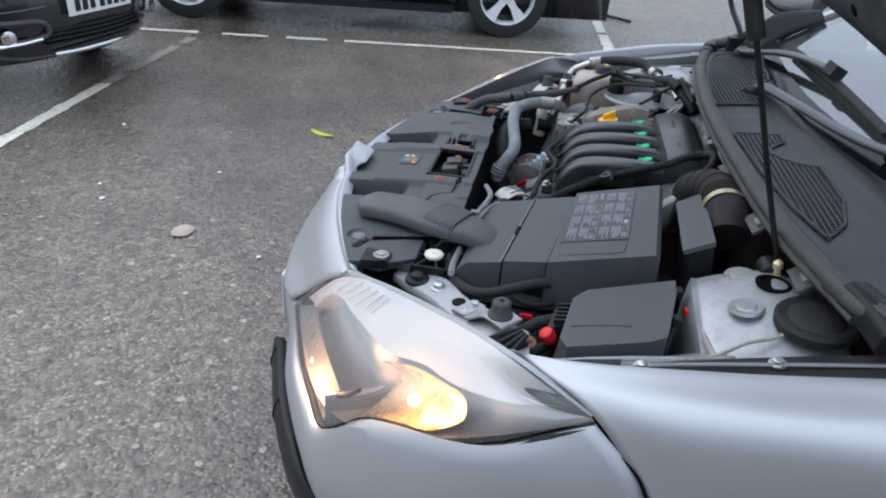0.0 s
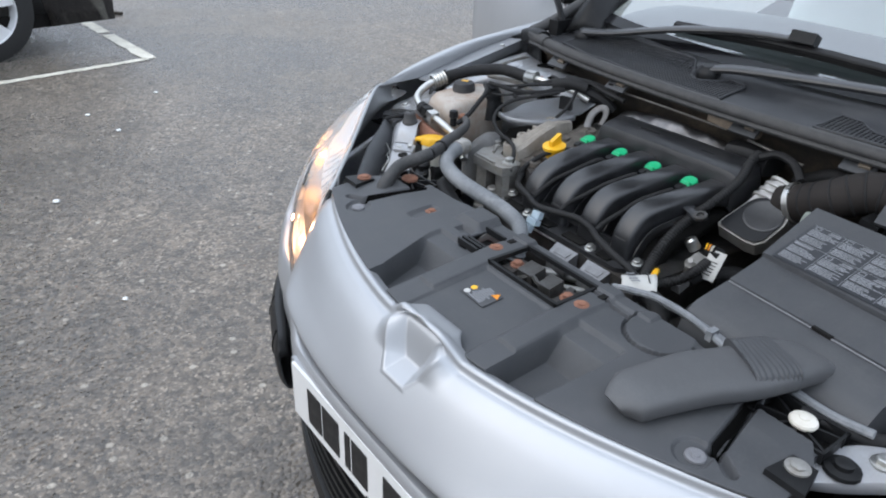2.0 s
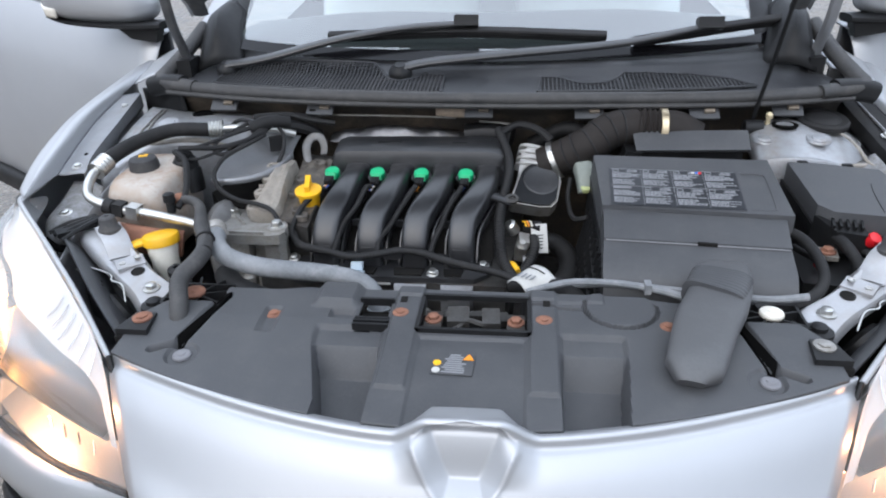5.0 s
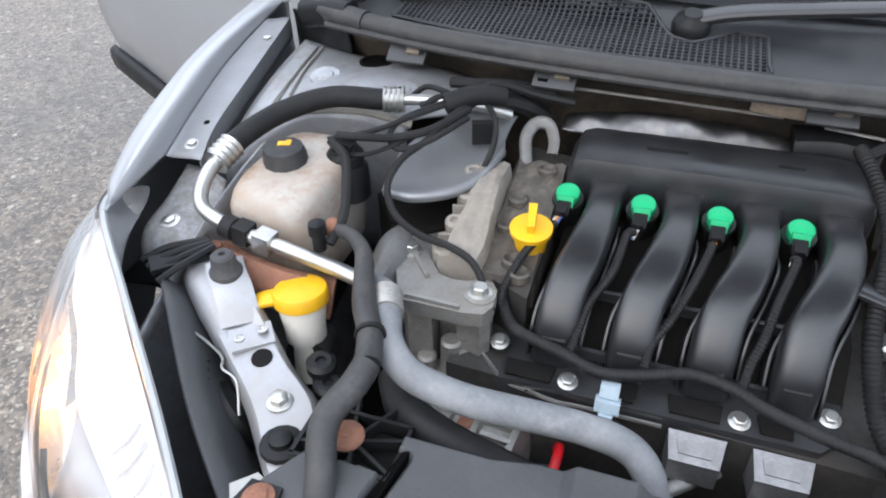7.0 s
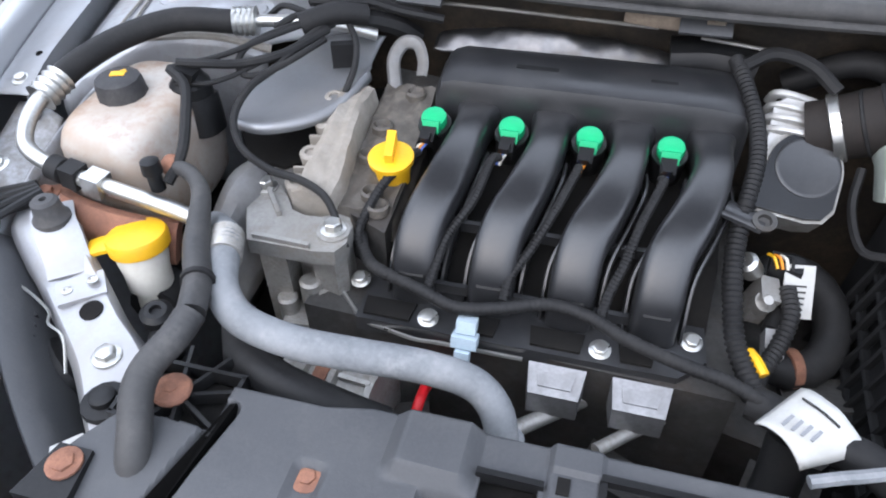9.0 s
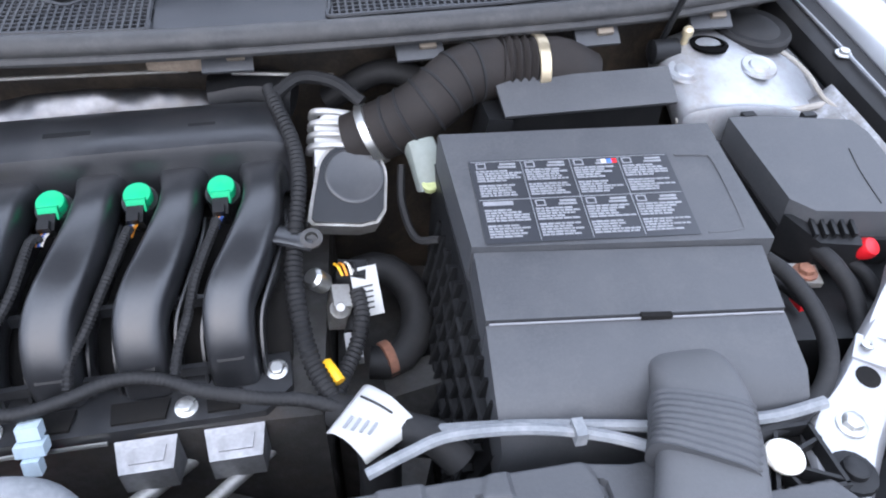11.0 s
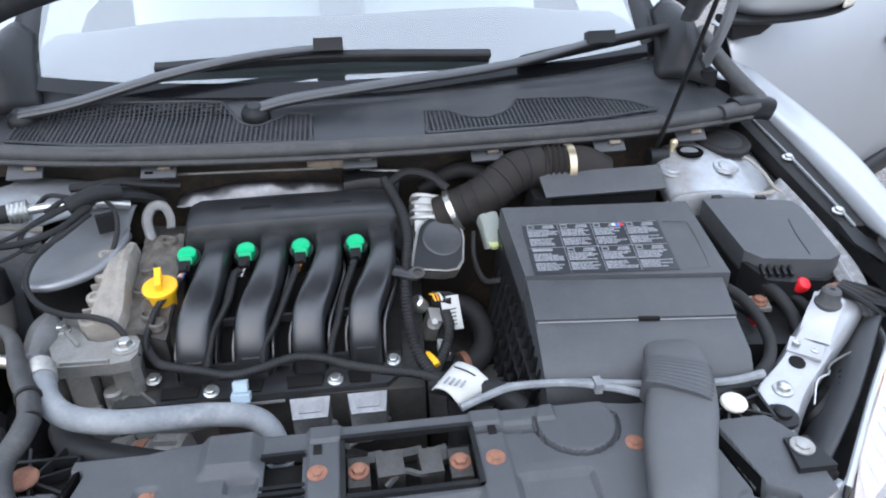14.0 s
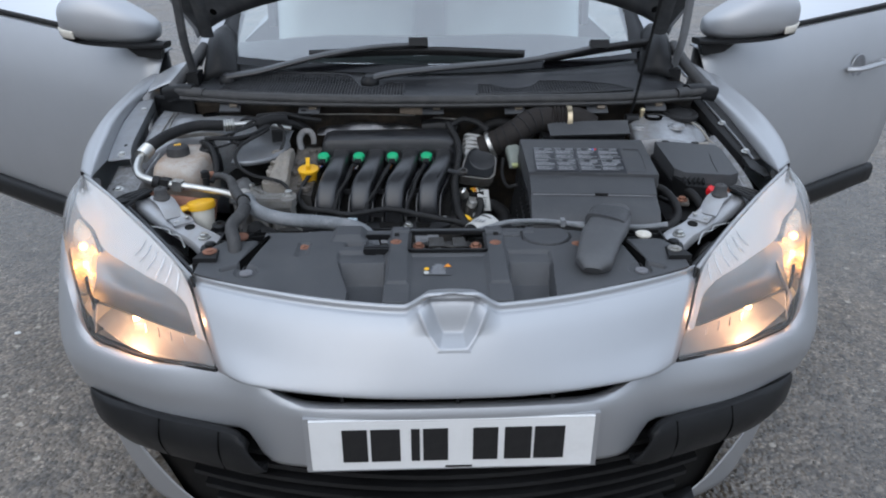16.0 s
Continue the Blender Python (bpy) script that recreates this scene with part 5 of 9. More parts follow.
C = [half([(0, 1.0, 0.955), (0.4, 1.03, 0.955), (0.73, 1.08, 0.95)]), half([(0, 1.06, 0.90), (0.4, 1.08, 0.90), (0.73, 1.11, 0.90)]), half([(0, 1.09, 0.75), (0.4, 1.10, 0.75), (0.73, 1.12, 0.75)]), half([(0, 1.09, 0.44), (0.4, 1.10, 0.44), (0.73, 1.12, 0.44)])]
sheet(bm, C, 40, 18)
fw = part("firewall", bm, felt, car, "dirty dark firewall lining", thick=0.006)
for a, z in (((-0.36, 1.012, 0.925), (-0.07, 0.998, 0.925)), ((-0.02, 0.998, 0.918), (0.10, 1.0, 0.905)), ((0.22, 1.015, 0.93), (0.28, 1.02, 0.93))):
    bm = BM()
    m = tuple((Vector(a) + Vector(z)) / 2 + Vector((0, -0.006, 0.003)))
    tube(bm, [a, m, z], 0.0035, 6, flat=0.6)
    part("panel_edge", bm, alu, fw, "bare metal panel edge")
bm = BM()
sweep(bm, [(-0.11, 1.0, 0.945), (-0.06, 0.997, 0.942), (0.0, 1.0, 0.94)], 0.03, 0.03, 10, 10, side=(0, 1, 0))
part("grommet", bm, mat("tan_grommet", (0.30, 0.24, 0.18), (0.16, 0.12, 0.09), rough=0.8, big=30, dust=0.5), fw, "dirty tan sealing lump")

# ---- radiator top cover ----


def front_y(x):
    return 0.200 + 0.475 * x * x + 0.014 * x


def rear_y(x):
    a = abs(x)
    return 0.486 - 0.008 * clampz(a, 0.26, 0.30) - 0.09 * clampz(a, 0.42, 0.49) ** 1.5


def seg_dist(x, y, a, b):
    p, q, r = Vector((x, y)), Vector(a), Vector(b)
    t = max(0, min(1, (p - q).dot(r - q) / (r - q).length_squared))
    return (p - q.lerp(r, t)).length


def inbox(x, y, x0, x1, y0, y1, soft=0.004):
    return clampz(x, x0, x0 + soft) * clampz(-x, -x1, -x1 + soft) * clampz(y, y0, y0 + soft) * clampz(-y, -y1, -y1 + soft)


def cover_z(x, y):
    z = 0.784 + 0.018 * clampz(y, 0.2, 0.40)
    for x0, x1 in ((-0.217, -0.114), (0.130, 0.222)):
        dep = 0.007 + 0.036 * clampz(-y, -0.350, -0.322)
        lean = 0.035 * clampz(-y, -0.36, -0.24)
        z -= dep * inbox(x, y, x0 + (lean if x0 < 0 else 0), x1 - (lean * 0.3 if x0 > 0 else 0), 0.1, 0.388, 0.006)
    for x0, x1 in ((-0.112, -0.068), (0.088, 0.130)):
        z += 0.005 * inbox(x, y, x0, x1, 0.262, 0.60)
    z -= 0.004 * inbox(x, y, -0.066, 0.086, 0.1, 0.372)
    z += 0.012 * inbox(x, y, -0.238, -0.163, 0.428, 0.60, 0.012)
    z -= 0.008 * inbox(x, y, -0.205, -0.166, 0.405, 0.428)
    d = (Vector((x, y)) - Vector((0.222, 0.458))).length
    z += 0.003 * (clampz(-d, -0.052, -0.047)) * (1 if y < 0.47 else clampz(-abs(x - 0.222), -0.052, -0.047))
    z -= 0.006 * (1 if 0.050 < d < 0.055 and y < 0.47 else 0)
    z += 0.004 * inbox(x, y, -0.112, 0.20, 0.462, 0.60)
    z -= 0.005 * (1 if seg_dist(x, y, (-0.06, 0.462), (0.17, 0.450)) < 0.0035 else 0)
    z -= 0.006 * inbox(x, y, -0.305, -0.275, 0.365, 0.43, 0.008)
    for s in (1, -1):
        z -= 0.014 * clampz(-seg_dist(x, y, (s * 0.378, 0.455), (s * 0.402, 0.335)), -0.011, -0.003)
        z -= 0.012 * clampz(-seg_dist(x, y, (s * 0.402, 0.335), (s * 0.435, 0.318)), -0.008, -0.003)
        dd = (Vector((x, y)) - Vector((s * 0.388, 0.311))).length
        z -= 0.005 * clampz(-dd, -0.024, -0.021)
    return z


bm = BM()
NX, NY = 440, 130
rows = []
for j in range(NY + 1):
    row = []
    for i in range(NX + 1):
        x = -0.49 + 0.98 * i / NX
        y = front_y(x) + (rear_y(x) - front_y(x)) * j / NY
        row.append((x, y, cover_z(x, y)))
    rows.append(row)
V = grid(bm, rows)
gone = []
for f in bm.faces:
    c = f.calc_center_median()
    if (-0.066 < c.x < 0.086 and 0.382 < c.y < 0.464) or (-0.160 < c.x < -0.115 and 0.382 < c.y < 0.452) or (abs(c.x) > 0.382 and c.y > 0.435 and abs(c.x) < 0.475):
        gone.append(f)
bmesh.ops.delete(bm, geom=gone, context="FACES")
cover = part("radiator_cover", bm, grey_plastic, car, "black plastic radiator top cover with moulded recesses", smooth=28, thick=0.005)
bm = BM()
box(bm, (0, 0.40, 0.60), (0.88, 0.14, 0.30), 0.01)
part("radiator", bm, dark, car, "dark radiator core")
# latch in its opening
bm = BM()
box(bm, (0.01, 0.422, 0.760), (0.17, 0.095, 0.02))
latch = part("bonnet_latch", bm, dark, car, "dark bonnet latch with rusty bolts")
for x, y, sx in ((-0.014, 0.424, 0.032), (0.034, 0.422, 0.026)):
    bm = BM()
    box(bm, (x, y, 0.79), (sx, 0.034, 0.03), 0.004, (8, 0, 4))
    part("latch_plate", bm, steel_dark, latch, "grey latch plate")
bm = BM()
tube(bm, [(-0.02, 0.40, 0.79), (0.0, 0.412, 0.80), (0.02, 0.405, 0.80), (0.036, 0.41, 0.795)], 0.004, 6)
part("latch_spring", bm, steel_dark, latch)
for x, y in ((-0.051, 0.426), (0.070, 0.424)):
    bm = BM()
    box(bm, (x, y, 0.785), (0.026, 0.045, 0.012), 0.003)
    part("latch_foot", bm, steel_dark, latch)
    hexbolt((x, y, 0.791), (0, 0, 1), 0.0085, rust, latch, "rusty_bolt")
for c_, s_ in (((0.010, 0.380, 0.8030), (0.162, 0.006, 0.008)), ((0.010, 0.466, 0.8060), (0.162, 0.006, 0.008)), ((-0.069, 0.423, 0.8045), (0.006, 0.092, 0.008)), ((0.089, 0.423, 0.8045), (0.006, 0.092, 0.008))):
    bm = BM()
    box(bm, c_, s_, 0.002)
    part("latch_edge", bm, black_plastic, latch, "raised black frame edge")
for x, y, w_, h_ in ((0.012, 0.452, 0.030, 0.012), (-0.030, 0.450, 0.018, 0.016), (0.052, 0.446, 0.012, 0.022)):
    bm = BM()
    box(bm, (x, y, 0.782), (w_, h_, 0.012), 0.002, (6, 0, 8))
    part("latch_lever", bm, steel_dark, latch, "dull steel lever")
# tapered slits towards the lamps, their shade put in as near-black strips
for s in (1, -1):
    bm = BM()
    prism(bm, [(s * x, y) for x, y in ((0.373, 0.462), (0.379, 0.462), (0.409, 0.345), (0.405, 0.332), (0.394, 0.340))][::s], lambda x, y: 0.760, lambda x, y: cover_z(x, y) + 0.006, 0.0008)
    part("cover_slit", bm, void, cover, "near-black strip standing in for a shaded tapered slit")
# slot beside the latch
bm = BM()
box(bm, (-0.138, 0.418, 0.775), (0.05, 0.075, 0.012))
slot = part("slot_frame", bm, dark, cover, "black frame of a slot")
for y, z in ((0.386, 0.800), (0.396, 0.800), (0.407, 0.797), (0.45, 0.803)):
    bm = BM()
    box(bm, (-0.138, y, z), (0.052, 0.005, 0.012), 0.0015)
    part("slat", bm, black_plastic, cover)
# rusty fixings and clips
for x, y, r, m_ in ((-0.098, 0.417, 0.009, rust), (0.110, 0.411, 0.009, rust), (-0.291, 0.417, 0.010, rust), (0.283, 0.414, 0.009, rust)):
    hexbolt((x, y, cover_z(x, y) - 0.001), (0, 0, 1), r * 0.7, m_, cover, "rusty_bolt", 1.9, 0.6)
for x, y in ((-0.388, 0.311), (0.392, 0.311)):
    bm = BM()
    lathe(bm, (x, y, cover_z(x, y)), (0, 0, 1), [(0, 0.013), (0.003, 0.0125), (0.0045, 0.010), (0.004, 0.006), (0.0055, 0.005)], 18)
    part("push_clip", bm, mat("grey_clip", (0.20, 0.20, 0.21), (0.14, 0.14, 0.15), rough=0.5), cover, "grey plastic push clip")
for x, y in ((-0.098, 0.452), (0.114, 0.454)):
    bm = BM()
    box(bm, (x, y, 0.8072), (0.010, 0.014, 0.003), 0.001)
    part("tab_hole", bm, dark, cover)
# warning sticker on the cover
bm = BM()
M = Matrix.Translation((-0.012, 0.318, cover_z(-0.012, 0.318) + 0.0016)) @ Euler((radians(5.2), 0, radians(-2))).to_matrix().to_4x4()
stk = BM()
box(stk, M @ Vector((0, 0, 0)), (0.056, 0.042, 0.001), 0, (5.2, 0, -2))
sticker = part("warning_sticker", stk, grey_plastic, cover, "small dark warning sticker with coloured signs")
for k in range(9):
    bm = BM()
    w = (0.014, 0.02, 0.024, 0.02, 0.028, 0.025, 0.03, 0.026, 0.03)[k]
    box(bm, M @ Vector((0.002 + 0.002 * math.sin(k * 2), 0.017 - 0.0042 * k, 0.0008)), (w, 0.0022, 0.0006), 0, (5.2, 0, -2))
    part("text_bar", bm, ink_grey, sticker)
for x, y, m_ in ((-0.021, 0.0, yellow), (-0.021, -0.014, paper)):
    bm = BM()
    lathe(bm, M @ Vector((x, y, 0.0006)), (0, -0.09, 1), [(0, 0.0055), (0.0006, 0.0055)], 14)
    part("sign_dot", bm, m_, sticker)
bm = BM()
prism(bm, [(0.013, 0.008), (0.028, 0.008), (0.0205, 0.020)], 0.0008, 0.0016, 0, M)
part("sign_triangle", bm, orange_ink, sticker, "orange warning triangle")

# ---- cowl, seal, wipers ----
from mathutils.kdtree import KDTree

SEAL = [(-0.73, 1.062, 0.976), (-0.5, 1.012, 0.973), (-0.25, 0.985, 0.972), (0, 0.976, 0.972), (0.25, 0.983, 0.972), (0.5, 0.999, 0.972), (0.73, 1.040, 0.975)]
bm = BM()
tube(bm, SEAL, 0.0155, 12, 70, flat=0.85)
tube(bm, [(x, y - 0.012, z - 0.012) for x, y, z in SEAL], 0.006, 8, 70)
seal = part("bonnet_seal", bm, seal_rubber, car, "weathered grey black rubber bonnet seal")
for s in (1, -1):
    bm = BM()
    e_ = -0.024 if s > 0 else 0.0
    tube(bm, [(s * 0.66, 1.045 + e_, 0.976), (s * 0.735, 1.065 + e_, 0.982), (s * 0.754, 1.082 + e_, 0.986), (s * 0.750, 1.11 + e_ / 2, 0.995), (s * 0.725, 1.17, 1.03), (s * 0.70, 1.24, 1.075)], 0.017, 12, 40, flat=0.9)
    part("seal_end", bm, seal_rubber, seal, "thick rubber seal end")
    bm = BM()
    sweep(bm, [(s * 0.692, 1.060 + e_, 0.976), (s * 0.720, 1.066 + e_, 0.977), (s * 0.752, 1.073 + e_, 0.974), (s * 0.776, 1.080 + e_, 0.968)], 0.040, 0.044, 12, 16, power=3.0, side=(0, 1, 0))
    part("seal_clip", bm, black_plastic, seal)
    bm = BM()
    C = [[(s * 0.585, 1.165, 1.004), (s * 0.640, 1.135, 1.008), (s * 0.690, 1.135, 0.992)], [(s * 0.594, 1.20, 1.034), (s * 0.640, 1.168, 1.070), (s * 0.684, 1.180, 1.055)], [(s * 0.610, 1.25, 1.068), (s * 0.648, 1.215, 1.108), (s * 0.686, 1.235, 1.095)], [(s * 0.627, 1.33, 1.098), (s * 0.652, 1.32, 1.126), (s * 0.690, 1.33, 1.11)]]
    sheet(bm, C, 8, 10)
    part("hinge_cover", bm, black_plastic, seal, "folded black cover by the hinge", thick=0.006)
COWL = [half([(0, 0.982, 0.978), (0.4, 0.998, 0.978), (0.73, 1.050, 0.976)]), half([(0, 1.03, 0.984), (0.4, 1.05, 0.985), (0.72, 1.11, 0.980)]), half([(0, 1.085, 0.990), (0.4, 1.105, 0.992), (0.70, 1.16, 0.99)]), half([(0, 1.115, 1.004), (0.4, 1.135, 1.008), (0.68, 1.19, 1.01)]), half([(0, 1.150, 1.010), (0.35, 1.17, 1.014), (0.58, 1.215, 1.024), (0.68, 1.265, 1.032)])]
bm = BM()
sheet(bm, COWL, 60, 24)
COWL_AT = [v.co.z for v in bm.verts]
COWL_TREE = KDTree(len(COWL_AT))
for i, v in enumerate(bm.verts):
    COWL_TREE.insert((v.co.x, v.co.y, 0), i)
COWL_TREE.balance()
cowl = part("cowl_panel", bm, cowl_plastic, car, "dark grey plastic cowl panel with mesh grilles", thick=0.003)


def cowl_z(x, y):
    """Height of the cowl at a place."""
    near = COWL_TREE.find_n((x, y, 0), 5)
    return sum(COWL_AT[i] / (d + 0.002) for _, i, d in near) / sum(1 / (d + 0.002) for _, i, d in near)


def ribbon(bm, p, q, w):
    """A thin bar lying along the cowl from p to q."""
    n = max(2, int((abs(q[0] - p[0]) + abs(q[1] - p[1])) / 0.015))
    dx, dy = (0, w / 2) if abs(q[0] - p[0]) > abs(q[1] - p[1]) else (w / 2, 0)
    rows = []
    for k in range(n + 1):
        x, y = p[0] + (q[0] - p[0]) * k / n, p[1] + (q[1] - p[1]) * k / n
        z = cowl_z(x, y) + 0.0035
        rows.append([(x - dx, y - dy, z - 0.003), (x - dx, y - dy, z), (x + dx, y + dy, z), (x + dx, y + dy, z - 0.003)])
    grid(bm, rows)


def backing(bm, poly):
    """Black squares below a mesh that stand in for its shaded hollow."""
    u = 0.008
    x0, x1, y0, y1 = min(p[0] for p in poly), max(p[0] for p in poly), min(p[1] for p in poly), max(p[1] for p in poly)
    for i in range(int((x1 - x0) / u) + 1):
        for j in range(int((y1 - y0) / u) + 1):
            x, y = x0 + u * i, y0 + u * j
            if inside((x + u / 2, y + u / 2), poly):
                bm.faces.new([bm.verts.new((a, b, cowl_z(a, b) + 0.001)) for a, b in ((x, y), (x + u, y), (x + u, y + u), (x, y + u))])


def inside(p, poly):
    hit = False
    for a, b in zip(poly, poly[1:] + poly[:1]):
        if (a[1] > p[1]) != (b[1] > p[1]) and p[0] < (b[0] - a[0]) * (p[1] - a[1]) / (b[1] - a[1]) + a[0]:
            hit = not hit
    return hit


for poly in ([(0.108, 1.078), (0.102, 0.994), (0.30, 1.003), (0.45, 1.022), (0.545, 1.045), (0.50, 1.08), (0.42, 1.10), (0.33, 1.102), (0.282, 1.100), (0.266, 1.072), (0.245, 1.050), (0.218, 1.038), (0.190, 1.040), (0.168, 1.056), (0.152, 1.074)],
             [(-0.625, 1.066), (-0.50, 1.028), (-0.30, 0.998), (-0.10, 0.988), (-0.102, 1.085), (-0.145, 1.092), (-0.168, 1.070), (-0.195, 1.050), (-0.222, 1.064), (-0.242, 1.100), (-0.262, 1.128), (-0.30, 1.136), (-0.45, 1.146), (-0.56, 1.150), (-0.62, 1.120)]):
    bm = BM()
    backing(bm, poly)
    g = part("cowl_grille", bm, void, cowl, "mesh grille over a black backing that stands in for shade", smooth=0)
    bm = BM()
    ring = [p for a, b in zip(poly, poly[1:] + poly[:1]) for p in ((a[0] + (b[0] - a[0]) * k / 5, a[1] + (b[1] - a[1]) * k / 5) for k in range(5))]
    tube(bm, [(x, y, cowl_z(x, y) + 0.003) for x, y in ring + ring[:1]], 0.0028, 6, 150)
    part("grille_edge", bm, cowl_plastic, g)
    bm = BM()
    xs_, ys_ = [p[0] for p in poly], [p[1] for p in poly]
    step = 0.0085
    y = min(ys_) + 0.004
    while y < max(ys_):
        x, run = min(xs_), None
        while x <= max(xs_) + step:
            ok = inside((x, y), poly)
            if ok and run is None:
                run = x
            if not ok and run is not None:
                a, z = run, x
                ribbon(bm, (a, y), (z, y), 0.0026)
                run = None
            x += step / 2
        y += step
    x = min(xs_) + 0.004
    while x < max(xs_):
        y, run = min(ys_), None
        while y <= max(ys_) + step:
            ok = inside((x, y), poly)
            if ok and run is None:
                run = y
            if not ok and run is not None:
                a, z = run, y
                ribbon(bm, (x, a), (x, z), 0.0026)
                run = None
            y += step / 2
        x += step
    part("mesh_infill", bm, cowl_plastic, g, "fine square mesh", kind="stuff")
# brackets under the seal
beige_clip = mat("beige_clip", (0.24, 0.20, 0.15), (0.16, 0.13, 0.10), rough=0.7, dust=0.4)
for x, y in ((-0.585, 1.015), (-0.36, 0.985), (-0.02, 0.975), (0.205, 0.972), (0.432, 0.978), (0.60, 1.005)):
    bm = BM()
    tilt = 3 * math.sin(x * 5)
    box(bm, (x, y + 0.004, 0.944), (0.058, 0.005, 0.030), 0.002, (-52, 0, tilt))
    b_ = part("seal_bracket", bm, grey_plastic, seal, "grey black tab below the seal")
    bm = BM()
    box(bm, (x - 0.016, y + 0.0005, 0.9415), (0.014, 0.004, 0.005), 0.001, (-52, 0, tilt))
    part("tab_slot", bm, void, b_)
    bm = BM()
    box(bm, (x + 0.010, y + 0.003, 0.950), (0.020, 0.006, 0.011), 0.002, (-52, 0, tilt))
    part("bracket_clip", bm, beige_clip, b_)


arm_black = mat("satin_black_metal", (0.020, 0.0205, 0.022), (0.026, 0.0265, 0.028), rough=0.30, rough2=0.40, big=10, fine=300, mixed=0.4, coat=0.25, coat_rough=0.2, dust=0.15, dust_c=(0.07, 0.07, 0.07))


def wiper(pivot, arm, blade, name_label):
    bm = BM()
    lathe(bm, pivot, (0, -0.3, 1), [(-0.012, 0.026), (0.0, 0.026), (0.008, 0.022), (0.012, 0.014), (0.016, 0.012)], 18)
    w = part("wiper", bm, black_plastic, car, name_label)
    bm = BM()
    sweep(bm, arm, lambda s: 0.027 - 0.010 * s, lambda s: 0.015 - 0.004 * s, 40, 12, side=(0.2, 1, 0.4))
    part("wiper_arm", bm, arm_black, w, "satin black wiper arm")
    bm = BM()
    sweep(bm, blade, 0.020, 0.013, 30, 10, side=(0, 1, 0.5))
    bl = part("wiper_blade", bm, rubber, w, "black wiper blade")
    bm = BM()
    m = Vector(arm[-1])
    box(bm, m + Vector((0.0, 0.0, 0.004)), (0.055, 0.026, 0.024), 0.006, (-25, 0, 0))
    part("blade_joint", bm, black_plastic, bl)
    bm = BM()
    lowered = [tuple(Vector(p) + Vector((0, 0.006, -0.012))) for p in blade]
    sweep(bm, lowered, 0.004, 0.014, 30, 8, side=(0, 1, 0.5))
    part("rubber_edge", bm, rubber, bl)


wiper((-0.615, 1.135, 0.998), [(-0.615, 1.13, 1.006), (-0.52, 1.135, 1.020), (-0.35, 1.16, 1.058), (-0.20, 1.18, 1.078), (-0.062, 1.195, 1.085)], [(-0.385, 1.20, 1.060), (-0.06, 1.195, 1.070), (0.252, 1.20, 1.058)], "black windscreen wiper resting along the screen base")
wiper((-0.20, 1.09, 1.002), [(-0.20, 1.088, 1.008), (-0.13, 1.10, 1.020), (0.05, 1.12, 1.034), (0.28, 1.155, 1.048), (0.47, 1.19, 1.078)], [(0.31, 1.175, 1.050), (0.47, 1.195, 1.072), (0.64, 1.235, 1.088)], "black windscreen wiper beside the cowl grille")
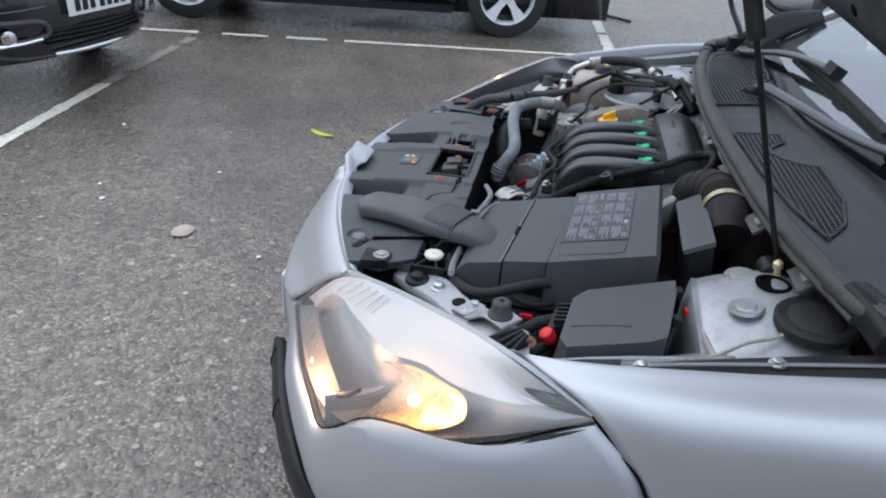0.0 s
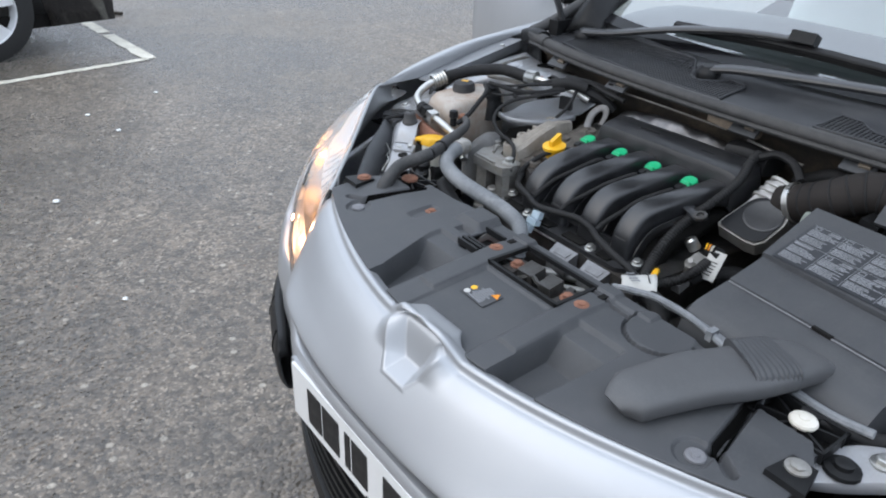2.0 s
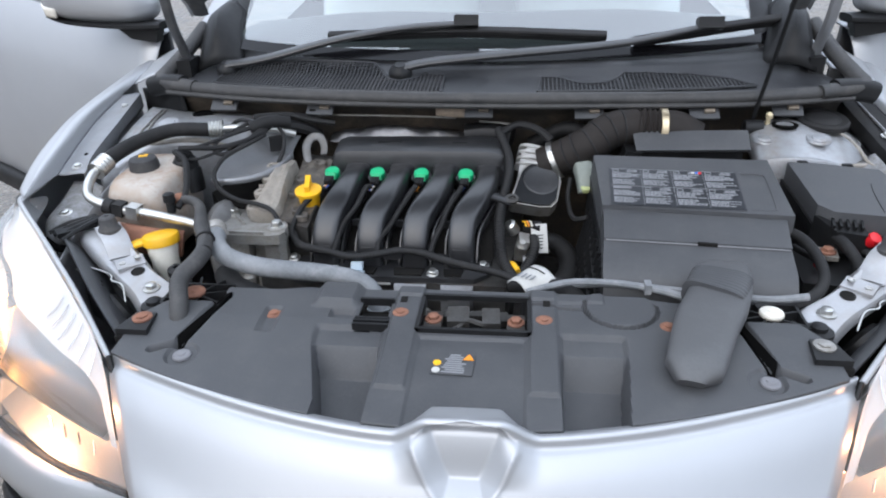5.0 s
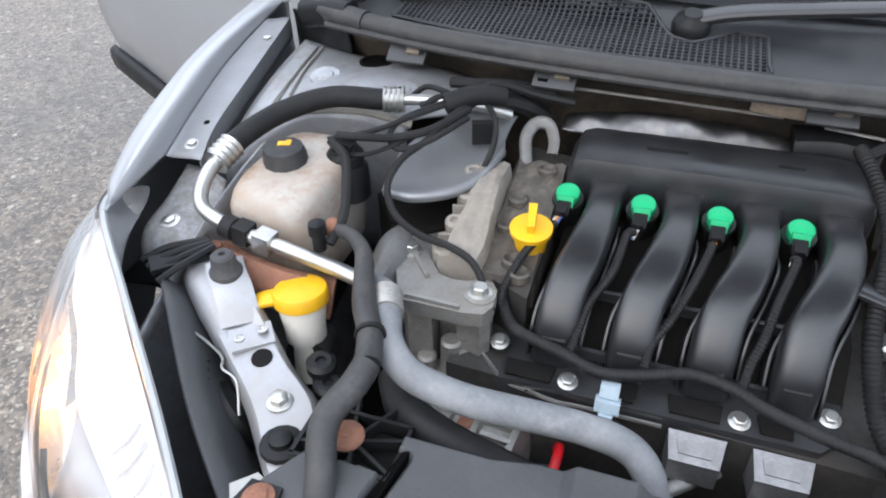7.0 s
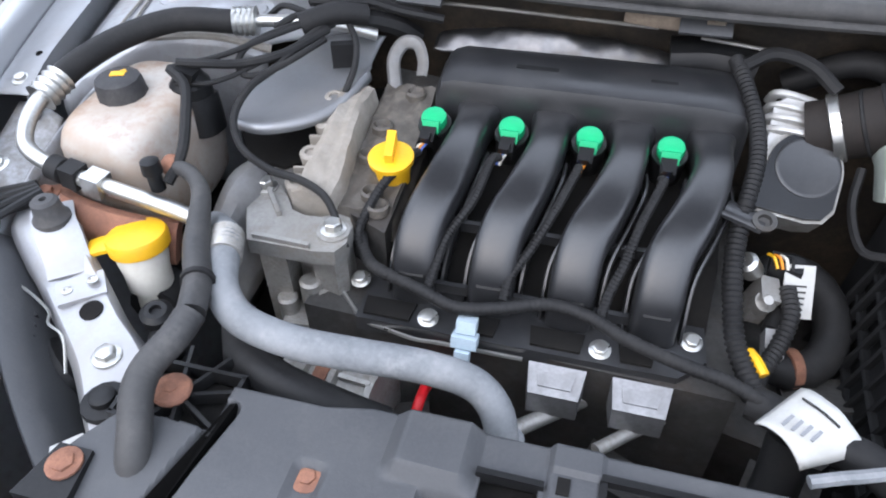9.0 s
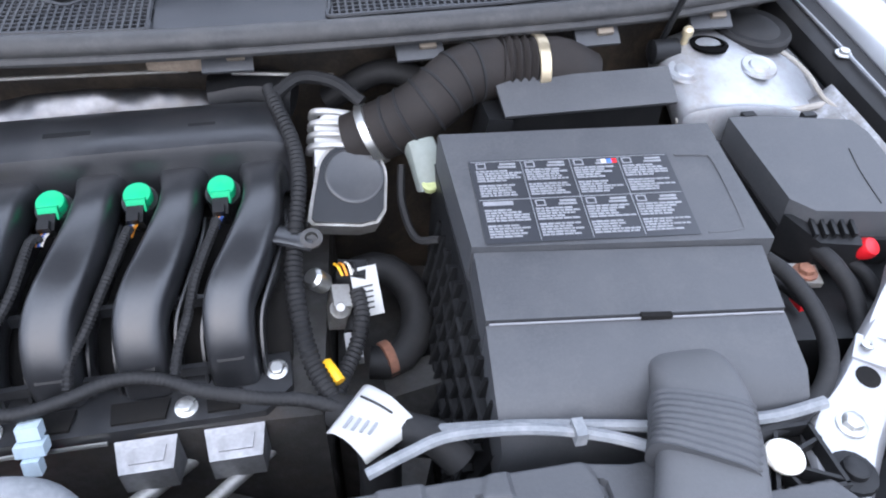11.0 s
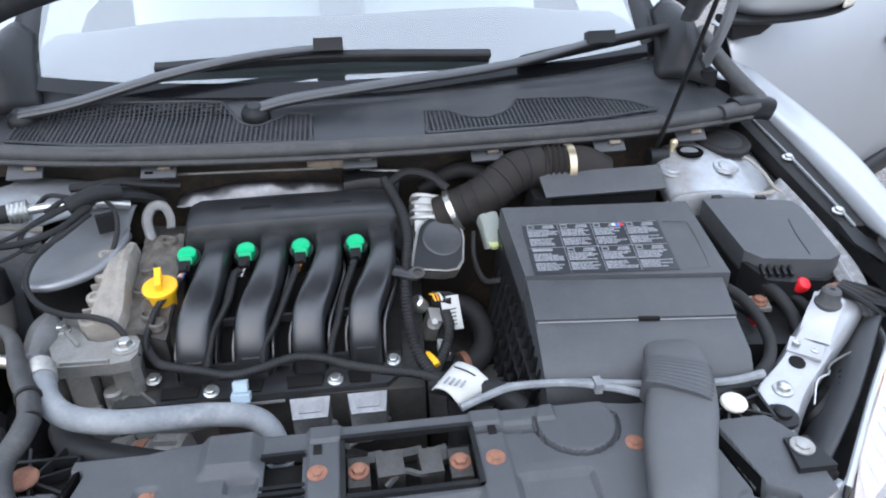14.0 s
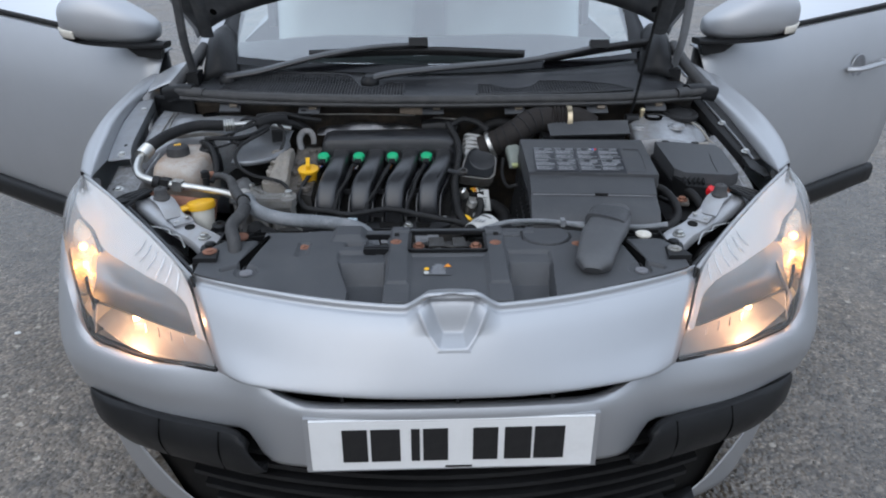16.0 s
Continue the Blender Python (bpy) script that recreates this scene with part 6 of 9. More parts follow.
for s in (1, -1):
    # strut towers
    bm = BM()
    if s > 0:
        C = [[(0.545, 1.05, 0.885), (0.555, 1.03, 0.910), (0.62, 1.04, 0.918), (0.735, 1.06, 0.89)], [(0.522, 0.99, 0.880), (0.536, 0.985, 0.914), (0.62, 0.985, 0.922), (0.735, 0.985, 0.890)], [(0.520, 0.93, 0.868), (0.532, 0.93, 0.898), (0.62, 0.925, 0.904), (0.735, 0.93, 0.872)], [(0.520, 0.895, 0.85), (0.532, 0.89, 0.882), (0.62, 0.882, 0.888), (0.735, 0.888, 0.856)], [(0.520, 0.888, 0.83), (0.532, 0.878, 0.866), (0.62, 0.868, 0.872), (0.735, 0.876, 0.84)], [(0.518, 0.885, 0.70), (0.53, 0.872, 0.72), (0.62, 0.862, 0.72), (0.735, 0.868, 0.72)]]
    else:
        C = [[(-0.42, 1.06, 0.885), (-0.55, 1.055, 0.912), (-0.67, 1.065, 0.912), (-0.80, 1.10, 0.915)], [(-0.45, 0.99, 0.885), (-0.57, 0.985, 0.922), (-0.67, 0.985, 0.919), (-0.795, 1.00, 0.905)], [(-0.545, 0.935, 0.882), (-0.61, 0.918, 0.910), (-0.69, 0.90, 0.907), (-0.785, 0.89, 0.887)], [(-0.552, 0.925, 0.868), (-0.615, 0.902, 0.893), (-0.695, 0.878, 0.895), (-0.775, 0.82, 0.868)], [(-0.553, 0.922, 0.845), (-0.62, 0.898, 0.86), (-0.70, 0.868, 0.862), (-0.765, 0.785, 0.845)], [(-0.55, 0.92, 0.66), (-0.62, 0.89, 0.68), (-0.71, 0.85, 0.70), (-0.76, 0.775, 0.70)]]
    skin(bm, C, 28, 5)
    tw = part("strut_tower", bm, inner, car, "silver painted strut tower" if s > 0 else "dusty silver strut tower", thick=0.004)
    for x, y in (((0.642, 0.935), (0.545, 0.945)) if s > 0 else ((-0.699, 0.972), (-0.57, 0.955))):
        z = (0.911 if x > 0.6 else 0.907) if s > 0 else 0.9175
        bm = BM()
        lathe(bm, (x, y, z - 0.004), (0, -0.2, 1), [(0, 0.024), (0.0035, 0.022), (0.003, 0.014), (0.005, 0.012), (0.0055, 0.006)], 22)
        part("stud", bm, inner, tw, "stamped round dimple")
    bm = BM()
    lathe(bm, (0.590, 0.978, 0.9195) if s > 0 else (-0.645, 1.035, 0.916), (0, 0, 1), [(0, 0.024), (0.004, 0.025), (0.0055, 0.019), (0.002, 0.017)], 22)
    part("drain_hole", bm, void, tw, "dark round hole")
    if s < 0:
        for pts in ([(-0.762, 1.07, 0.916), (-0.752, 0.98, 0.911), (-0.742, 0.87, 0.897)], [(-0.752, 1.07, 0.916), (-0.742, 0.99, 0.9135), (-0.728, 0.915, 0.906)]):
            bm = BM()
            tube(bm, pts, 0.0022, 5)
            part("sealant_seam", bm, alu, tw, "dusty seam bead")
        for x, y in ((-0.600, 0.955), (-0.583, 0.966), (-0.575, 0.952)):
            bm = BM()
            lathe(bm, (x, y, 0.9165), (0, 0, 1), [(0, 0.009), (0.002, 0.008), (0.003, 0.004)], 9)
            part("rust_spot", bm, rust, tw)
        bm = BM()
        tube(bm, [(-0.700, 0.882, 0.900), (-0.615, 0.906, 0.900), (-0.548, 0.930, 0.877)], 0.006, 8, 24)
        part("tower_rim", bm, beige_seam, tw, "dusty beige folded tower rim")
    else:
        # folded front edge and dirty side ledge
        bm = BM()
        tube(bm, [(0.520, 0.896, 0.862), (0.56, 0.886, 0.868), (0.63, 0.878, 0.872), (0.70, 0.886, 0.872), (0.728, 0.892, 0.872)], 0.0045, 8, 30)
        part("tower_rim", bm, beige_seam, tw, "pale folded tower rim")
        bm = BM()
        tube(bm, [(0.672, 1.0, 0.912), (0.700, 0.965, 0.906), (0.712, 0.925, 0.896), (0.722, 0.893, 0.878), (0.738, 0.86, 0.872)], 0.003, 6, 24)
        part("sealant_seam", bm, beige_seam, tw, "dusty seam bead")
        bm = BM()
        skin(bm, [[(0.690, 0.90, 0.862), (0.70, 0.84, 0.850), (0.715, 0.76, 0.835), (0.720, 0.68, 0.818), (0.705, 0.62, 0.795)], [(0.722, 0.905, 0.880), (0.730, 0.84, 0.868), (0.738, 0.76, 0.852), (0.738, 0.68, 0.832), (0.722, 0.61, 0.800)], [(0.742, 0.91, 0.884), (0.748, 0.84, 0.870), (0.756, 0.76, 0.850), (0.758, 0.67, 0.826), (0.742, 0.60, 0.795)], [(0.748, 0.91, 0.80), (0.754, 0.84, 0.79), (0.762, 0.76, 0.78), (0.764, 0.67, 0.76), (0.748, 0.60, 0.74)]], 24, 4)
        part("side_ledge", bm, dusty_plate, tw, "dirty silver inner wing ledge", thick=0.003)
bm = BM()
lathe(bm, (0.56, 0.99, 0.918), (0, -0.2, 1), [(0, 0.005), (0.014, 0.0045), (0.016, 0.007), (0.024, 0.007), (0.028, 0.003)], 12)
part("brass_clip", bm, mat("brass_clip", (0.66, 0.56, 0.36), (0.5, 0.42, 0.28), rough=0.4, metal=0.5), car, "small cream fitting")
bm = BM()
lathe(bm, (0.672, 1.015, 0.915), (0.05, -0.12, 1), [(0, 0.052), (0.010, 0.052), (0.014, 0.048), (0.012, 0.036), (0.016, 0.030), (0.018, 0.012)], 30)
part("tower_cap", bm, rubber, car, "black rubber tower cap")
# curved panel between left tower and engine
bm = BM()
C = [
    [(-0.538, 0.862, 0.872), (-0.522, 0.902, 0.880), (-0.495, 0.938, 0.888), (-0.455, 0.966, 0.892), (-0.405, 0.975, 0.890)],
    [(-0.538, 0.832, 0.862), (-0.508, 0.862, 0.866), (-0.475, 0.895, 0.870), (-0.443, 0.930, 0.875), (-0.410, 0.962, 0.880)],
    [(-0.535, 0.797, 0.860), (-0.497, 0.805, 0.860), (-0.457, 0.832, 0.862), (-0.430, 0.875, 0.865), (-0.412, 0.935, 0.870)],
    [(-0.528, 0.780, 0.868), (-0.488, 0.776, 0.868), (-0.446, 0.800, 0.869), (-0.421, 0.842, 0.870), (-0.408, 0.915, 0.874)],
    [(-0.528, 0.774, 0.864), (-0.487, 0.769, 0.864), (-0.441, 0.794, 0.864), (-0.415, 0.838, 0.865), (-0.404, 0.910, 0.868)],
    [(-0.527, 0.776, 0.856), (-0.487, 0.771, 0.856), (-0.443, 0.796, 0.856), (-0.417, 0.840, 0.857), (-0.405, 0.912, 0.86)],
]
skin(bm, C, 28, 4)
part("chassis_leg", bm, satin_paint, car, "smooth silver painted inner panel with a rolled rounded rim", thick=0.003)
# added near-black block: stands in for shade under the rolled panel
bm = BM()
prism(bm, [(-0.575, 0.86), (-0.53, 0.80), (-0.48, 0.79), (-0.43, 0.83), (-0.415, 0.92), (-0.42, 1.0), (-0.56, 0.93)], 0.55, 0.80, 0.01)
part("bay_shade_block", bm, dark, car, "near-black block standing in for the shaded depth of the bay")


# ---- engine ----
# dark mass below
bm = BM()
prism(bm, [(-0.40, 0.64), (0.05, 0.62), (0.08, 0.97), (-0.36, 1.0)], 0.44, 0.735, 0.02)
block = part("engine_block", bm, steel_dark, car, "dark dirty engine block")
bm = BM()
prism(bm, [(0.06, 0.66), (0.24, 0.62), (0.26, 0.92), (0.08, 0.95)], 0.44, 0.63, 0.03)
part("gearbox", bm, steel_dark, block, "dark gearbox casing")

# intake manifold
bm = BM()


def base_z(x, y):
    return 0.708 + 0.075 * clampz(y, 0.665, 0.75) + 0.02 * clampz(y, 0.78, 0.86)


rows = []
for j in range(15):
    y = 0.64 + 0.26 * j / 14
    rows.append([(x, y, base_z(x, y)) for x in [-0.318 + 0.012 * clampz(y, 0.64, 0.9) + (0.318 + 0.02) * i / 20 for i in range(21)]])
V = grid(bm, rows)
# base in near-black: shade between the runners put into its colour
man = part("intake_manifold", bm, dark, car, "black plastic intake manifold with four curved runners", thick=0.03)
bm = BM()
pr = [(0.892, 0.815), (0.888, 0.870), (0.893, 0.884), (0.905, 0.889), (0.945, 0.897), (0.972, 0.890), (0.985, 0.865), (0.985, 0.79)]
rows = []
for x, k, dz in ((-0.318, 0.86, -0.02), (-0.310, 0.97, -0.005), (-0.295, 1.0, 0), (-0.15, 1.0, 0.002), (0.0, 1.0, 0.002), (0.022, 1.0, 0), (0.036, 0.97, -0.005), (0.042, 0.88, -0.02)):
    rows.append([(x, 0.935 + (y - 0.935) * k, z + dz) for y, z in pr])
V = grid(bm, rows)
bm.faces.new(V[0])
bm.faces.new(V[-1])
part("plenum", bm, gloss_plastic, man, "black rear air chamber")
bm = BM()
box(bm, (-0.105, 0.925, 0.8935), (0.05, 0.032, 0.0016), 0.0006, (11, 0, 0))
part("moulded_panel", bm, black_plastic, man)
for x0, w in ((-0.20, 0.05), (-0.055, 0.03), (-0.06, 0.012)):
    bm = BM()
    box(bm, (x0, 0.925 + (0.01 if w < 0.02 else 0), 0.8945), (w, 0.006, 0.001), 0, (11, 0, 0))
    part("moulded_bar", bm, black_plastic, man)
XT = (-0.262, -0.171, -0.082, 0.006)
XB = (-0.283, -0.200, -0.117, -0.033)
for i in range(4):
    t, b = XT[i], XB[i]
    bm = BM()
    m = (t + b) / 2
    sweep(bm, [(t, 0.905, 0.834), (t, 0.875, 0.840), (t - 0.001, 0.82, 0.841), (m + 0.003, 0.762, 0.832), (b + 0.004, 0.717, 0.815), (b, 0.692, 0.787), (b, 0.684, 0.742)], lambda s: 0.058 - 0.017 * clampz(s, 0.03, 0.16) + 0.007 * clampz(s, 0.3, 0.6), 0.046, 40, 24, power=4.4)
    rn = part("runner", bm, gloss_plastic, man, "curved glossy black intake runner")
    for dx in (-0.029, 0.029):
        bm = BM()
        sweep(bm, [(t + dx * 0.8, 0.835, 0.818), (t + dx * 0.86 - 0.002, 0.80, 0.820), (m + dx * 0.92 + 0.002, 0.755, 0.810), (b + dx + 0.003, 0.715, 0.790), (b + dx, 0.690, 0.760), (b + dx, 0.680, 0.735)], 0.005, 0.024, 20, 8)
        part("runner_flange", bm, gloss_plastic, rn)
    bm = BM()
    box(bm, (b, 0.6685, 0.782), (0.026, 0.004, 0.006), 0.001, (-40, 0, 0))
    part("moulded_mark", bm, black_plastic, rn)
    # coil with its connector and lead
    c = Vector(((-0.309, -0.216, -0.127, -0.038)[i], 0.858, 0.852))
    bm = BM()
    lathe(bm, c + Vector((0, 0.004, -0.016)), (0, -0.35, 1), [(-0.06, 0.018), (0, 0.0195), (0.006, 0.0205), (0.009, 0.0195), (0.008, 0.016)], 20, cap=True)
    part("coil_well", bm, gloss_plastic, man, "black ring round the coil")
    bm = BM()
    lathe(bm, c + Vector((0, 0.002, -0.008)), (0, -0.35, 1), [(-0.02, 0.013), (0.0, 0.0145), (0.009, 0.0155), (0.012, 0.0145), (0.0135, 0.011)], 20)
    box(bm, c + Vector((0, -0.012, -0.004)), (0.020, 0.012, 0.014), 0.003, (-20, 0, 0))
    coil = part("ignition_coil", bm, green, man, "bright green ignition coil cap")
    bm = BM()
    box(bm, c + Vector((-0.001, -0.024, -0.012)), (0.017, 0.020, 0.015), 0.003, (25, 0, 0))
    box(bm, c + Vector((-0.002, -0.031, -0.010)), (0.012, 0.010, 0.017), 0.002, (25, 0, 0))
    part("plug", bm, black_plastic, coil, "black connector plug")
    for k, wm in enumerate(((white_plastic, orange_ink, mat("blue_wire", (0.08, 0.16, 0.5), rough=0.5))[(i + j_) % 3] for j_ in range(3))):
        bm = BM()
        o = Vector((0.003 * (k - 1), 0, 0))
        tube(bm, [c + o + Vector((-0.003, -0.034, -0.015)), c + o + Vector((-0.005, -0.042, -0.014)), c + o + Vector((-0.007, -0.052, -0.017))], 0.0016, 5)
        part("wire", bm, wm, coil)
    bm = BM()
    if i == 0:
        pts = [c + Vector((-0.006, -0.05, -0.016)), (-0.322, 0.785, 0.838), (-0.340, 0.745, 0.826), (-0.352, 0.705, 0.800), (-0.346, 0.69, 0.786), (-0.330, 0.674, 0.780)]
    else:
        far = ((-0.228, -0.235, -0.253, -0.258, -0.262), (-0.134, -0.149, -0.165, -0.180, -0.183), (-0.044, -0.061, -0.071, -0.081, -0.086))[i - 1]
        pts = [c + Vector((-0.006, -0.045, -0.012)), (far[0], 0.800, 0.843), (far[1], 0.742, 0.830), (far[2], 0.704, 0.810), (far[3], 0.678, 0.794), (far[4], 0.656, 0.778)]
    tube(bm, pts, 0.0052, 8, wave=0.0009, pitch=0.0045)
    part("coil_lead", bm, rubber, coil, "corrugated black lead")
for i in range(3):
    for y, z, dx in ((0.735, 0.822, 0.5), (0.678, 0.782, 0.5)):
        x = (XT[i] + XT[i + 1]) / 2 if y > 0.8 else (XB[i] + XB[i + 1]) / 2 + 0.008 * (y > 0.7)
        bm = BM()
        box(bm, (x, y, z - 0.022), (0.05, 0.006, 0.012), 0.001)
        part("runner_bridge", bm, gloss_plastic, man)
# front flange and bolts
bm = BM()
prism(bm, [(-0.335, 0.628), (-0.005, 0.628), (0.022, 0.655), (0.02, 0.70), (-0.335, 0.70)], 0.725, 0.744, 0.004)
fl = part("flange", bm, gloss_plastic, man, "black front flange")
# near-black raised plates: shade of the flange pockets put in as colour
for x, w in ((-0.303, 0.050), (-0.205, 0.034), (-0.125, 0.050), (-0.045, 0.030)):
    bm = BM()
    prism(bm, [(x - w / 2, 0.634), (x + w / 2, 0.634), (x + w / 2 + 0.003, 0.658), (x - w / 2 - 0.003, 0.658)], 0.7425, 0.7475, 0.002)
    part("pocket_shade", bm, dark, fl, "raised near-black plate standing in for a shaded pocket")
for p in ((-0.259, 0.643, 0.745), (-0.081, 0.644, 0.745), (0.007, 0.676, 0.745), (-0.345, 0.676, 0.750)):
    hexbolt(p, (0, -0.25, 1), 0.0075, bright, fl, "bolt", 1.5, 1.1)
bm = BM()
tube(bm, [(-0.372, 0.674, 0.737), (-0.350, 0.652, 0.736), (-0.327, 0.632, 0.735), (-0.300, 0.627, 0.734), (-0.268, 0.622, 0.733), (-0.24, 0.624, 0.732), (-0.155, 0.624, 0.732)], 0.0024, 6)
part("gasket_edge", bm, bright, fl, "thin metal gasket edge")
for x in (-0.120, -0.037):
    bm = BM()
    prism(bm, [(x - 0.028, 0.622), (x + 0.030, 0.622), (x + 0.026, 0.594), (x - 0.024, 0.594)], 0.69, lambda x_, y_: 0.735 - 0.5 * (0.622 - y_), 0.003)
    c_ = part("rail_clamp", bm, clamp_metal, fl, "bright folded metal clamp")
    bm = BM()
    prism(bm, [(x - 0.018, 0.614), (x + 0.020, 0.614), (x + 0.017, 0.601), (x - 0.015, 0.601)], 0.70, lambda x_, y_: 0.7365 - 0.5 * (0.622 - y_), 0.001)
    part("clamp_face", bm, clamp_metal, c_)
# harness along the front
bm = BM()
tube(bm, [(-0.352, 0.705, 0.790), (-0.340, 0.685, 0.782), (-0.321, 0.668, 0.780), (-0.269, 0.649, 0.780), (-0.227, 0.636, 0.778), (-0.185, 0.643, 0.780), (-0.139, 0.658, 0.782), (-0.099, 0.654, 0.780), (-0.059, 0.635, 0.778), (-0.006, 0.622, 0.772), (0.037, 0.617, 0.765), (0.085, 0.60, 0.756)], 0.0068, 10, wave=0.0006, pitch=0.0055)
har = part("wiring_harness", bm, rubber, car, "corrugated black wiring harness")
bm = BM()
tube(bm, [(0.022, 0.975, 0.905), (0.03, 0.94, 0.900), (0.045, 0.89, 0.880), (0.048, 0.84, 0.862), (0.040, 0.79, 0.838)], 0.0085, 10, wave=0.0018, pitch=0.006)
tube(bm, [(0.040, 0.79, 0.838), (0.034, 0.745, 0.815), (0.036, 0.70, 0.79), (0.045, 0.66, 0.765), (0.065, 0.615, 0.752)], 0.0095, 10, wave=0.002, pitch=0.006)
part("harness_branch", bm, rubber, har, "corrugated black branch")
bm = BM()
tube(bm, [(0.098, 0.752, 0.768), (0.100, 0.72, 0.762), (0.090, 0.69, 0.748), (0.072, 0.655, 0.742), (0.06, 0.62, 0.745)], 0.0085, 10, wave=0.0018, pitch=0.006)
part("harness_branch", bm, rubber, har)
bm = BM()
tube(bm, [(0.06, 0.615, 0.748), (0.085, 0.60, 0.752), (0.11, 0.575, 0.765), (0.15, 0.548, 0.775), (0.17, 0.53, 0.76)], 0.017, 12)
part("harness_trunk", bm, rubber, har, "taped black harness trunk")
bm = BM()
tube(bm, [(0.098, 0.742, 0.742), (0.09, 0.72, 0.735)], 0.012, 10)
part("harness_joint", bm, rubber, har)
# white tag round the harness
bm = BM()
A_, B_, C_, D_ = Vector((0.053, 0.571, 0.774)), Vector((0.092, 0.612, 0.783)), Vector((0.138, 0.558, 0.780)), Vector((0.086, 0.533, 0.774))
rows = []
for j in range(13):
    v = j / 12
    row = []
    for i in range(9):
        u = i / 8
        p = A_.lerp(D_, v).lerp(B_.lerp(C_, v), u)
        row.append(p + Vector((0, 0, 0.014 * math.sin(math.pi * v) ** 0.7 + 0.0012 * noise.noise(p * 90))))
    rows.append(row)
grid(bm, rows)
tag = part("cable_tag", bm, paper, har, "creased white paper tag", thick=0.002)
for k in range(4):
    bm = BM()
    box(bm, (0.074 + 0.007 * k, 0.566 - 0.0035 * k, 0.7935), (0.003, 0.014, 0.0008), 0, (4, -4, -40))
    part("printed_bar", bm, ink_grey, tag)
bm = BM()
tube(bm, [(0.088, 0.592, 0.7935), (0.102, 0.579, 0.7960), (0.114, 0.568, 0.7945)], 0.0012, 5)
part("printed_bar", bm, ink_black, tag)
# blue grey hose clip
bm = BM()
box(bm, (-0.213, 0.626, 0.766), (0.020, 0.014, 0.014), 0.003, (-20, 0, 0))
box(bm, (-0.213, 0.616, 0.754), (0.026, 0.016, 0.012), 0.003, (-20, 0, 0))
box(bm, (-0.213, 0.604, 0.742), (0.015, 0.012, 0.016), 0.003, (-20, 0, 0))
part("harness_clip", bm, blue_clip, har, "pale blue grey plastic clip")
# yellow plug and small parts on the right of the manifold
bm = BM()
tube(bm, [(0.058, 0.665, 0.758), (0.064, 0.652, 0.760), (0.070, 0.640, 0.757)], 0.006, 8)
part("yellow_plug", bm, yellow, har, "yellow connector")
# throttle body
alu_pale = mat("pale_cast_aluminium", (0.58, 0.58, 0.57), (0.46, 0.455, 0.44), rough=0.42, rough2=0.55, metal=0.55, big=26, fine=260, bump=0.2, dust=0.35, dust_c=(0.40, 0.37, 0.33), dust_scale=30)
e3 = Vector((0.10, -0.55, 0.83)).normalized()
e2 = (Vector((0.016, 0.085, 0.056)) - e3 * Vector((0.016, 0.085, 0.056)).dot(e3)).normalized()
e1 = e2.cross(e3)
TB = Matrix(((e1.x, e2.x, e3.x, 0.106), (e1.y, e2.y, e3.y, 0.879), (e1.z, e2.z, e3.z, 0.822), (0, 0, 0, 1)))
out = [(0.043 * math.cos(a), 0.010 + 0.046 * math.sin(a)) for a in (math.pi * k / 16 for k in range(17))] + [(-0.047, -0.030), (-0.048, -0.050), (-0.043, -0.055), (0.015, -0.052), (0.034, -0.046), (0.043, -0.030)]
bm = BM()
prism(bm, out, -0.03, 0.004, 0.003, TB)
thr = part("throttle_body", bm, alu, car, "silver throttle body with black cap")
bm = BM()
prism(bm, [(x * 0.91, y * 0.92 - 0.001) for x, y in out], 0.0035, 0.0085, 0.004, TB, 3)
cap_ = part("throttle_cap", bm, mat("glossy_black_cap", (0.010, 0.011, 0.013), rough=0.30, big=20, coat=0.05, dust=0.1, dust_c=(0.06, 0.06, 0.06), spec=0.3), thr, "glossy black plastic cap")
bm = BM()
lathe(bm, TB @ Vector((0.003, 0.010, 0.007)), e3, [(0, 0.036), (0.0025, 0.0355), (0.0035, 0.033), (0.003, 0.031), (0.003, 0.002)], 36)
part("cap_face", bm, gloss_plastic, cap_, "round raised cap face")
bm = BM()
prism(bm, [(-0.044, 0.02), (0.038, 0.02), (0.036, 0.075), (0.020, 0.088), (-0.030, 0.096), (-0.048, 0.078)], -0.050, 0.0005, 0.006, TB)
case = part("motor_case", bm, alu_pale, thr, "pale cast motor case")
for k in range(4):
    y_ = 0.046 + 0.0155 * k
    bm = BM()
    sweep(bm, [TB @ Vector((-0.050, y_, -0.022)), TB @ Vector((-0.046, y_, -0.002)), TB @ Vector((-0.010, y_ + 0.002, 0.006 - 0.003 * k)), TB @ Vector((0.020 + 0.006 * (k % 2), y_ + 0.001, -0.001 - 0.004 * k)), TB @ Vector((0.034, y_, -0.02))], 0.0085, 0.012, 18, 10, side=tuple(e2))
    part("motor_fin", bm, alu_pale, case, "cast cooling fin")
# clamp and ribbed intake duct
duct_rubber = mat("duct_rubber", (0.015, 0.013, 0.012), (0.024, 0.020, 0.018), rough=0.6, rough2=0.75, big=18, fine=260, bump=0.1, dust=0.4, dust_c=(0.05, 0.042, 0.036), spec=0.25)
DUCT = [(0.142, 0.934, 0.858), (0.172, 0.928, 0.874), (0.205, 0.927, 0.894), (0.25, 0.945, 0.918), (0.30, 0.955, 0.922), (0.345, 0.952, 0.920)]
bm = BM()
lathe(bm, (0.139, 0.934, 0.857), Vector((0.9, -0.05, 0.42)), [(-0.006, 0.0375), (-0.005, 0.0395), (0.005, 0.0395), (0.006, 0.0375)], 28)
part("hose_clamp", bm, bright, thr, "silver hose clamp")
bm = BM()
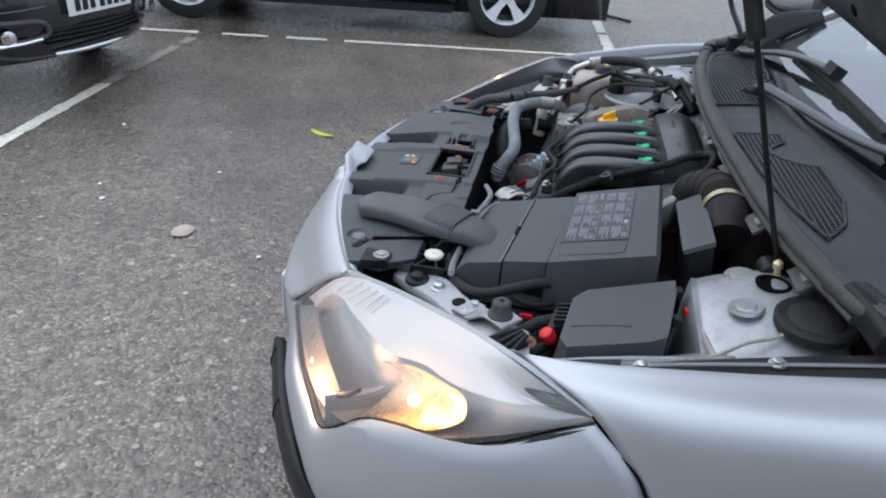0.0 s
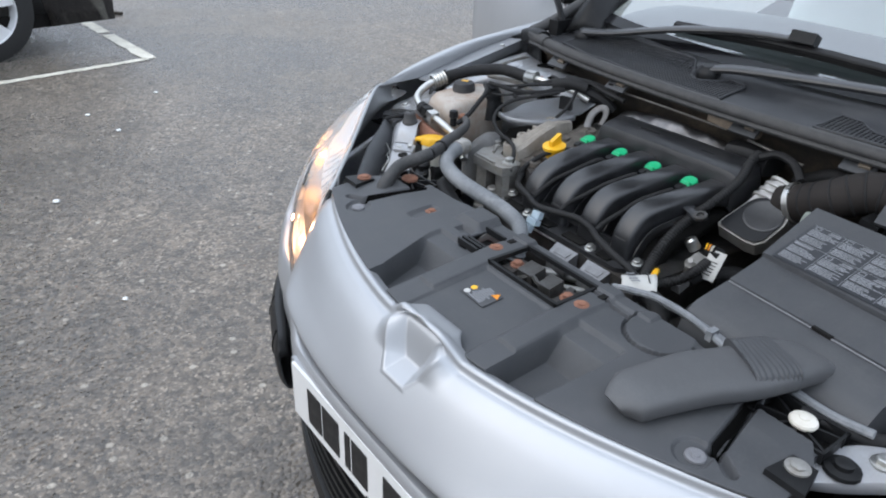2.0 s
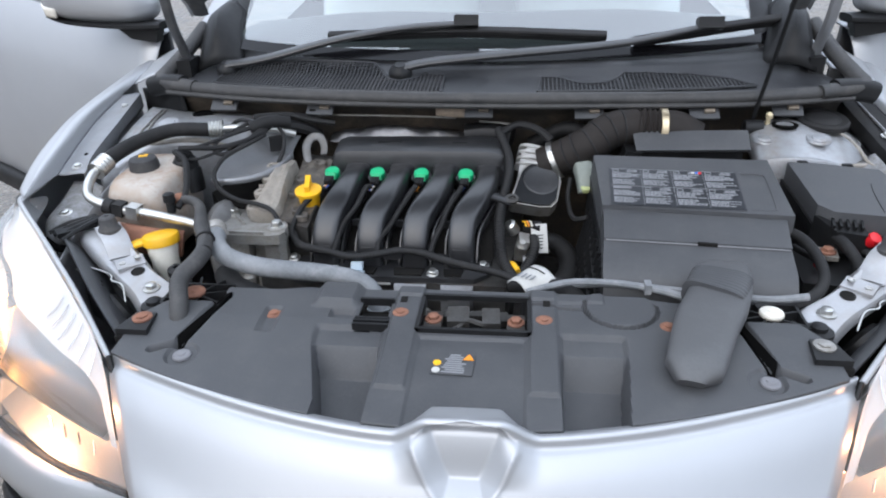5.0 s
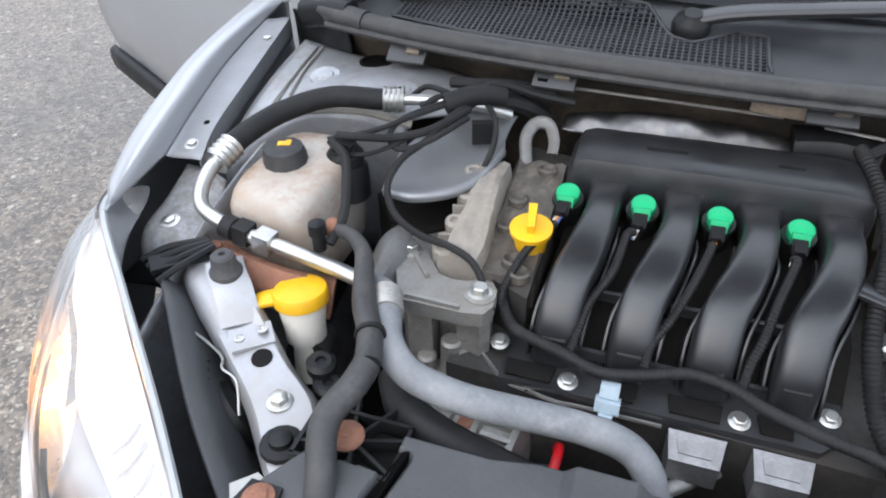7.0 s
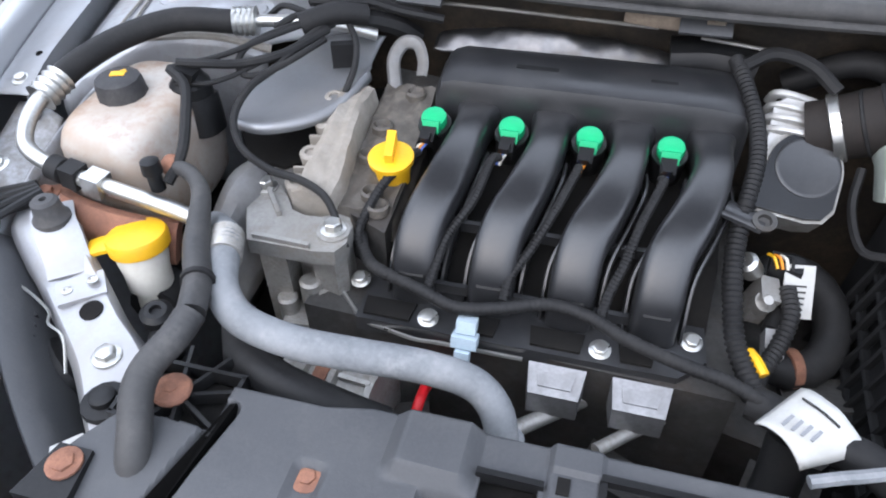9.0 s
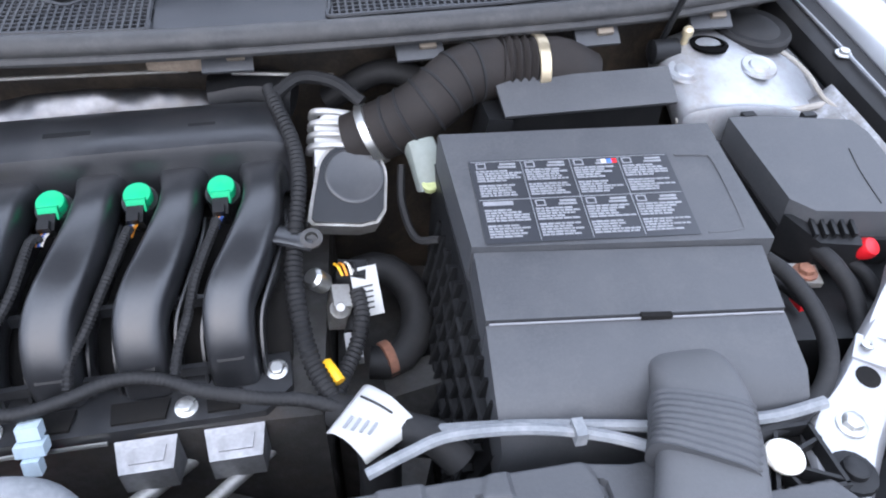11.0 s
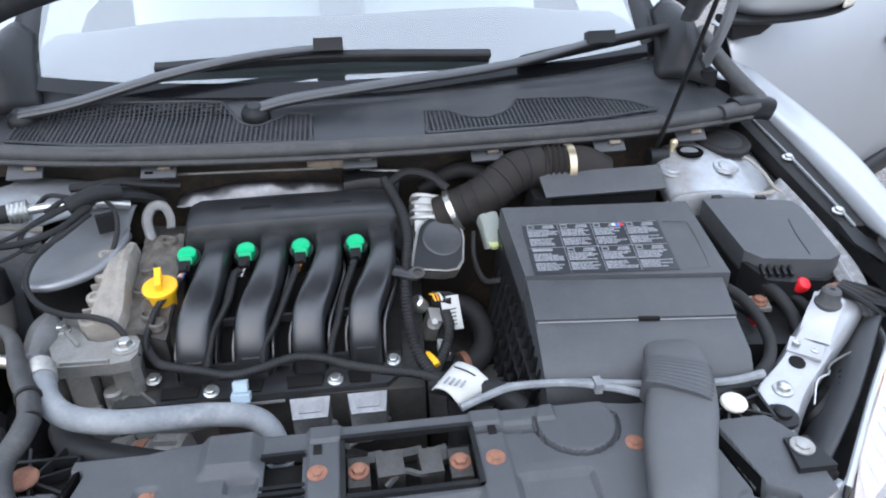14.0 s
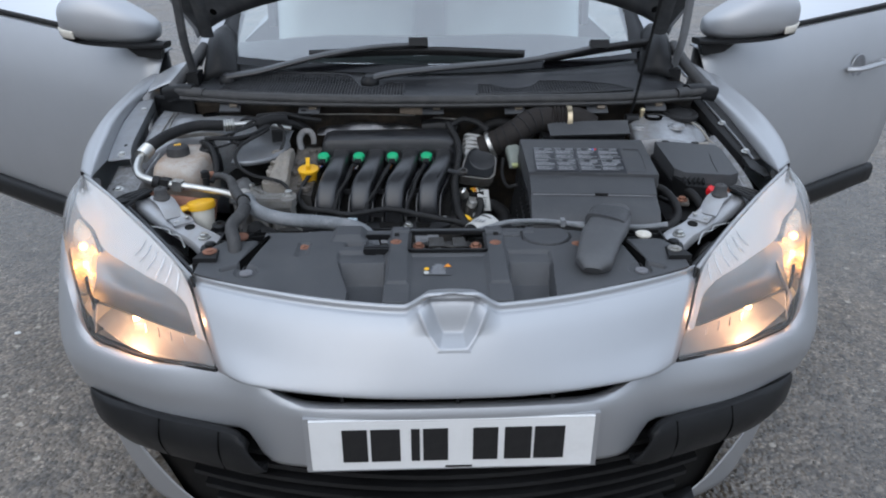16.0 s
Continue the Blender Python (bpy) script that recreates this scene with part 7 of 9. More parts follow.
tube(bm, [(0.112, 0.938, 0.846), DUCT[0]], 0.034, 18, 4)
tube(bm, DUCT[:5], 0.0365, 24, 60)
tube(bm, [DUCT[4], DUCT[5]], 0.036, 24, wave=0.006, pitch=0.010)
tube(bm, [(0.345, 0.952, 0.920), (0.375, 0.952, 0.918), (0.41, 0.95, 0.90)], 0.037, 20, 6)
duct = part("intake_duct", bm, duct_rubber, thr, "brownish black rubber intake duct with bellows")
for k in range(6):
    P_ = crv(DUCT[:5], 60)
    i_ = 9 + 8 * k
    bm = BM()
    lathe(bm, P_[i_], P_[i_ + 1] - P_[i_ - 1], [(-0.0022, 0.0362), (-0.0014, 0.0380), (0.0014, 0.0380), (0.0022, 0.0362)], 30, cap=False)
    part("duct_rib", bm, rubber, duct, "thin dark moulded ring")
bm = BM()
lathe(bm, (0.348, 0.951, 0.920), Vector((1, -0.03, -0.02)), [(-0.007, 0.039), (-0.006, 0.0405), (0.006, 0.0405), (0.007, 0.039)], 28, cap=False)
part("hose_clamp", bm, mat("brassy_clamp", (0.60, 0.50, 0.34), rough=0.35, metal=0.9, big=20, dust=0.3), thr, "brassy hose clamp")
bm = BM()
tube(bm, [(0.03, 0.965, 0.905), (0.06, 0.975, 0.918), (0.10, 0.968, 0.912), (0.13, 0.945, 0.895)], 0.008, 8)
part("breather_hose", bm, rubber, thr, "thin black breather hose")
# heat foil and box behind the manifold
bm = BM()
rows = []
for j in range(17):
    row = []
    for i in range(61):
        u, v = i / 60, j / 16
        fold = abs(noise.noise(Vector((u * 4.5, v * 1.5, 5)))) * 0.014 + abs(noise.noise(Vector((u * 13, v * 3, 9)))) * 0.003
        row.append((-0.345 + 0.305 * u, 0.985 + 0.052 * v, 0.868 + (0.008 + 0.023 * math.sin(math.pi * u) ** 0.6) * math.sin(math.pi * (v + 0.04)) + 0.006 - fold))
    rows.append(row)
grid(bm, rows)
part("heat_shield", bm, foil, block, "crumpled silver heat shield", thick=0.002, smooth=24)
bm = BM()
sweep(bm, [(-0.05, 1.005, 0.885), (0.0, 1.005, 0.890), (0.05, 0.995, 0.885)], 0.06, 0.045, 14, 12, side=(0, 1, 0))
part("rear_box", bm, black_plastic, block, "black rounded box")
for a in ([(0.09, 1.02, 0.86), (0.16, 1.01, 0.90), (0.22, 0.995, 0.89)], [(0.12, 0.99, 0.83), (0.19, 0.985, 0.87), (0.20, 0.95, 0.84)]):
    bm = BM()
    tube(bm, a, 0.016, 10)
    part("coolant_hose", bm, rubber, block, "black rubber hose")

# cam cover end, lifting eye, engine mount
bm = BM()
prism(bm, [(-0.405, 0.74), (-0.322, 0.70), (-0.318, 0.96), (-0.392, 0.975)], 0.70, lambda x, y: 0.802 + 0.045 * clampz(y, 0.74, 0.93), 0.008)
cam_ = part("cam_cover", bm, steel_dark, car, "oily dark cam cover end")
oily_grime = mat("oily_grime", (0.105, 0.095, 0.082), (0.055, 0.048, 0.042), rough=0.45, rough2=0.7, metal=0.1, big=34, fine=160, bump=0.4, bump_scale=160, dust=0.7, dust_c=(0.23, 0.20, 0.165), dust_scale=40)
grime = mat("dirty_grey_plastic", (0.31, 0.285, 0.25), (0.20, 0.18, 0.155), rough=0.8, big=26, dust=0.6, dust_c=(0.33, 0.28, 0.22), bump=0.2)
bm = BM()
TL = [(-0.431, 0.880, 0.866), (-0.428, 0.845, 0.868), (-0.424, 0.80, 0.858), (-0.428, 0.755, 0.842), (-0.433, 0.718, 0.826)]
TR = [(-0.392, 0.888, 0.866), (-0.393, 0.850, 0.868), (-0.390, 0.80, 0.858), (-0.386, 0.755, 0.842), (-0.388, 0.722, 0.826)]
L_, R_ = crv(TL, 30), crv(TR, 30)
rows = []
for i, (a, b) in enumerate(zip(L_, R_)):
    w_ = 0.003 * noise.noise(a * 60)
    rows.append([a + Vector((-0.006, 0, -0.13)), a + Vector((-0.003, 0, -0.012)), a + Vector((w_, 0, -0.002)), a.lerp(b, 0.25) + Vector((0, 0, 0.002)), a.lerp(b, 0.55) + Vector((0, 0, -0.003 + w_)), a.lerp(b, 0.8) + Vector((0, 0, 0.001)), b + Vector((w_, 0, -0.003)), b + Vector((0.003, 0, -0.02)), b + Vector((0.004, 0, -0.13))])
V = grid(bm, rows)
bm.faces.new(V[0])
bm.faces.new(V[-1])
tc_ = part("timing_cover", bm, grime, cam_, "dusty beige timing cover", smooth=40)
for k_, y in ((4, 0.91), (12, 0.85), (20, 0.785), (27, 0.745)):
    c_ = L_[k_]
    bm = BM()
    lathe(bm, c_ + Vector((-0.004, 0, -0.012)), (0, -0.2, 1), [(-0.03, 0.013), (0.008, 0.012), (0.010, 0.010), (0.010, 0.006), (0.006, 0.005)], 14)
    part("cover_boss", bm, grime, tc_, "moulded bolt boss")
for k in range(6):
    c_ = L_[3 + 4 * k]
    bm = BM()
    box(bm, c_ + Vector((-0.010, 0, -0.035)), (0.016, 0.004, 0.05), 0.001, (0, 0, 10))
    part("cover_rib", bm, grime, tc_)
# dirty sludge-coloured cover round the filler
bm = BM()
rows = []
for j in range(22):
    v = j / 21
    row = []
    for i in range(15):
        u = i / 14
        x, y = -0.392 + 0.074 * u, 0.715 + 0.215 * v
        z = 0.809 + 0.048 * clampz(y, 0.74, 0.93) + 0.006 * noise.noise(Vector((x * 70, y * 45, 1))) + 0.003 * noise.noise(Vector((x * 190, y * 150, 4)))
        row.append((x, y, z - 0.03 * (u in (0.0, 1.0) or v in (0.0, 1.0))))
    rows.append(row)
grid(bm, rows)
part("filler_deck", bm, oily_grime, cam_, "oily brown grey cover round the oil filler")
for x, y in ((-0.352, 0.748), (-0.338, 0.728), (-0.37, 0.845), (-0.345, 0.905), (-0.372, 0.80)):
    bm = BM()
    lathe(bm, (x, y, 0.806 + 0.045 * clampz(y, 0.74, 0.93)), (0, 0, 1), [(0, 0.013), (0.010, 0.013), (0.012, 0.010), (0.004, 0.006)], 16)
    part("bolt_well", bm, oily_grime, cam_)
bm = BM()
tube(bm, [(-0.374, 0.916, 0.836), (-0.381, 0.930, 0.858), (-0.385, 0.945, 0.876), (-0.376, 0.960, 0.890), (-0.358, 0.960, 0.890), (-0.347, 0.945, 0.876), (-0.346, 0.932, 0.862)], 0.0088, 8, 30, flat=0.55)
prism(bm, [(-0.386, 0.905), (-0.355, 0.905), (-0.358, 0.932), (-0.382, 0.932)], 0.838, 0.846, 0.002)
part("lifting_eye", bm, mat("dull_steel", (0.20, 0.20, 0.20), (0.15, 0.145, 0.14), rough=0.55, rough2=0.7, metal=0.4, big=30, dust=0.4), cam_, "grey metal lifting eye")
# oil filler cap
bm = BM()
c = Vector((-0.338, 0.781, 0.838))
lathe(bm, c, (0, -0.15, 1), [(-0.03, 0.018), (0.0, 0.022), (0.001, 0.0255), (0.007, 0.026), (0.0085, 0.022), (0.009, 0.006)], 26)
oil = part("oil_filler_cap", bm, yellow, cam_, "bright yellow oil filler cap")
bm = BM()
prism(bm, [(-0.0045, -0.014), (0.0045, -0.014), (0.005, 0.018), (-0.005, 0.018)], 0.0, lambda x, y: 0.014 + 0.5 * max(0, y), 0.002, Matrix.Translation(c + Vector((0, 0.0, 0.006))) @ Euler((radians(8), 0, radians(8))).to_matrix().to_4x4())
part("grip", bm, yellow, oil)
# engine mount castings
bm = BM()
arm = [(-0.457, 0.649), (-0.473, 0.68), (-0.488, 0.712), (-0.492, 0.742), (-0.470, 0.750), (-0.446, 0.728), (-0.430, 0.706), (-0.412, 0.700), (-0.394, 0.702), (-0.378, 0.711), (-0.364, 0.708), (-0.356, 0.696), (-0.353, 0.668), (-0.360, 0.652), (-0.383, 0.648)]
prism(bm, arm, 0.790, 0.809, 0.004)
mount = part("engine_mount", bm, alu, car, "dusty cast aluminium engine mount arm")
for poly, z0, z1 in (([(-0.452, 0.657), (-0.424, 0.662), (-0.426, 0.70), (-0.450, 0.735), (-0.484, 0.738), (-0.478, 0.70)], 0.66, 0.792), ([(-0.396, 0.668), (-0.366, 0.660), (-0.357, 0.672), (-0.362, 0.704), (-0.40, 0.702)], 0.675, 0.792), ([(-0.424, 0.69), (-0.396, 0.69), (-0.396, 0.71), (-0.424, 0.71)], 0.66, 0.785)):
    bm = BM()
    prism(bm, poly, z0, z1, 0.005)
    part("mount_block", bm, alu, mount, "cast block")
for x, y, r0, z0, z1 in ((-0.404, 0.668, 0.013, 0.65, 0.748), (-0.384, 0.662, 0.011, 0.65, 0.735), (-0.432, 0.660, 0.012, 0.66, 0.722)):
    bm = BM()
    lathe(bm, (x, y, z0), (0.03, -0.03, 1), [(0, r0), (z1 - z0 - 0.003, r0), (z1 - z0, r0 * 0.75)], 14)
    part("mount_column", bm, alu, mount, "cast column")
bm = BM()
box(bm, (-0.408, 0.660, 0.668), (0.055, 0.035, 0.06), 0.005, (4, 3, 8))
part("mount_foot", bm, alu, mount, "cast foot")
bm = BM()
lathe(bm, (-0.372, 0.682, 0.800), (0, 0, 1), [(0, 0.019), (0.011, 0.018), (0.012, 0.012)], 20)
part("bolt_boss", bm, alu, mount, "round bolt boss")
# belt side casting below the mount
bm = BM()
prism(bm, [(-0.392, 0.640), (-0.353, 0.655), (-0.30, 0.662), (-0.265, 0.655), (-0.258, 0.634), (-0.30, 0.622), (-0.365, 0.616)], 0.58, lambda x, y: 0.692 - 0.05 * max(0, x + 0.33), 0.006)
part("front_casting", bm, mat("dull_casting", (0.085, 0.088, 0.085), (0.055, 0.055, 0.052), rough=0.6, rough2=0.75, metal=0.2, big=22, bump=0.2, dust=0.5, dust_c=(0.14, 0.12, 0.095)), block, "dull grey front casting")
for p in ((-0.372, 0.682, 0.811), (-0.476, 0.736, 0.809)):
    hexbolt(p, (0, 0, 1), 0.0095, bright, mount, "mount_bolt", 1.45, 1.2)
for x, y, l, q in ((-0.455, 0.712, 0.05, -52), (-0.42, 0.6535, 0.065, -2)):
    bm = BM()
    box(bm, (x, y, 0.811), (l, 0.005, 0.007), 0.002, (0, 0, q))
    part("mount_rib", bm, alu, mount)
# dark gap and bracket beside the mount
bm = BM()
C = [[(-0.515, 0.665, 0.80), (-0.51, 0.72, 0.83), (-0.50, 0.76, 0.83)], [(-0.495, 0.65, 0.795), (-0.485, 0.70, 0.825), (-0.475, 0.745, 0.82)], [(-0.48, 0.64, 0.70), (-0.47, 0.69, 0.72), (-0.465, 0.73, 0.72)]]
sheet(bm, C, 10, 8)
part("side_bracket", bm, mat("grey_bracket", (0.20, 0.20, 0.20), (0.15, 0.145, 0.14), rough=0.6, metal=0.3, big=20, dust=0.5), mount, "dull grey bracket", thick=0.008)
bm = BM()
prism(bm, [(-0.49, 0.76), (-0.43, 0.74), (-0.42, 0.81), (-0.50, 0.82)], 0.76, 0.795, 0.006)
part("mount_base", bm, alu, mount, "cast mount base")

# alternator and low pipes
bm = BM()
lathe(bm, (-0.355, 0.592, 0.645), (1, -0.1, 0.05), [(-0.055, 0.03), (-0.05, 0.055), (-0.02, 0.06), (-0.018, 0.052), (0.012, 0.052), (0.014, 0.058), (0.017, 0.050), (0.048, 0.049), (0.051, 0.056), (0.058, 0.054), (0.062, 0.035)], 26)
alt = part("alternator", bm, alu, car, "dirty cast alternator")
for k in range(14):
    bm = BM()
    a = radians(-20 + 20 * k)
    box(bm, (-0.3225, 0.5888 - 0.0525 * math.cos(a), 0.6466 + 0.0525 * math.sin(a)), (0.036, 0.005, 0.009), 0.0015, (90 - math.degrees(a), 0, -5))
    part("vent_rib", bm, alu, alt, "cast cooling rib")
bm = BM()
lathe(bm, (-0.357, 0.592, 0.645), (1, -0.1, 0.05), [(-0.010, 0.0535), (0.006, 0.0535)], 26)
part("copper_band", bm, rust, alt, "rusty winding band")
for a, r, m_, nm in (([(-0.33, 0.56, 0.60), (-0.24, 0.57, 0.62), (-0.23, 0.57, 0.66)], 0.007, red, "red_cable"), ([(-0.158, 0.562, 0.690), (-0.12, 0.60, 0.682), (-0.075, 0.645, 0.672)], 0.0085, alu, "dipstick_tube"), ([(-0.070, 0.565, 0.69), (-0.035, 0.60, 0.684), (0.01, 0.645, 0.672)], 0.007, alu, "thin_pipe"), ([(-0.10, 0.52, 0.62), (0.02, 0.53, 0.63), (0.10, 0.545, 0.60)], 0.02, rubber, "lower_hose"), ([(0.10, 0.60, 0.73), (0.10, 0.58, 0.66), (0.09, 0.56, 0.55)], 0.022, rubber, "down_hose"), ([(-0.40, 0.56, 0.66), (-0.34, 0.53, 0.65), (-0.27, 0.52, 0.62)], 0.024, rubber, "lower_hose"), ([(-0.262, 0.64, 0.63), (-0.256, 0.615, 0.665), (-0.2565, 0.58, 0.668), (-0.264, 0.55, 0.61)], 0.006, red, "red_cable")):
    bm = BM()
    tube(bm, a, r, 10)
    part(nm, bm, m_, block)
for x, y, z in ((-0.28, 0.585, 0.60), (-0.2, 0.56, 0.58), (0.0, 0.56, 0.56), (0.12, 0.60, 0.60), (0.16, 0.70, 0.64), (-0.05, 0.58, 0.60)):
    bm = BM()
    box(bm, (x, y, z), (0.07, 0.05, 0.06), 0.01, (10 * math.sin(x * 30), 14 * math.cos(x * 17), 20 * math.sin(x * 40)))
    part("bracket", bm, steel_dark, block)
# sensor cluster right of the manifold
bm = BM()
box(bm, (0.076, 0.752, 0.748), (0.020, 0.030, 0.046), 0.005, (10, 12, 5))
lathe(bm, (0.076, 0.742, 0.752), (0.1, -0.5, 0.8), [(-0.03, 0.011), (0.012, 0.011), (0.014, 0.008), (0.020, 0.005)], 14)
sens = part("solenoid_valve", bm, alu, car, "small metal solenoid with barcode tag")
bm = BM()
lathe(bm, (0.062, 0.765, 0.775), (-0.5, -0.3, 0.8), [(0, 0.012), (0.02, 0.012), (0.024, 0.008)], 14)
part("solenoid_cap", bm, bright, sens)
bm = BM()
box(bm, (0.095, 0.775, 0.778), (0.032, 0.022, 0.018), 0.003, (10, 0, -10))
part("plug", bm, black_plastic, sens)
for k in range(4):
    bm = BM()
    tube(bm, [(0.076 + 0.006 * k, 0.782, 0.787), (0.080 + 0.006 * k, 0.772, 0.792), (0.084 + 0.005 * k, 0.762, 0.786)], 0.0018, 5)
    part("wire", bm, (yellow, orange_ink, white_plastic, rubber)[k], sens)
bm = BM()
box(bm, (0.109, 0.754, 0.766), (0.030, 0.0025, 0.056), 0.0008, (-38, 0, 8))
tg = part("barcode_tag", bm, paper, sens, "white barcode tag")
for k in range(5):
    bm = BM()
    box(bm, (0.1085, 0.7412 + 0.0038 * k, 0.7520 + 0.0049 * k), (0.015, 0.0012, 0.0020), 0, (-38, 0, 8))
    part("printed_bar", bm, ink_black, tg)
bm = BM()
a0 = [(0.122 + 0.048 * math.cos(a), 0.785 + 0.062 * math.sin(a), 0.695 + 0.020 * math.sin(a)) for a in (radians(-110 + 26 * k) for k in range(11))]
tube(bm, a0, 0.020, 12)
part("looped_hose", bm, rubber, block, "looped black rubber hose")
bm = BM()
lathe(bm, (0.126, 0.727, 0.677), (0.9, 0.3, 0.0), [(-0.006, 0.0205), (-0.005, 0.0225), (0.005, 0.0225), (0.006, 0.0205)], 20)
part("hose_clamp", bm, rust, block, "rusty hose clamp")
bm = BM()
sweep(bm, [(0.020, 0.782, 0.838), (0.040, 0.775, 0.836), (0.058, 0.768, 0.834)], 0.028, 0.010, 10, 12, side=(0, 1, 0))
eye_ = part("manifold_lug", bm, gloss_plastic, car, "black fixing lug with a hole")
bm = BM()
lathe(bm, (0.056, 0.767, 0.838), (0, -0.4, 1), [(0, 0.011), (0.005, 0.012), (0.0055, 0.007), (0.001, 0.006)], 18)
part("lug_ring", bm, steel_dark, eye_)
bm = BM()
box(bm, (0.088, 0.70, 0.735), (0.018, 0.03, 0.02), 0.006, (20, 0, 0))
part("small_cap", bm, mat("grey_small", (0.25, 0.25, 0.25), rough=0.5), sens)
bm = BM()
tube(bm, [(0.17, 0.90, 0.83), (0.165, 0.865, 0.80), (0.175, 0.82, 0.78), (0.20, 0.80, 0.79)], 0.005, 6)
part("fuel_pipe", bm, rubber, block)
bm = BM()
sweep(bm, [(0.192, 0.905, 0.856), (0.196, 0.888, 0.846), (0.203, 0.87, 0.815)], 0.038, 0.038, 8, 12)
part("pale_valve", bm, mat("pale_valve", (0.24, 0.27, 0.24), (0.18, 0.20, 0.18), rough=0.5, big=20, dust=0.3), block, "pale grey green plastic valve")

bm = BM()
lathe(bm, (0.199, 0.862, 0.822), (0, -0.4, 1), [(0, 0.010), (0.008, 0.0105), (0.010, 0.008)], 14)
part("valve_cap", bm, mat("pale_yellow_cap", (0.50, 0.55, 0.25), rough=0.45, big=30), block, "pale yellow green cap")


# ---- air filter box ----
def loft(bm, secs, bev=0.004):
    """A solid through sections of one number of points each."""
    before = set(bm.edges)
    V = grid(bm, secs)
    for a, b in zip(V, V[1:]):
        bm.faces.new((a[-1], a[0], b[0], b[-1]))
    bm.faces.new(list(reversed(V[0])))
    bm.faces.new(V[-1])
    rim(bm, [e for e in bm.edges if e not in before], bev)


def lid_sec(l, r, depth):
    (lx, ly, lz), (rx, ry, rz) = l, r
    return [(lx - 0.004, ly, lz - depth), (lx, ly, lz), (rx, ry, rz), (rx + 0.004, ry, rz - depth)]


bm = BM()
loft(bm, [lid_sec((0.208, 0.866, 0.888), (0.516, 0.833, 0.894), 0.10), lid_sec((0.208, 0.858, 0.896), (0.516, 0.825, 0.902), 0.10), lid_sec((0.214, 0.705, 0.859), (0.520, 0.662, 0.865), 0.09)], 0.005)
air = part("air_filter_box", bm, grey_plastic, car, "black plastic air filter housing with printed label")
bm = BM()
loft(bm, [lid_sec((0.216, 0.704, 0.852), (0.508, 0.661, 0.858), 0.09), lid_sec((0.212, 0.628, 0.834), (0.497, 0.590, 0.842), 0.08)], 0.004)
part("lid_step", bm, grey_plastic, air)
bm = BM()
loft(bm, [lid_sec((0.211, 0.624, 0.831), (0.496, 0.5865, 0.839), 0.08), lid_sec((0.205, 0.560, 0.815), (0.490, 0.530, 0.825), 0.07), lid_sec((0.204, 0.535, 0.800), (0.488, 0.512, 0.808), 0.06), lid_sec((0.206, 0.523, 0.770), (0.486, 0.503, 0.775), 0.05)], 0.006)
part("front_lid", bm, grey_plastic, air, "rounded front lid")
bm = BM()
tube(bm, [(0.214, 0.6235, 0.8325), (0.35, 0.605, 0.8365), (0.494, 0.5860, 0.8400)], 0.0012, 5)
part("lid_gap_edge", bm, mat("pale_edge", (0.24, 0.24, 0.25), rough=0.5), air, "pale lid edge")
bm = BM()
box(bm, (0.372, 0.6035, 0.838), (0.030, 0.006, 0.005), 0.001, (0, 0, -7.5))
part("lid_notch", bm, dark, air)
bm = BM()
loft(bm, [[(0.195, 0.88, 0.60), (0.205, 0.87, 0.85), (0.512, 0.84, 0.85), (0.50, 0.85, 0.60)], [(0.165, 0.70, 0.60), (0.210, 0.70, 0.81), (0.512, 0.66, 0.81), (0.50, 0.66, 0.60)], [(0.165, 0.56, 0.60), (0.205, 0.53, 0.77), (0.486, 0.512, 0.77), (0.48, 0.53, 0.60)]], 0.006)
low = part("lower_housing", bm, black_plastic, air, "black ribbed lower housing")
for k in range(11):
    y = 0.56 + 0.026 * k
    bm = BM()
    sweep(bm, [(0.207, y, 0.80), (0.190, y, 0.72), (0.166, y, 0.62)], 0.005, 0.012, 8, 6, side=(0, 1, 0))
    part("housing_rib", bm, black_plastic, low)
for k in range(5):
    z = 0.64 + 0.034 * k
    bm = BM()
    x = 0.170 + 0.038 * (z - 0.62) / 0.18
    sweep(bm, [(x - 0.004, 0.55, z - 0.004), (x, 0.70, z), (x + 0.008, 0.83, z + 0.01)], 0.005, 0.012, 8, 6, side=(0, 0, 1))
    part("housing_rib", bm, black_plastic, low)
# label plane on the lid
O, AX, AY = Vector((0.2345, 0.8105, 0.8858)), Vector((0.449 - 0.2345, 0.786 - 0.8105, 0.0046)), Vector((-0.0035, -0.106, -0.0256))
ln = AX.cross(-AY).normalized()
AY = AY * 0.985


def on_label(u, v, h=0.0):
    return O + AX * u + AY * v + ln * (0.0012 + h)


def label_quad(bm, u0, v0, u1, v1, h, t=0.0006):
    before = len(bm.verts)
    P = [on_label(u, v, hh) for hh in (h, h + t) for u, v in ((u0, v1), (u1, v1), (u1, v0), (u0, v0))]
    vs = [bm.verts.new(p) for p in P]
    for f in ((3, 2, 1, 0), (4, 5, 6, 7), (0, 1, 5, 4), (1, 2, 6, 5), (2, 3, 7, 6), (3, 0, 4, 7)):
        bm.faces.new([vs[i] for i in f])


bm = BM()
label_quad(bm, -0.01, -0.02, 1.01, 1.02, 0)
lab = part("printed_label", bm, mat("label_black", (0.026, 0.028, 0.033), rough=0.35, big=20, fine=400), air, "black sticker with grey printed text blocks", smooth=0)
rng = random.Random(4)
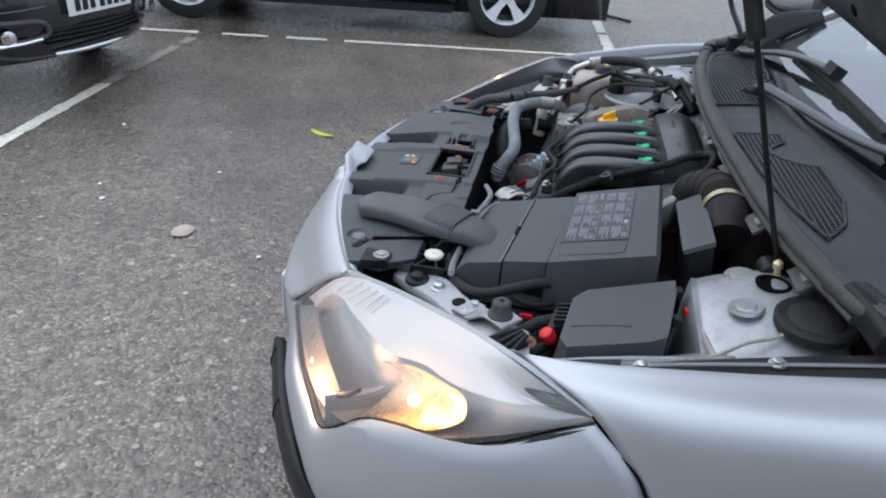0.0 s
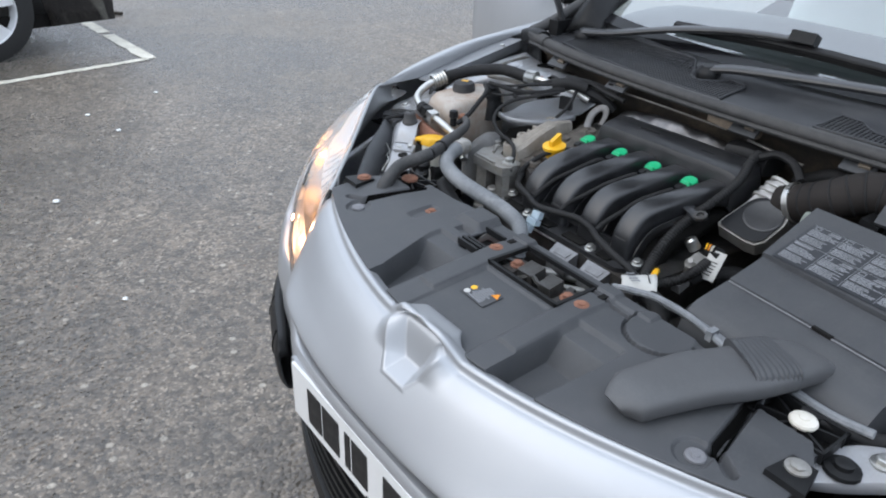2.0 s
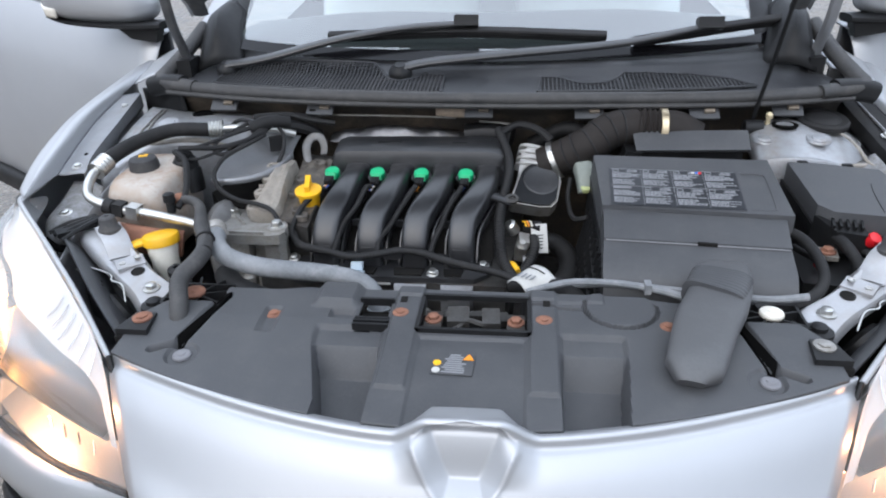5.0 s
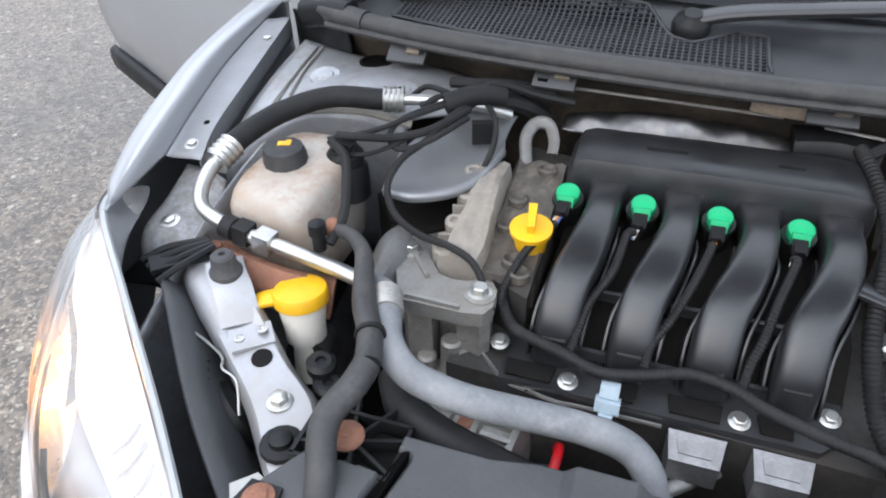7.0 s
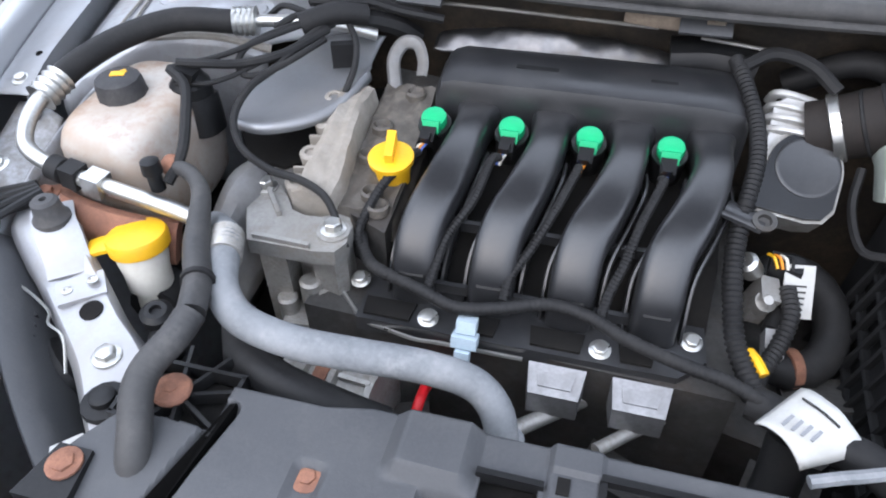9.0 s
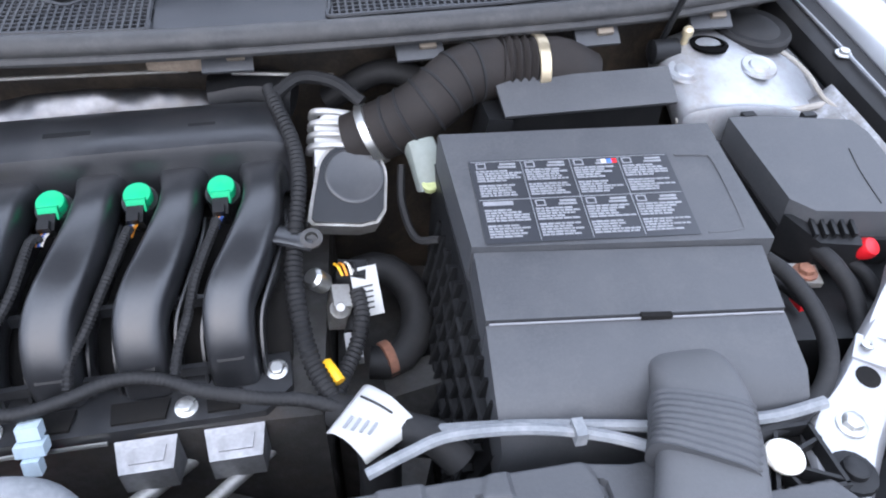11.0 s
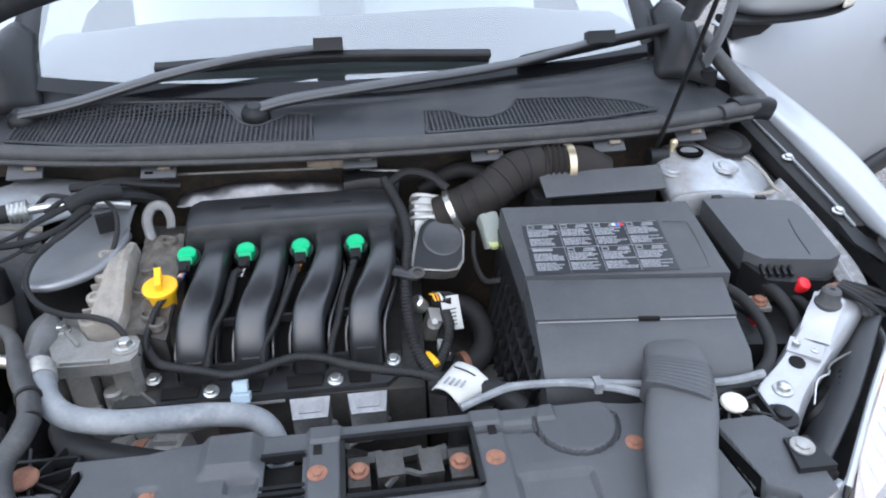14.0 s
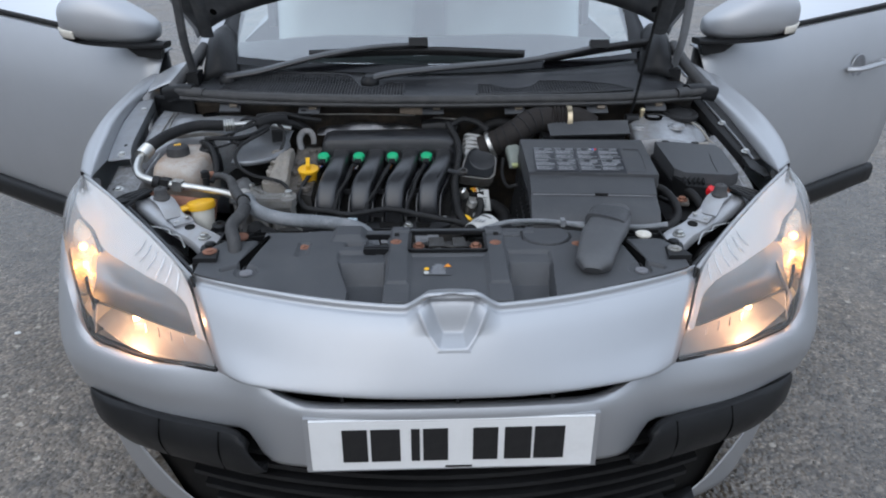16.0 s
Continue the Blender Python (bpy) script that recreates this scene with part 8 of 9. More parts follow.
for r_ in range(2):
    for c_ in range(4):
        u0, v0 = 0.012 + 0.248 * c_, 0.02 + 0.5 * r_
        bm = BM()
        top_h = 0.10
        if (r_, c_) == (1, 0):
            label_quad(bm, u0 + 0.005, v0, u0 + 0.15, v0 + 0.05, 0.0006)
        else:
            label_quad(bm, u0 + 0.010, v0, u0 + 0.06, v0 + 0.012, 0.0006)
            label_quad(bm, u0 + 0.010, v0 + 0.065, u0 + 0.06, v0 + 0.077, 0.0006)
            label_quad(bm, u0 + 0.010, v0, u0 + 0.016, v0 + 0.077, 0.0006)
            label_quad(bm, u0 + 0.054, v0, u0 + 0.060, v0 + 0.077, 0.0006)
            label_quad(bm, u0 + 0.13, v0 + 0.01, u0 + 0.21, v0 + 0.035, 0.0006)
            label_quad(bm, u0 + 0.12, v0 + 0.05, u0 + 0.21, v0 + 0.072, 0.0006)
        v = v0 + top_h
        while v < v0 + 0.44:
            w = 0.12 + 0.10 * rng.random()
            if abs(v - v0 - 0.25) > 0.016:
                u = u0 + 0.004
                while u < u0 + w:
                    l = 0.012 + 0.03 * rng.random()
                    label_quad(bm, u, v, min(u + l, u0 + 0.235), v + 0.019, 0.0006)
                    u += l + 0.005
            v += 0.0315
        part("text_block", bm, ink_grey, lab, "grey unreadable text lines", smooth=0, kind="stuff")
for v in (0.0, 0.497):
    bm = BM()
    label_quad(bm, 0.0, v, 1.0, v + 0.006, 0.0006)
    part("rule_line", bm, ink_grey, lab, smooth=0)
for u in (0.25, 0.498, 0.746):
    bm = BM()
    label_quad(bm, u, 0.0, u + 0.003, 1.0, 0.0006)
    part("rule_line", bm, ink_grey, lab, smooth=0)
for u, m_ in ((0.66, paper), (0.69, mat("blue_ink", (0.05, 0.15, 0.5), rough=0.5)), (0.715, red)):
    bm = BM()
    label_quad(bm, u, 0.03, u + 0.024, 0.085, 0.0008)
    part("logo_bar", bm, m_, lab, smooth=0)
bm = BM()
pts = [(1.05, 0.0), (1.19, 0.02), (1.235, 0.12), (1.235, 0.88), (1.20, 0.98), (1.05, 1.0)]
tube(bm, [on_label(u, v, -0.001) for u, v in pts], 0.0016, 5, 40)
part("moulded_outline", bm, grey_plastic, air)

# slanted control unit cover behind the filter box
bm = BM()
loft(bm, [[(0.287, 0.924, 0.917), (0.286, 0.922, 0.924), (0.500, 0.910, 0.932), (0.501, 0.912, 0.925)], [(0.292, 0.884, 0.893), (0.291, 0.879, 0.899), (0.498, 0.866, 0.908), (0.499, 0.871, 0.902)]], 0.002)
ecu = part("control_unit", bm, grey_plastic, car, "dark slanted control unit cover")
bm = BM()
loft(bm, [[(0.302, 0.945, 0.80), (0.300, 0.925, 0.916), (0.490, 0.912, 0.924), (0.492, 0.93, 0.80)], [(0.304, 0.898, 0.80), (0.304, 0.896, 0.899), (0.490, 0.884, 0.908), (0.492, 0.886, 0.80)]], 0.003)
part("unit_base", bm, black_plastic, ecu)
bm = BM()
box(bm, (0.282, 0.905, 0.87), (0.03, 0.05, 0.05), 0.006, (0, 10, 0))
part("unit_plug", bm, black_plastic, ecu)

# fuse box
FB = [(0.562, 0.852), (0.600, 0.850), (0.712, 0.828), (0.722, 0.806), (0.728, 0.700), (0.704, 0.690), (0.600, 0.706), (0.578, 0.726)]


def fz(x, y):
    return 0.8585 + 0.24 * (y - 0.72) + 0.02 * (x - 0.6)


bm = BM()
prism(bm, FB, lambda x, y: fz(x, y) - 0.040, fz, 0.005, None, 3)
fuse = part("fuse_box", bm, grey_plastic, car, "black fuse box lid with a red terminal cover beside it")
bm = BM()
prism(bm, [(0.645 + (x - 0.645) * 1.05, 0.772 + (y - 0.772) * 1.06) for x, y in FB], lambda x, y: fz(x, y) - 0.056, lambda x, y: fz(x, y) - 0.036, 0.003)
part("lid_rim", bm, black_plastic, fuse)
bm = BM()
prism(bm, FB, 0.70, lambda x, y: fz(x, y) - 0.05, 0.003)
part("fuse_base", bm, black_plastic, fuse)
bm = BM()
tube(bm, [(x, y, fz(x, y) + 0.0001) for x, y in ((0.684, 0.785), (0.679, 0.752), (0.678, 0.705))], 0.0009, 5)
part("moulded_line", bm, black_plastic, fuse)
bm = BM()
prism(bm, [(0.575, 0.722), (0.640, 0.712), (0.652, 0.672), (0.600, 0.682)], 0.79, lambda x, y: 0.835 + 0.3 * (y - 0.70), 0.004)
nose = part("lid_nose", bm, black_plastic, fuse, "black ribbed spout")
for k in range(5):
    bm = BM()
    box(bm, (0.598 + 0.011 * k, 0.700 - 0.0015 * k, 0.838), (0.004, 0.026, 0.008), 0.001, (15, 0, -10))
    part("spout_rib", bm, black_plastic, nose)
bm = BM()
lathe(bm, (0.654, 0.680, 0.812), (0.2, -0.5, 0.8), [(0, 0.011), (0.010, 0.0125), (0.017, 0.010), (0.019, 0.005)], 14)
part("terminal_cover", bm, red, fuse, "bright red terminal cover")
for x, y in ((0.59, 0.855), (0.665, 0.845)):
    bm = BM()
    box(bm, (x, y, fz(x, y) - 0.006), (0.016, 0.010, 0.012), 0.002)
    part("lid_catch", bm, black_plastic, fuse)
bm = BM()
box(bm, (0.612, 0.868, 0.868), (0.012, 0.008, 0.008), 0.002)
part("red_tab", bm, red, fuse)
# battery and its cables
bm = BM()
prism(bm, [(0.53, 0.60), (0.70, 0.58), (0.72, 0.71), (0.54, 0.72)], 0.55, 0.775, 0.008)
bat = part("battery", bm, black_plastic, car, "black battery partly covered")
for pts, r in (([(0.605, 0.69, 0.815), (0.612, 0.665, 0.812), (0.622, 0.635, 0.795), (0.618, 0.60, 0.775), (0.598, 0.565, 0.765)], 0.010), ([(0.640, 0.69, 0.80), (0.66, 0.66, 0.79), (0.67, 0.62, 0.76)], 0.008), ([(0.525, 0.67, 0.83), (0.535, 0.645, 0.83), (0.545, 0.61, 0.82), (0.545, 0.57, 0.805), (0.525, 0.535, 0.795), (0.48, 0.505, 0.79), (0.42, 0.49, 0.79)], 0.009), ([(0.535, 0.68, 0.80), (0.55, 0.65, 0.80), (0.55, 0.615, 0.81)], 0.006)):
    bm = BM()
    tube(bm, pts, r, 10)
    part("battery_cable", bm, rubber, bat, "thick black cable")
bm = BM()
box(bm, (0.588, 0.672, 0.792), (0.032, 0.028, 0.008), 0.003, (8, 0, -10))
part("terminal_plate", bm, alu, bat)
hexbolt((0.588, 0.672, 0.796), (0, 0, 1), 0.009, rust, bat, "rusty_bolt")
bm = BM()
box(bm, (0.563, 0.64, 0.785), (0.005, 0.02, 0.006), 0.001)
part("red_mark", bm, red, bat)

# snorkel over the cover
SN = [(0.388, 0.575, 0.800), (0.384, 0.548, 0.818), (0.378, 0.522, 0.826), (0.370, 0.492, 0.828), (0.350, 0.44, 0.826), (0.326, 0.39, 0.824), (0.302, 0.325, 0.816), (0.290, 0.294, 0.808), (0.288, 0.286, 0.803)]


def sn_w(s):
    return 0.070 + 0.016 * math.sin(math.pi * min(1, s * 1.05)) - 0.036 * max(0, s - 0.93) / 0.07


bm = BM()
sweep(bm, SN, sn_w, lambda s: 0.036 - 0.012 * clampz(s, 0.9, 1.0), 40, 22, power=3.4)
sn = part("air_snorkel", bm, mat("faded_snorkel", (0.085, 0.087, 0.09), (0.065, 0.066, 0.069), rough=0.55, rough2=0.7, big=14, fine=300, bump=0.15, dust=0.35, dust_c=(0.16, 0.16, 0.16)), car, "faded black air intake snorkel")
bm = BM()
sweep(bm, [(0.371, 0.503, 0.828), (0.364, 0.486, 0.829), (0.356, 0.468, 0.829), (0.346, 0.450, 0.828)], 0.086, 0.044, 36, 22, power=3.6, wave=0.022)
part("ribbed_sleeve", bm, grey_plastic, sn, "ribbed black rubber sleeve")
# grey cables in front of the box
for pts, r in (([(0.085, 0.512, 0.792), (0.12, 0.522, 0.798), (0.16, 0.530, 0.803), (0.23, 0.522, 0.807), (0.29, 0.505, 0.806), (0.335, 0.485, 0.803)], 0.0055), ([(0.15, 0.55, 0.785), (0.22, 0.532, 0.80), (0.30, 0.516, 0.803), (0.34, 0.508, 0.803)], 0.0055), ([(0.40, 0.505, 0.80), (0.45, 0.502, 0.80), (0.50, 0.505, 0.805)], 0.006)):
    bm = BM()
    tube(bm, pts, r, 8)
    part("grey_cable", bm, hose_grey, car, "grey sleeved cable")
bm = BM()
box(bm, (0.268, 0.512, 0.808), (0.010, 0.018, 0.016), 0.003)
part("cable_clip", bm, hose_grey, car)


# ---- silver brackets beside the lamps, both sides ----
def bracket(s):
    side = (lambda c: c) if s > 0 else flip

    def P(x, y):
        return (s * x, y)

    M = Matrix.Identity(4)

    def bz(x, y):
        return 0.772 + 0.16 * (y - 0.40) + 0.016 * ease(y, 0.545, 0.60)

    bm = BM()
    inner_e = [(0.660, 0.648), (0.628, 0.614), (0.597, 0.588), (0.565, 0.562), (0.532, 0.535), (0.480, 0.495), (0.458, 0.430), (0.462, 0.404)]
    outer_e = [(0.722, 0.652), (0.714, 0.606), (0.676, 0.570), (0.655, 0.555), (0.625, 0.532), (0.560, 0.478), (0.510, 0.425), (0.482, 0.400)]
    ra, rb = crv([(x, y, 0) for x, y in inner_e], 40), crv([(x, y, 0) for x, y in outer_e], 40)
    rows = []
    for a, b in zip(ra, rb):
        row = []
        for k in range(9):
            p = a.lerp(b, k / 8)
            lift = -0.010 if k in (0, 8) else (0.0 if k in (1, 7) else 0.001)
            row.append((s * p.x, p.y, bz(p.x, p.y) + lift))
        rows.append(row)
    grid(bm, rows)
    br = part("lamp_bracket", bm, white_metal, car, "bright silver stamped bracket with bolts", thick=0.003)
    bm = BM()
    sweep(bm, side([(0.608, 0.560, bz(0, 0.56) + 0.003), (0.618, 0.573, bz(0, 0.573) + 0.004), (0.632, 0.588, 0.828), (0.645, 0.600, 0.834), (0.664, 0.622, 0.834)]), 0.044, 0.006, 16, 10, side=(0.75, -0.65 * s, 0) if s > 0 else (0.75, 0.65, 0))
    part("raised_strap", bm, white_metal, br)
    bm = BM()
    lathe(bm, side([(0.648, 0.603, 0.833)])[0], (0, 0, 1), [(0, 0.019), (0.006, 0.019), (0.010, 0.0155), (0.026, 0.0135), (0.029, 0.010), (0.029, 0.004), (0.024, 0.0035)], 20)
    part("rubber_stop", bm, mat("grey_rubber", (0.06, 0.06, 0.062), rough=0.7, big=20, dust=0.3), br, "grey rubber buffer")
    bm = BM()
    box(bm, side([(0.590, 0.550, bz(0, 0.550) + 0.0035)])[0], (0.046, 0.030, 0.005), 0.002, (9, 0, -s * 39))
    part("rivet_plate", bm, white_metal, br)
    for x, y in ((0.580, 0.558), (0.600, 0.542)):
        bm = BM()
        lathe(bm, side([(x, y, bz(0, y) + 0.0065)])[0], (0, 0, 1), [(0, 0.006), (0.002, 0.0058), (0.0025, 0.003), (0.001, 0.002)], 12)
        part("rivet", bm, bright, br)
    bm = BM()
    lathe(bm, side([(0.567, 0.531, bz(0, 0.531) - 0.001)])[0], (0, -0.16, 1), [(0, 0.0115), (0.0036, 0.0115)], 16)
    part("bracket_hole", bm, dark, br, "dark hole")
    hexbolt(side([(0.523, 0.489, bz(0, 0.489))])[0], (0, 0, 1), 0.0095, bright, br, "bolt", 1.5, 1.0)
    bm = BM()
    lathe(bm, side([(0.498, 0.447, bz(0, 0.447))])[0], (0, 0, 1), [(0, 0.022), (0.005, 0.021), (0.007, 0.012), (0.013, 0.0115), (0.015, 0.008)], 14)
    part("black_nut", bm, black_plastic, br, "black plastic fixing")
    # rusty end and black finned clip at the wing
    hexbolt(side([(0.692, 0.645, bz(0, 0.645))])[0], (0, 0, 1), 0.009, rust, br, "rusty_bolt", 1.7)
    bm = BM()
    for k in range(4):
        d = Vector((0.012 * (k - 1.5), 0.008 * (k - 1.5), 0))
        tube(bm, side([tuple(Vector((0.690, 0.640, 0.842)) + d * 0.4), tuple(Vector((0.722, 0.612, 0.836)) + d), tuple(Vector((0.744, 0.588, 0.826)) + d * 1.2)]), 0.004, 6)
    box(bm, side([(0.718, 0.614, 0.832)])[0], (0.07, 0.030, 0.006), 0.002, (0, 0, -s * 45))
    part("finned_clip", bm, black_plastic, br, "black finned plastic clip")
    # webbed plastic end of the cover
    wb = BM()
    prism(wb, [P(0.382, 0.438), P(0.475, 0.432), P(0.47, 0.40), P(0.49, 0.375), P(0.485, 0.33), P(0.41, 0.345)], 0.780, 0.7935, 0.004)
    web = part("cover_wing", wb, grey_plastic, cover, "black webbed end of the cover")
    bm = BM()
    c = Vector((s * 0.43, 0.462, 0.79))
    for a in range(8):
        d = Vector((math.cos(a * math.pi / 4 + 0.3), math.sin(a * math.pi / 4 + 0.3), 0))
        box(bm, c + d * 0.03, (0.048, 0.0035, 0.014), 0.0008, (0, 0, a * 45 + 17))
    for dx, dy, sx, sy in ((0, 0.030, 0.10, 0.004), (0, -0.030, 0.10, 0.004), (-0.048, 0, 0.004, 0.06), (0.048, 0, 0.004, 0.06)):
        box(bm, c + Vector((dx, dy, 0)), (sx, sy, 0.016), 0.0008)
    part("web_ribs", bm, black_plastic, web, "star of plastic ribs")
    bm = BM()
    box(bm, (s * 0.43, 0.462, 0.772), (0.10, 0.06, 0.01))
    part("web_floor", bm, dark, web)
    bm = BM()
    lathe(bm, (s * 0.436, 0.463, 0.796), (0, 0, 1), [(0, 0.016), (0.004, 0.0175), (0.007, 0.016), (0.009, 0.010)], 22)
    lathe(bm, (s * 0.436, 0.463, 0.802), (0, 0, 1), [(0, 0.007), (0.004, 0.007)], 6)
    part("big_screw", bm, white_plastic if s > 0 else rust, web, "white plastic screw head" if s > 0 else "rusty screw head")
    bm = BM()
    prism(bm, [P(0.462, 0.392), P(0.492, 0.392), P(0.502, 0.345), P(0.455, 0.345)], 0.79, 0.806, 0.004)
    blk = part("corner_block", bm, black_plastic, web, "black corner block")
    hexbolt((s * 0.476, 0.376, 0.806), (0, 0, 1), 0.009, alu if s > 0 else rust, blk, "corner_bolt", 1.6, 0.6)
    bm = BM()
    box(bm, (s * 0.478, 0.346, 0.785), (0.05, 0.012, 0.022), 0.002)
    part("block_slot", bm, dark, blk)


bracket(1)
bracket(-1)


# ---- coolant tank and pipes ----
bm = BM()
C = []
for z, k, dy in ((0.745, 0.82, 0.0), (0.76, 0.95, 0), (0.80, 1.0, 0), (0.842, 1.0, 0), (0.866, 0.985, 0.0), (0.878, 0.94, 0.002), (0.886, 0.86, 0.003), (0.889, 0.6, 0.004)):
    row = []
    for i in range(40):
        a = 2 * math.pi * i / 40
        cx, sy = math.cos(a), math.sin(a)
        x = -0.640 + 0.062 * k * math.copysign(abs(cx) ** 0.5, cx)
        y = 0.766 + dy + 0.088 * k * math.copysign(abs(sy) ** 0.5, sy)
        row.append((x + 0.10 * (y - 0.766) * 0.5, y, z + 0.06 * (y - 0.766)))
    C.append(row)
V = grid(bm, C, close=True)
bm.faces.new(V[-1])
bm.faces.new(list(reversed(V[0])))
tank = part("coolant_tank", bm, tank_white, car, "cloudy white coolant tank with brown stains", smooth=60)
bm = BM()
lathe(bm, (-0.655, 0.768, 0.884), (0, -0.05, 1), [(0, 0.025), (0.005, 0.026)], 24)
part("tank_neck", bm, tank_white, tank)
bm = BM()
c = Vector((-0.655, 0.768, 0.889))
lathe(bm, c, (0, -0.05, 1), [(0, 0.0285), (0.012, 0.0275), (0.020, 0.025), (0.0225, 0.018), (0.0235, 0.004)], 12)
tcap = part("tank_cap", bm, mat("cap_black", (0.03, 0.03, 0.032), rough=0.6, big=20, dust=0.4, dust_c=(0.16, 0.15, 0.14)), tank, "black tank cap with a yellow sign")
bm = BM()
box(bm, c + Vector((0.0, 0.002, 0.0238)), (0.016, 0.010, 0.001), 0.0003, (0, 0, 20))
box(bm, c + Vector((0.003, 0.009, 0.0238)), (0.006, 0.006, 0.001), 0.0003, (0, 0, 45))
part("cap_sign", bm, yellow, tcap)
bm = BM()
lathe(bm, (-0.590, 0.806, 0.872), (0, -0.05, 1), [(0, 0.024), (0.02, 0.024), (0.026, 0.019), (0.034, 0.016), (0.036, 0.008)], 16)
box(bm, (-0.585, 0.795, 0.905), (0.022, 0.016, 0.02), 0.004, (0, 20, 0))
part("fluid_cap", bm, black_plastic, car, "black brake fluid reservoir cap")
bm = BM()
sweep(bm, [(-0.585, 0.80, 0.83), (-0.587, 0.803, 0.855), (-0.59, 0.806, 0.872)], 0.05, 0.05, 6, 14)
part("reservoir", bm, black_plastic, car, "black fluid reservoir below its cap")
# rusty patch of the tank strap below
bm = BM()
sweep(bm, [(-0.70, 0.660, 0.80), (-0.655, 0.638, 0.806), (-0.59, 0.632, 0.80), (-0.54, 0.645, 0.79)], 0.05, 0.03, 14, 10, side=(0, 0.4, 1))
part("tank_bracket", bm, rust, car, "rust covered bracket below the tank")
# air conditioning pipe
bm = BM()
tube(bm, [(-0.575, 0.900, 0.925), (-0.64, 0.878, 0.930), (-0.69, 0.835, 0.922), (-0.716, 0.785, 0.912), (-0.724, 0.755, 0.905)], 0.0145, 12)
ac = part("air_con_pipe", bm, rubber, car, "black hose and bare aluminium air conditioning pipe")
bm = BM()
tube(bm, [(-0.724, 0.757, 0.905), (-0.731, 0.715, 0.892), (-0.728, 0.685, 0.876), (-0.712, 0.668, 0.864), (-0.665, 0.658, 0.853), (-0.60, 0.652, 0.845), (-0.525, 0.646, 0.834), (-0.485, 0.640, 0.822), (-0.46, 0.625, 0.80)], 0.0092, 12)
part("bare_pipe", bm, bright, ac, "bare aluminium pipe")
bm = BM()
tube(bm, [(-0.575, 0.900, 0.925), (-0.52, 0.915, 0.925), (-0.46, 0.935, 0.918), (-0.41, 0.955, 0.90)], 0.0075, 10)
part("bare_pipe", bm, bright, ac)
for pts in ([(-0.573, 0.9005, 0.925), (-0.547, 0.908, 0.925)], [(-0.7235, 0.758, 0.9055), (-0.730, 0.726, 0.896)]):
    bm = BM()
    tube(bm, pts, 0.0168, 14, 16, wave=0.003, pitch=0.008)
    part("crimp", bm, bright, ac, "crimped metal ferrule")
for x, y, z, sx in ((-0.655, 0.657, 0.852, 0.020), (-0.625, 0.653, 0.849, 0.022)):
    bm = BM()
    box(bm, (x, y, z), (sx, 0.022, 0.024), 0.003, (0, 8, -6))
    part("pipe_block", bm, bright if x > -0.64 else rubber, ac)
bm = BM()
lathe(bm, (-0.672, 0.659, 0.854), (1, -0.1, -0.2), [(-0.012, 0.012), (-0.011, 0.0145), (0.004, 0.0145), (0.006, 0.011)], 16)
part("pipe_sleeve", bm, rubber, ac, "black foam sleeve")
bm = BM()
lathe(bm, (-0.562, 0.668, 0.842), (0, 0, 1), [(0, 0.008), (0.02, 0.008), (0.022, 0.011), (0.036, 0.010), (0.038, 0.006)], 14)
part("valve_cap", bm, black_plastic, ac)
# washer filler
bm = BM()
lathe(bm, (-0.557, 0.602, 0.735), (-0.08, 0.16, 1), [(-0.03, 0.019), (0.02, 0.019), (0.026, 0.0235), (0.045, 0.024), (0.06, 0.0265), (0.075, 0.0275)], 22)
wf = part("washer_filler", bm, white_plastic, car, "white filler neck with a yellow cap")
bm = BM()
lathe(bm, (-0.5635, 0.6155, 0.806), (-0.08, 0.10, 1), [(0, 0.0315), (0.012, 0.032), (0.016, 0.030), (0.018, 0.02), (0.0185, 0.004)], 26)
sweep(bm, [(-0.585, 0.607, 0.813), (-0.600, 0.600, 0.811), (-0.609, 0.596, 0.808)], 0.026, 0.010, 8, 10, side=(0.4, -0.9, 0))
part("washer_cap", bm, yellow, wf, "bright yellow washer cap with a tab")
bm = BM()
tube(bm, [(-0.553, 0.590, 0.742), (-0.56, 0.63, 0.74)], 0.026, 12)
part("neck_ring", bm, rubber, wf)
for x, y, z in ((-0.508, 0.548, 0.79), (-0.495, 0.535, 0.775)):
    bm = BM()
    lathe(bm, (x, y, z - 0.03), (0.1, -0.1, 1), [(0, 0.012), (0.02, 0.012), (0.024, 0.016), (0.034, 0.016), (0.038, 0.011), (0.038, 0.006), (0.034, 0.005)], 16)
    part("pump_nozzle", bm, black_plastic, wf)
# hoses across the front
HG = [(-0.495, 0.655, 0.815), (-0.462, 0.625, 0.832), (-0.446, 0.59, 0.836), (-0.430, 0.557, 0.832), (-0.400, 0.533, 0.824), (-0.35, 0.529, 0.812), (-0.29, 0.536, 0.803), (-0.235, 0.546, 0.792), (-0.19, 0.548, 0.780), (-0.166, 0.537, 0.765), (-0.156, 0.522, 0.742), (-0.155, 0.515, 0.71)]
bm = BM()
tube(bm, HG, 0.0156, 16, 60)
hg = part("coolant_hose", bm, hose_grey, car, "dusty grey rubber coolant hose")
bm = BM()
tube(bm, [(-0.447, 0.592, 0.836), (-0.454, 0.608, 0.8345), (-0.462, 0.625, 0.832)], 0.0172, 16, 24, wave=0.0022, pitch=0.006)
part("hose_crimp", bm, alu, hg, "ribbed metal ferrule")
bm = BM()
tube(bm, [(-0.1555, 0.522, 0.745), (-0.155, 0.516, 0.722)], 0.0185, 16, 10, wave=0.003, pitch=0.007)
part("hose_end", bm, hose_grey, hg)
